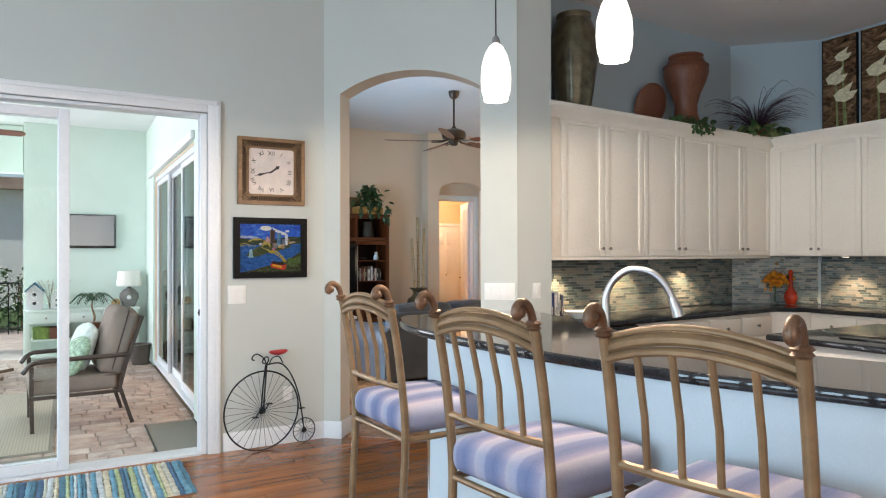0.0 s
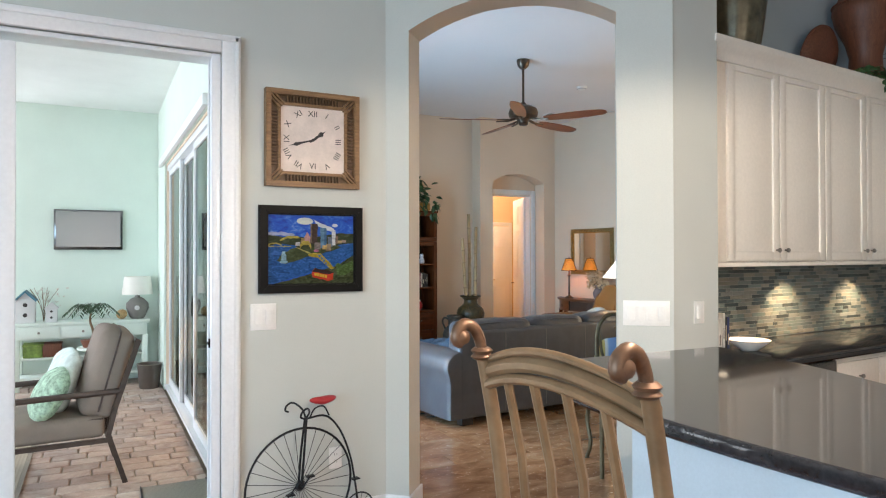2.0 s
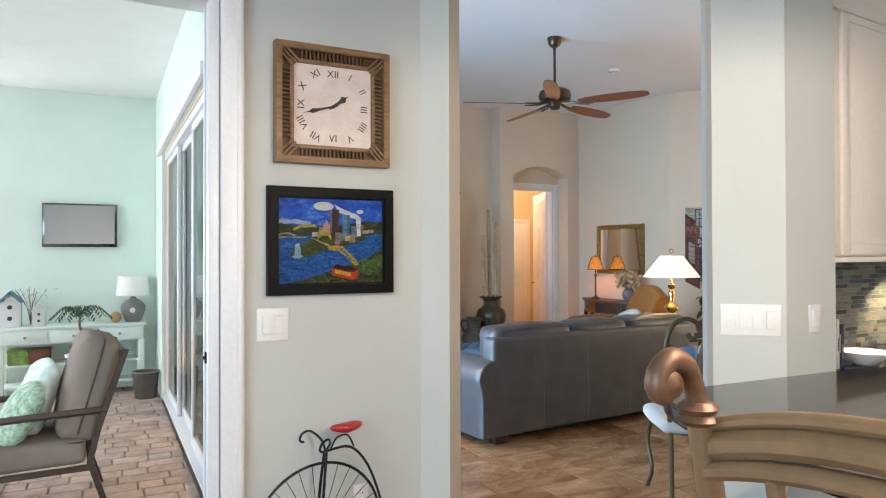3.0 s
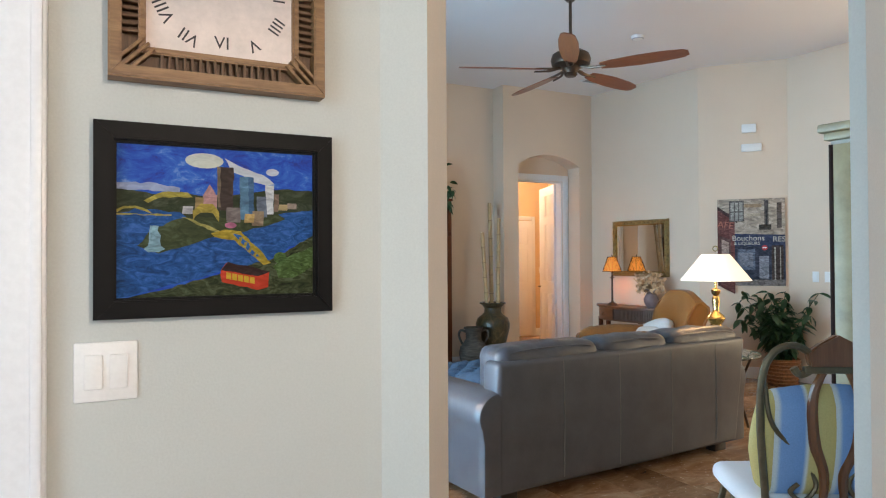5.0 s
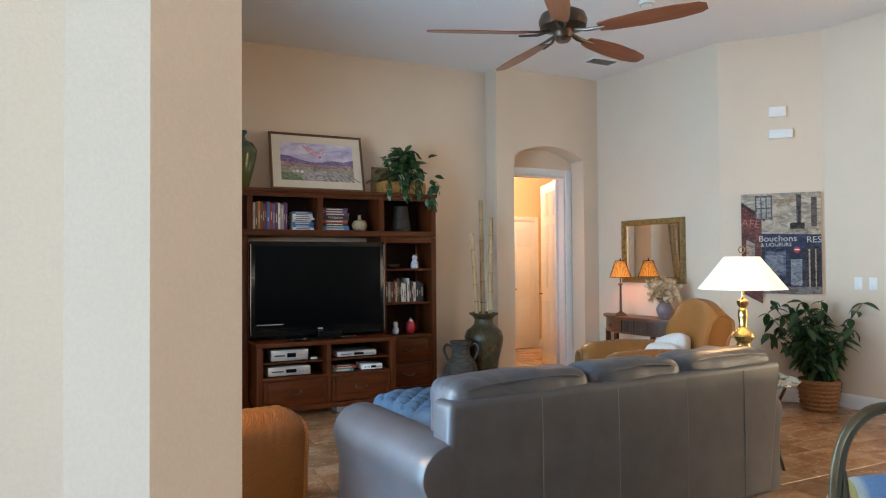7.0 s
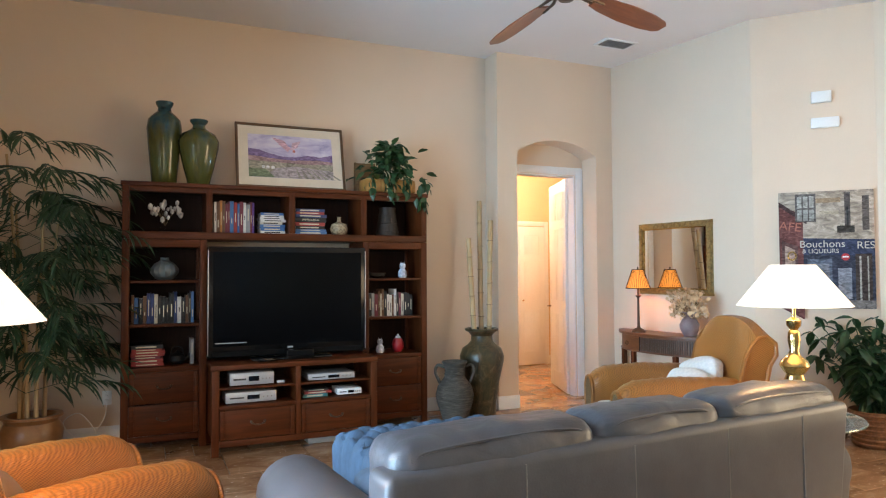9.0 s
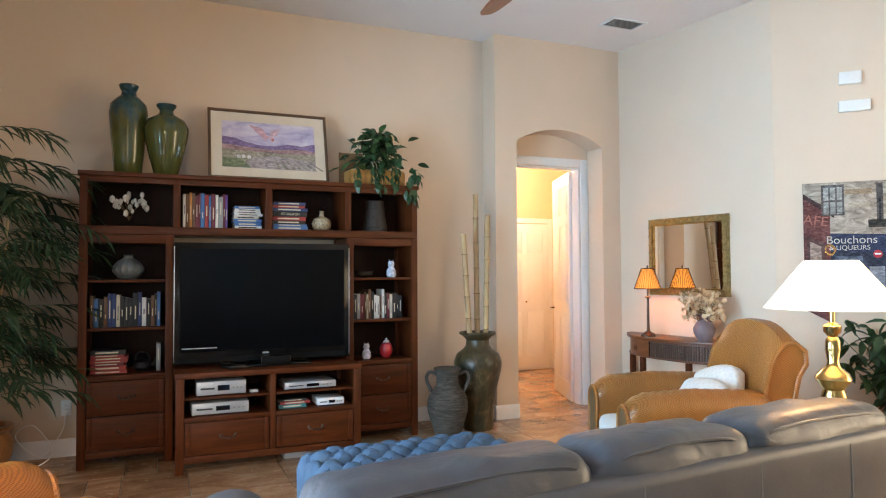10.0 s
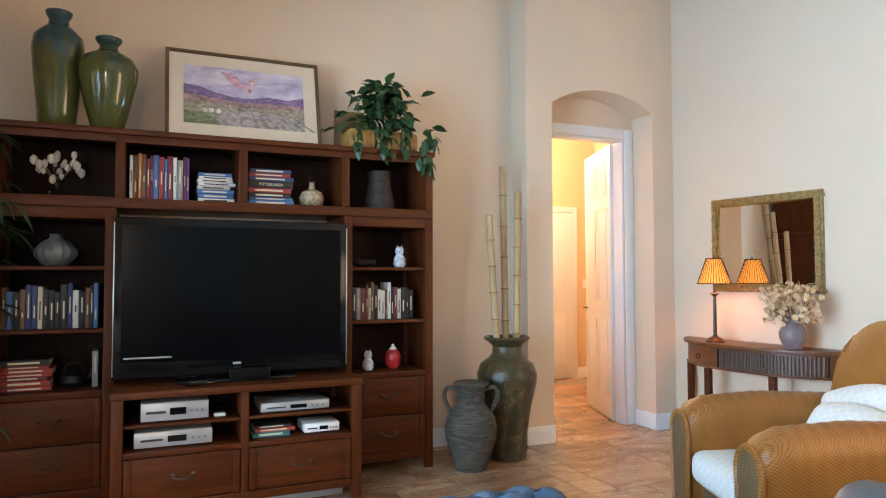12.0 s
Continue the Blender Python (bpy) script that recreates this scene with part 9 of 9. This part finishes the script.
patio_chair(pose(0.20, 6.66, PZ, 0, 0, 4), "dark wooden patio armchair with taupe cushions")
for x_, y_, tilt, s, mt, nm in ((0.20, 6.72, 18, 0.19, FLORAL, "pale aqua floral pillow on the patio chair"), (0.13, 6.50, 28, 0.15, GREENL, "green leaf-print pillow on the patio chair")):
    th = thing("patio_pillow", nm, "pillow", pose(x_, y_, PZ + 0.455, 0, 0, 14))
    part("cover", moved(cushion_mesh(-0.05, -s, 0, 0.05, s, 2 * s, 0.045, 0.04, 4, 0.003, 4), pose(0, 0, 0, 0, tilt, 0)), mt, th)
patio_chair(pose(-1.05, 9.3, PZ, 0, 0, 175), "brown wooden rocking chair on the patio", "rocking chair", True)
bk_ = thing("waste_basket", "dark brown metal waste basket on the patio", "waste basket", pose(1.0, 9.72, PZ))
part("body", lathe([(0.10, 0), (0.105, 0.01), (0.13, 0.27), (0.125, 0.272), (0.10, 0.02)], 24), mottled("dark_grey_metal", (0.09, 0.075, 0.065), 0.5, 0.3, vary=0.2), bk_)
part("rim", tube([(0.13 * math.cos(a), 0.13 * math.sin(a), 0.272) for a in [2 * math.pi * i / 28 for i in range(28)]], 0.006, 6, closed=True), PEWTER, bk_)
MATM = striped("outdoor_mat_weave", [(0, (0.22, 0.20, 0.17)), (0.5, (0.32, 0.29, 0.25)), (1.0, (0.22, 0.20, 0.17))], 60, 1, 0.95)
RUGM = striped("beige_rug_weave", [(0, (0.46, 0.41, 0.34)), (0.5, (0.55, 0.50, 0.42)), (1.0, (0.46, 0.41, 0.34))], 45, 0, 0.95)
dm = thing("door_mat", "grey outdoor door mat on the pavers", "door mat")
part("mat_weave", B(0.73, 5.12, PZ + 0.001, 1.115, 6.15, PZ + 0.014, bevel=0.004), MATM, dm)
part("border", joined([("a", b) for b in (B(0.72, 5.11, PZ + 0.001, 0.729, 6.16, PZ + 0.016), B(1.116, 5.11, PZ + 0.001, 1.125, 6.16, PZ + 0.016))]), IRON, dm)
pr = thing("patio_rug", "beige woven outdoor rug under the patio chair", "rug")
part("weave", B(-2.2, 5.7, PZ + 0.001, 0.02, 8.2, PZ + 0.010, bevel=0.003), RUGM, pr)
part("border", joined([("a", b) for b in (B(0.021, 5.69, PZ + 0.001, 0.05, 8.21, PZ + 0.011), B(-2.2, 5.66, PZ + 0.001, 0.05, 5.689, PZ + 0.011))]), MATM, pr)
m2 = thing("door_mat", "narrow grey mat outside the sliding door", "door mat")
part("mat_weave", B(-0.9, 5.10, PZ + 0.0125, 0.14, 5.50, PZ + 0.022, bevel=0.003), MATM, m2)
ceiling_fan(pose(-1.05, 8.75, 2.83), 3.2 - 2.83, 5, "dark ceiling fan with wooden blades on the patio", 0.78)

# ground and garden
GRASS = mottled("lawn", (0.07, 0.12, 0.035), 0.9, vary=0.4, scale=3, grain=60, relief=0.6)
setting("ground", B(-300, 11.05, -0.20, 300, 400, -0.06), GRASS, "lawn beyond the patio")
setting("ground_side", B(-300, -300, -0.20, -4.2, 11.049, -0.06), GRASS, "lawn beside the house")
setting("ground_south", B(-4.199, -300, -0.20, 300, -4.2, -0.06), GRASS, "lawn behind the house")
setting("pavement_deck", B(-9, 11.05, -0.0595, 6, 15.5, -0.05), mottled("deck_pavers", (0.52, 0.44, 0.40), 0.8, vary=0.2, scale=6), "pale pool deck")


def hedge():
    th = thing("hedge", "clipped green hedge behind the patio", "hedge", pose(-2.6, 15.2, -0.06))
    rng = random.Random(31)
    for i in range(5):
        part("stem", tube([(-1.6 + 0.9 * i, 0, 0), (-1.6 + 0.9 * i + rng.uniform(-0.1, 0.1), 0, 0.9)], 0.02, 6), STEM, th)
    mesh_leaves("leaves", foliage(2600, lambda r: (Vector((r.uniform(-2.4, 2.4), r.uniform(-0.35, 0.35), r.uniform(0.05, 1.25) * (1 - 0.1 * r.random()))), r.uniform(0, 6.3), r.uniform(-1.2, 1.0)), 0.11, 0.06, seed=33), LEAF, th)


hedge()
hs = thing("neighbour_house", "pale house wall with white-framed windows", "house", pose(-4.2, 21.0, -0.06))
part("wall", B(-6, 0, 0, 6, 5, 3.2), mottled("pale_stucco", (0.72, 0.74, 0.72), 0.85, vary=0.04), hs)
part("roof", prism([(-6.4, -0.4), (6.4, -0.4), (6.4, 5.4), (-6.4, 5.4)], 3.2, 3.5), mottled("roof_tile_tan", (0.36, 0.26, 0.2), 0.8, vary=0.2), hs)
for x in (-3.4, -0.6, 1.9, 4.2):
    w_ = part("window", joined([("a", b) for b in (B(x - 0.6, -0.06, 0.6, x - 0.52, 0.0, 2.4), B(x + 0.52, -0.06, 0.6, x + 0.6, 0.0, 2.4), B(x - 0.52, -0.06, 0.6, x + 0.52, 0.0, 0.68), B(x - 0.52, -0.06, 2.32, x + 0.52, 0.0, 2.4), B(x - 0.03, -0.05, 0.68, x + 0.03, 0.0, 2.32), B(x - 0.52, -0.05, 1.46, x + 0.52, 0.0, 1.52))]), TRIM, hs)
    part("pane", B(x - 0.52, -0.02, 0.68, x + 0.52, -0.006, 2.32), BLACKG, w_)
hr = thing("iron_railing", "low black railing in front of the hedge", "railing", pose(-2.6, 14.6, -0.05))
part("top_rail", tube([(-2.4, 0, 0.95), (2.4, 0, 0.95)], 0.018, 6), IRON, hr)
part("bottom_rail", tube([(-2.4, 0, 0.12), (2.4, 0, 0.12)], 0.014, 6), IRON, hr)
bal = mesh_of("baluster", tube([(0, 0, 0), (0, 0, 0.95)], 0.009, 5), IRON)
for k in range(33):
    o = new("baluster", bal)
    o.parent, o.matrix_basis = hr, pose(-2.4 + 0.15 * k, 0, 0)

# ---- pieces of floors and walls ----
def piece_mesh(name, w, d, h, bev, mat):
    bm = bmesh.new()
    lo = [bm.verts.new(p) for p in ((0, 0, -h), (w, 0, -h), (w, d, -h), (0, d, -h))]
    mid = [bm.verts.new(p) for p in ((0, 0, -bev), (w, 0, -bev), (w, d, -bev), (0, d, -bev))]
    hi = [bm.verts.new(p) for p in ((bev, bev, 0), (w - bev, bev, 0), (w - bev, d - bev, 0), (bev, d - bev, 0))]
    for A, C in ((lo, mid), (mid, hi)):
        for k in range(4):
            j = (k + 1) % 4
            bm.faces.new((A[k], A[j], C[j], C[k]))
    bm.faces.new(hi)
    me = bpy.data.meshes.new(name)
    bm.to_mesh(me)
    bm.free()
    me.materials.append(mat)
    return me


CACHE = {}


def piece(name, parent, x, y, w, d, h, bev, mat, z=0.0):
    key = (name, round(w, 3), round(d, 3), mat.name)
    if key not in CACHE:
        CACHE[key] = piece_mesh(name, w, d, h, bev, mat)
    ob = new(name, CACHE[key])
    ob.parent, ob.matrix_basis = parent, pose(x, y, z)
    return ob


def rest_of(name, rows, h, bev, mat, parent):
    """All pieces of rows (x, y, w, d) as one mesh."""
    vs, fs = [], []
    for x, y, w, d in rows:
        b = len(vs)
        vs += [(x, y, -h), (x + w, y, -h), (x + w, y + d, -h), (x, y + d, -h), (x, y, -bev), (x + w, y, -bev), (x + w, y + d, -bev), (x, y + d, -bev), (x + bev, y + bev, 0), (x + w - bev, y + bev, 0), (x + w - bev, y + d - bev, 0), (x + bev, y + d - bev, 0)]
        for k in range(4):
            j = (k + 1) % 4
            fs += [(b + k, b + j, b + 4 + j, b + 4 + k), (b + 4 + k, b + 4 + j, b + 8 + j, b + 8 + k)]
        fs.append((b + 8, b + 9, b + 10, b + 11))
    me = bpy.data.meshes.new(name)
    me.from_pydata(vs, [], fs)
    me.materials.append(mat)
    ob = new(name, me)
    ob.parent = parent
    return tagged(ob, kind="stuff")


def world_vec(m, sc):
    """Object space shifted by a random amount for each piece, so that no two pieces show the same grain."""
    n, l, b = nodes_of(m)
    tc, oi, geo = n.new("ShaderNodeTexCoord"), n.new("ShaderNodeObjectInfo"), n.new("ShaderNodeNewGeometry")
    add, mul, ad2 = n.new("ShaderNodeVectorMath"), n.new("ShaderNodeVectorMath"), n.new("ShaderNodeMath")
    ad2.operation = "ADD"
    l.new(oi.outputs["Random"], ad2.inputs[0])
    l.new(geo.outputs["Random Per Island"], ad2.inputs[1])
    comb = n.new("ShaderNodeCombineXYZ")
    for k in range(3):
        l.new(ad2.outputs[0], comb.inputs[k])
    mul.operation = "SCALE"
    mul.inputs["Scale"].default_value = 17.0
    l.new(comb.outputs[0], mul.inputs[0])
    add.operation = "ADD"
    l.new(tc.outputs["Object"], add.inputs[0])
    l.new(mul.outputs[0], add.inputs[1])
    mp = n.new("ShaderNodeMapping")
    mp.inputs["Scale"].default_value = sc
    l.new(add.outputs[0], mp.inputs["Vector"])
    fr = n.new("ShaderNodeMath")
    fr.operation = "FRACT"
    l.new(ad2.outputs[0], fr.inputs[0])
    return mp.outputs[0], fr.outputs[0]


def piece_material(name, stops, tints, sc, freq, rough, relief=0.15, coat=0.0, detail=6, dist=0.8, rr=0.12):
    m = material(name, stops[0][1], rough)
    n, l, b = nodes_of(m)
    v, r = world_vec(m, sc)
    g = noise_node(m, v, freq, detail, 0.62, dist)
    f = noise_node(m, v, freq * 9, 3, 0.6)
    c = ramp(m, g, stops)
    c = mix(m, c, ramp(m, f, [(0.3, (0.8, 0.8, 0.8)), (0.65, (1, 1, 1))]), 0.6, "MULTIPLY")
    c = mix(m, c, ramp(m, r, tints), 1.0, "MULTIPLY")
    colour(m, c)
    mr = n.new("ShaderNodeMapRange")
    mr.inputs["To Min"].default_value, mr.inputs["To Max"].default_value = max(0.03, rough - rr), rough + rr
    l.new(f, mr.inputs["Value"])
    l.new(mr.outputs[0], b.inputs["Roughness"])
    b.inputs["Coat Weight"].default_value = coat
    bump(m, f, relief, 0.002)
    return m


PLANK = piece_material("cherry_plank", [(0.3, (0.20, 0.058, 0.011)), (0.5, (0.33, 0.108, 0.023)), (0.72, (0.43, 0.155, 0.036))], [(0, (0.72, 0.70, 0.68)), (0.5, (0.9, 0.88, 0.86)), (1, (1.08, 1.05, 1.0))], (0.8, 12, 12), 2.0, 0.22, 0.05, 0.25, rr=0.06)
TRAV = piece_material("travertine_tile", [(0.28, (0.21, 0.105, 0.05)), (0.46, (0.36, 0.205, 0.112)), (0.58, (0.45, 0.28, 0.165)), (0.75, (0.60, 0.44, 0.30))], [(0, (0.74, 0.70, 0.66)), (0.5, (0.92, 0.89, 0.86)), (1, (1.08, 1.05, 1.02))], (1.2, 2.2, 1), 2.6, 0.24, 0.10, 0.12, rr=0.10)
PAVER = piece_material("tumbled_paver", [(0.3, (0.34, 0.26, 0.23)), (0.5, (0.47, 0.40, 0.36)), (0.72, (0.58, 0.52, 0.48))], [(0, (0.72, 0.66, 0.64)), (0.35, (1.0, 0.92, 0.86)), (0.7, (1.0, 0.86, 0.78)), (1, (1.12, 1.10, 1.08))], (3, 3, 3), 2.0, 0.8, 0.4)
MOSAIC = piece_material("glass_mosaic", [(0.3, (0.9, 0.9, 0.9)), (0.7, (1, 1, 1))], [(0, (0.045, 0.06, 0.065)), (0.18, (0.10, 0.14, 0.15)), (0.34, (0.20, 0.26, 0.25)), (0.5, (0.30, 0.28, 0.23)), (0.6, (0.12, 0.17, 0.19)), (0.74, (0.36, 0.33, 0.27)), (0.86, (0.05, 0.075, 0.085)), (1, (0.34, 0.35, 0.33))], (4, 4, 4), 3.0, 0.34, 0.02, 0.05, rr=0.08)


def inside(x, y, w, d, clip):
    a, b = max(x, clip[0]), max(y, clip[1])
    c, e = min(x + w, clip[2]), min(y + d, clip[3])
    return (a, b, c - a, e - b) if c - a > 0.012 and e - b > 0.012 else None


# wood planks of the breakfast room
fw = tagged(thing("floor_wood", "glossy cherry plank floor of the breakfast room", "floor"), kind="structure")
rng = random.Random(71)
near, far = [], []
y = -3.98
while y < 4.89:
    x = -3.98 - rng.uniform(0, 1.2)
    while x < 6.8:
        L = rng.choice((0.9, 1.2, 1.5))
        q = inside(x, y, L - 0.0015, 0.1235, (-3.98, -3.98, 6.83, 4.895))
        if q:
            (near if y > 2.2 and -0.8 < x < 3.2 else far).append(q)
        x += L
    y += 0.125
keep = []
for x, y, w, d in near:
    keep.append((x, y, w, d))
for x, y, w, d in keep[:300]:
    piece("plank", fw, x, y, w, d, 0.011, 0.0012, PLANK)
rest_of("planks", far + keep[300:], 0.011, 0.0012, PLANK, fw)

# kitchen and threshold floor tile, and the living room's travertine
ft = tagged(thing("floor_tile", "honed travertine tile floor of the living room", "floor"), kind="structure")
setting("floor_tile_bed", B(1.30, 4.90, -0.05, 9.0, 13.3, -0.0115), BACKING, "mortar bed of the tile floor")
near, far = [], []
rng = random.Random(72)
SP = 0.005
y, k = 4.13, 0
while y < 13.1:
    d = (0.405, 0.61, 0.405, 0.203)[k % 4]
    x = 1.31 - rng.uniform(0, 0.5)
    while x < 8.9:
        w = rng.choice((0.405, 0.61, 0.405, 0.61, 0.203))
        q = inside(x, y, w - SP, d - SP, (1.31, 4.905, 8.85, 13.1))
        if q:
            (near if 2.2 < x < 7.4 and 5.2 < y < 10.8 else far).append(q)
        x += w
    y += d
    k += 1
near.sort(key=lambda q: abs(q[0] - 5.0) * 0.6 + abs(q[1] - 8.6))
for x, y, w, d in near[:300]:
    piece("tile", ft, x, y, w, d, 0.010, 0.003, TRAV)
rest_of("tiles", far + near[300:], 0.010, 0.003, TRAV, ft)
# tile inside the arch, behind the line of the planks
th_ = tagged(thing("threshold_tile", "travertine tiles under the arch", "floor"), kind="structure")
a0, a1 = Vector(A0), Vector(A1)
dd = (a1 - a0).normalized()
nn = Vector((-dd.y, dd.x))
for (s0, s1), (n0, n1) in (((-0.0, 1.50), (0.075, 0.80)), ((1.0, 4.5), (0.62, 1.2))):
    q = [a0 + dd * s0 + nn * n0, a0 + dd * s1 + nn * n0, a0 + dd * s1 + nn * n1, a0 + dd * s0 + nn * n1]
    q = [p for p in q]
    if n0 < 0.5:
        part("tile_slab", prism([(p.x, p.y) for p in q], -0.009, 0.005), TRAV, th_)
part("tile_slab", B(2.7, 4.46, -0.05, 8.9, 4.899, 0.004), TRAV, th_)

# patio pavers
fp = tagged(thing("pavement_patio", "tumbled tan and pink pavers of the patio", "pavement"), kind="structure")
setting("pavement_bed", B(-5.5, 5.052, -0.12, 1.30, 11.049, PZ - 0.012), BACKING, "sand bed of the patio pavers")
near, far = [], []
rng = random.Random(73)
y, k = 5.06, 0
while y < 11.0:
    d = 0.155
    x = -5.4 - rng.uniform(0, 0.2)
    while x < 1.14:
        w = rng.choice((0.155, 0.235, 0.235, 0.31))
        q = inside(x, y, w - 0.008, d - 0.008, (-5.4, 5.06, 1.138, 11.0))
        if q:
            (near if x > -0.25 and y < 10.0 else far).append(q)
        x += w
    y += d
    k += 1
for x, y, w, d in near[:300]:
    piece("paver", fp, x, y, w, d, 0.04, 0.007, PAVER, PZ)
ob = rest_of("pavers", far + near[300:], 0.04, 0.007, PAVER, fp)
ob.location.z = PZ

# backsplash of linear glass mosaic
bs = tagged(thing("backsplash", "blue-grey linear glass mosaic backsplash", "backsplash", KB @ pose(3.301, 4.307, 0.912, 90, 0, 0)), kind="structure")
GROUT = mottled("pale_grout", (0.42, 0.42, 0.38), 0.9, vary=0.08)
part("grout_bed", B(0, 0, 0.0, 2.556, 0.488, 0.004), GROUT, bs)


def mosaic(parent, length, seed, count):
    rng = random.Random(seed)
    rows, y = [], 0.002
    while y < 0.485:
        h = rng.choice((0.020, 0.022, 0.024))
        x = -rng.uniform(0, 0.1)
        while x < length:
            w = rng.choice((0.04, 0.06, 0.075, 0.10, 0.12))
            q = inside(x, y, w - 0.002, h - 0.002, (0, 0, length, 0.487))
            if q:
                rows.append((round(q[0], 4), q[1], round(q[2], 3), round(q[3], 3)))
            x += w
        y += h
    rows.sort(key=lambda q: q[0])
    for x, y, w, h in rows[:count]:
        piece("mosaic_tile", parent, x, y, w, h, 0.004, 0.001, MOSAIC, 0.009)
    ob = rest_of("mosaic_tiles", rows[count:], 0.004, 0.001, MOSAIC, parent)
    ob.location.z = 0.009


mosaic(bs, 2.55, 81, 300)
c0, c1 = Vector(back_run(5.86, 4.31)), Vector(side_run(6.45, 3.72))
CORNER_TURN = math.degrees(math.atan2(c1.y - c0.y, c1.x - c0.x))
bs2 = tagged(thing("backsplash", "blue-grey linear glass mosaic backsplash in the corner", "backsplash", pose(*back_run(5.861, 4.305), 0.912) @ pose(0, 0, 0, 0, 0, CORNER_TURN) @ pose(0, 0, 0, 90, 0, 0)), kind="structure")
part("grout_bed", B(0, 0, 0.0, 0.82, 0.488, 0.004), GROUT, bs2)
mosaic(bs2, 0.815, 82, 100)
bs3 = tagged(thing("backsplash", "blue-grey linear glass mosaic backsplash of the side wall", "backsplash", KS @ pose(6.447, 3.71, 0.912) @ pose(0, 0, 0, 0, 0, -90) @ pose(0, 0, 0, 90, 0, 0)), kind="structure")
part("grout_bed", B(0, 0, 0.0, 2.0, 0.488, 0.004), GROUT, bs3)
mosaic(bs3, 1.995, 83, 150)
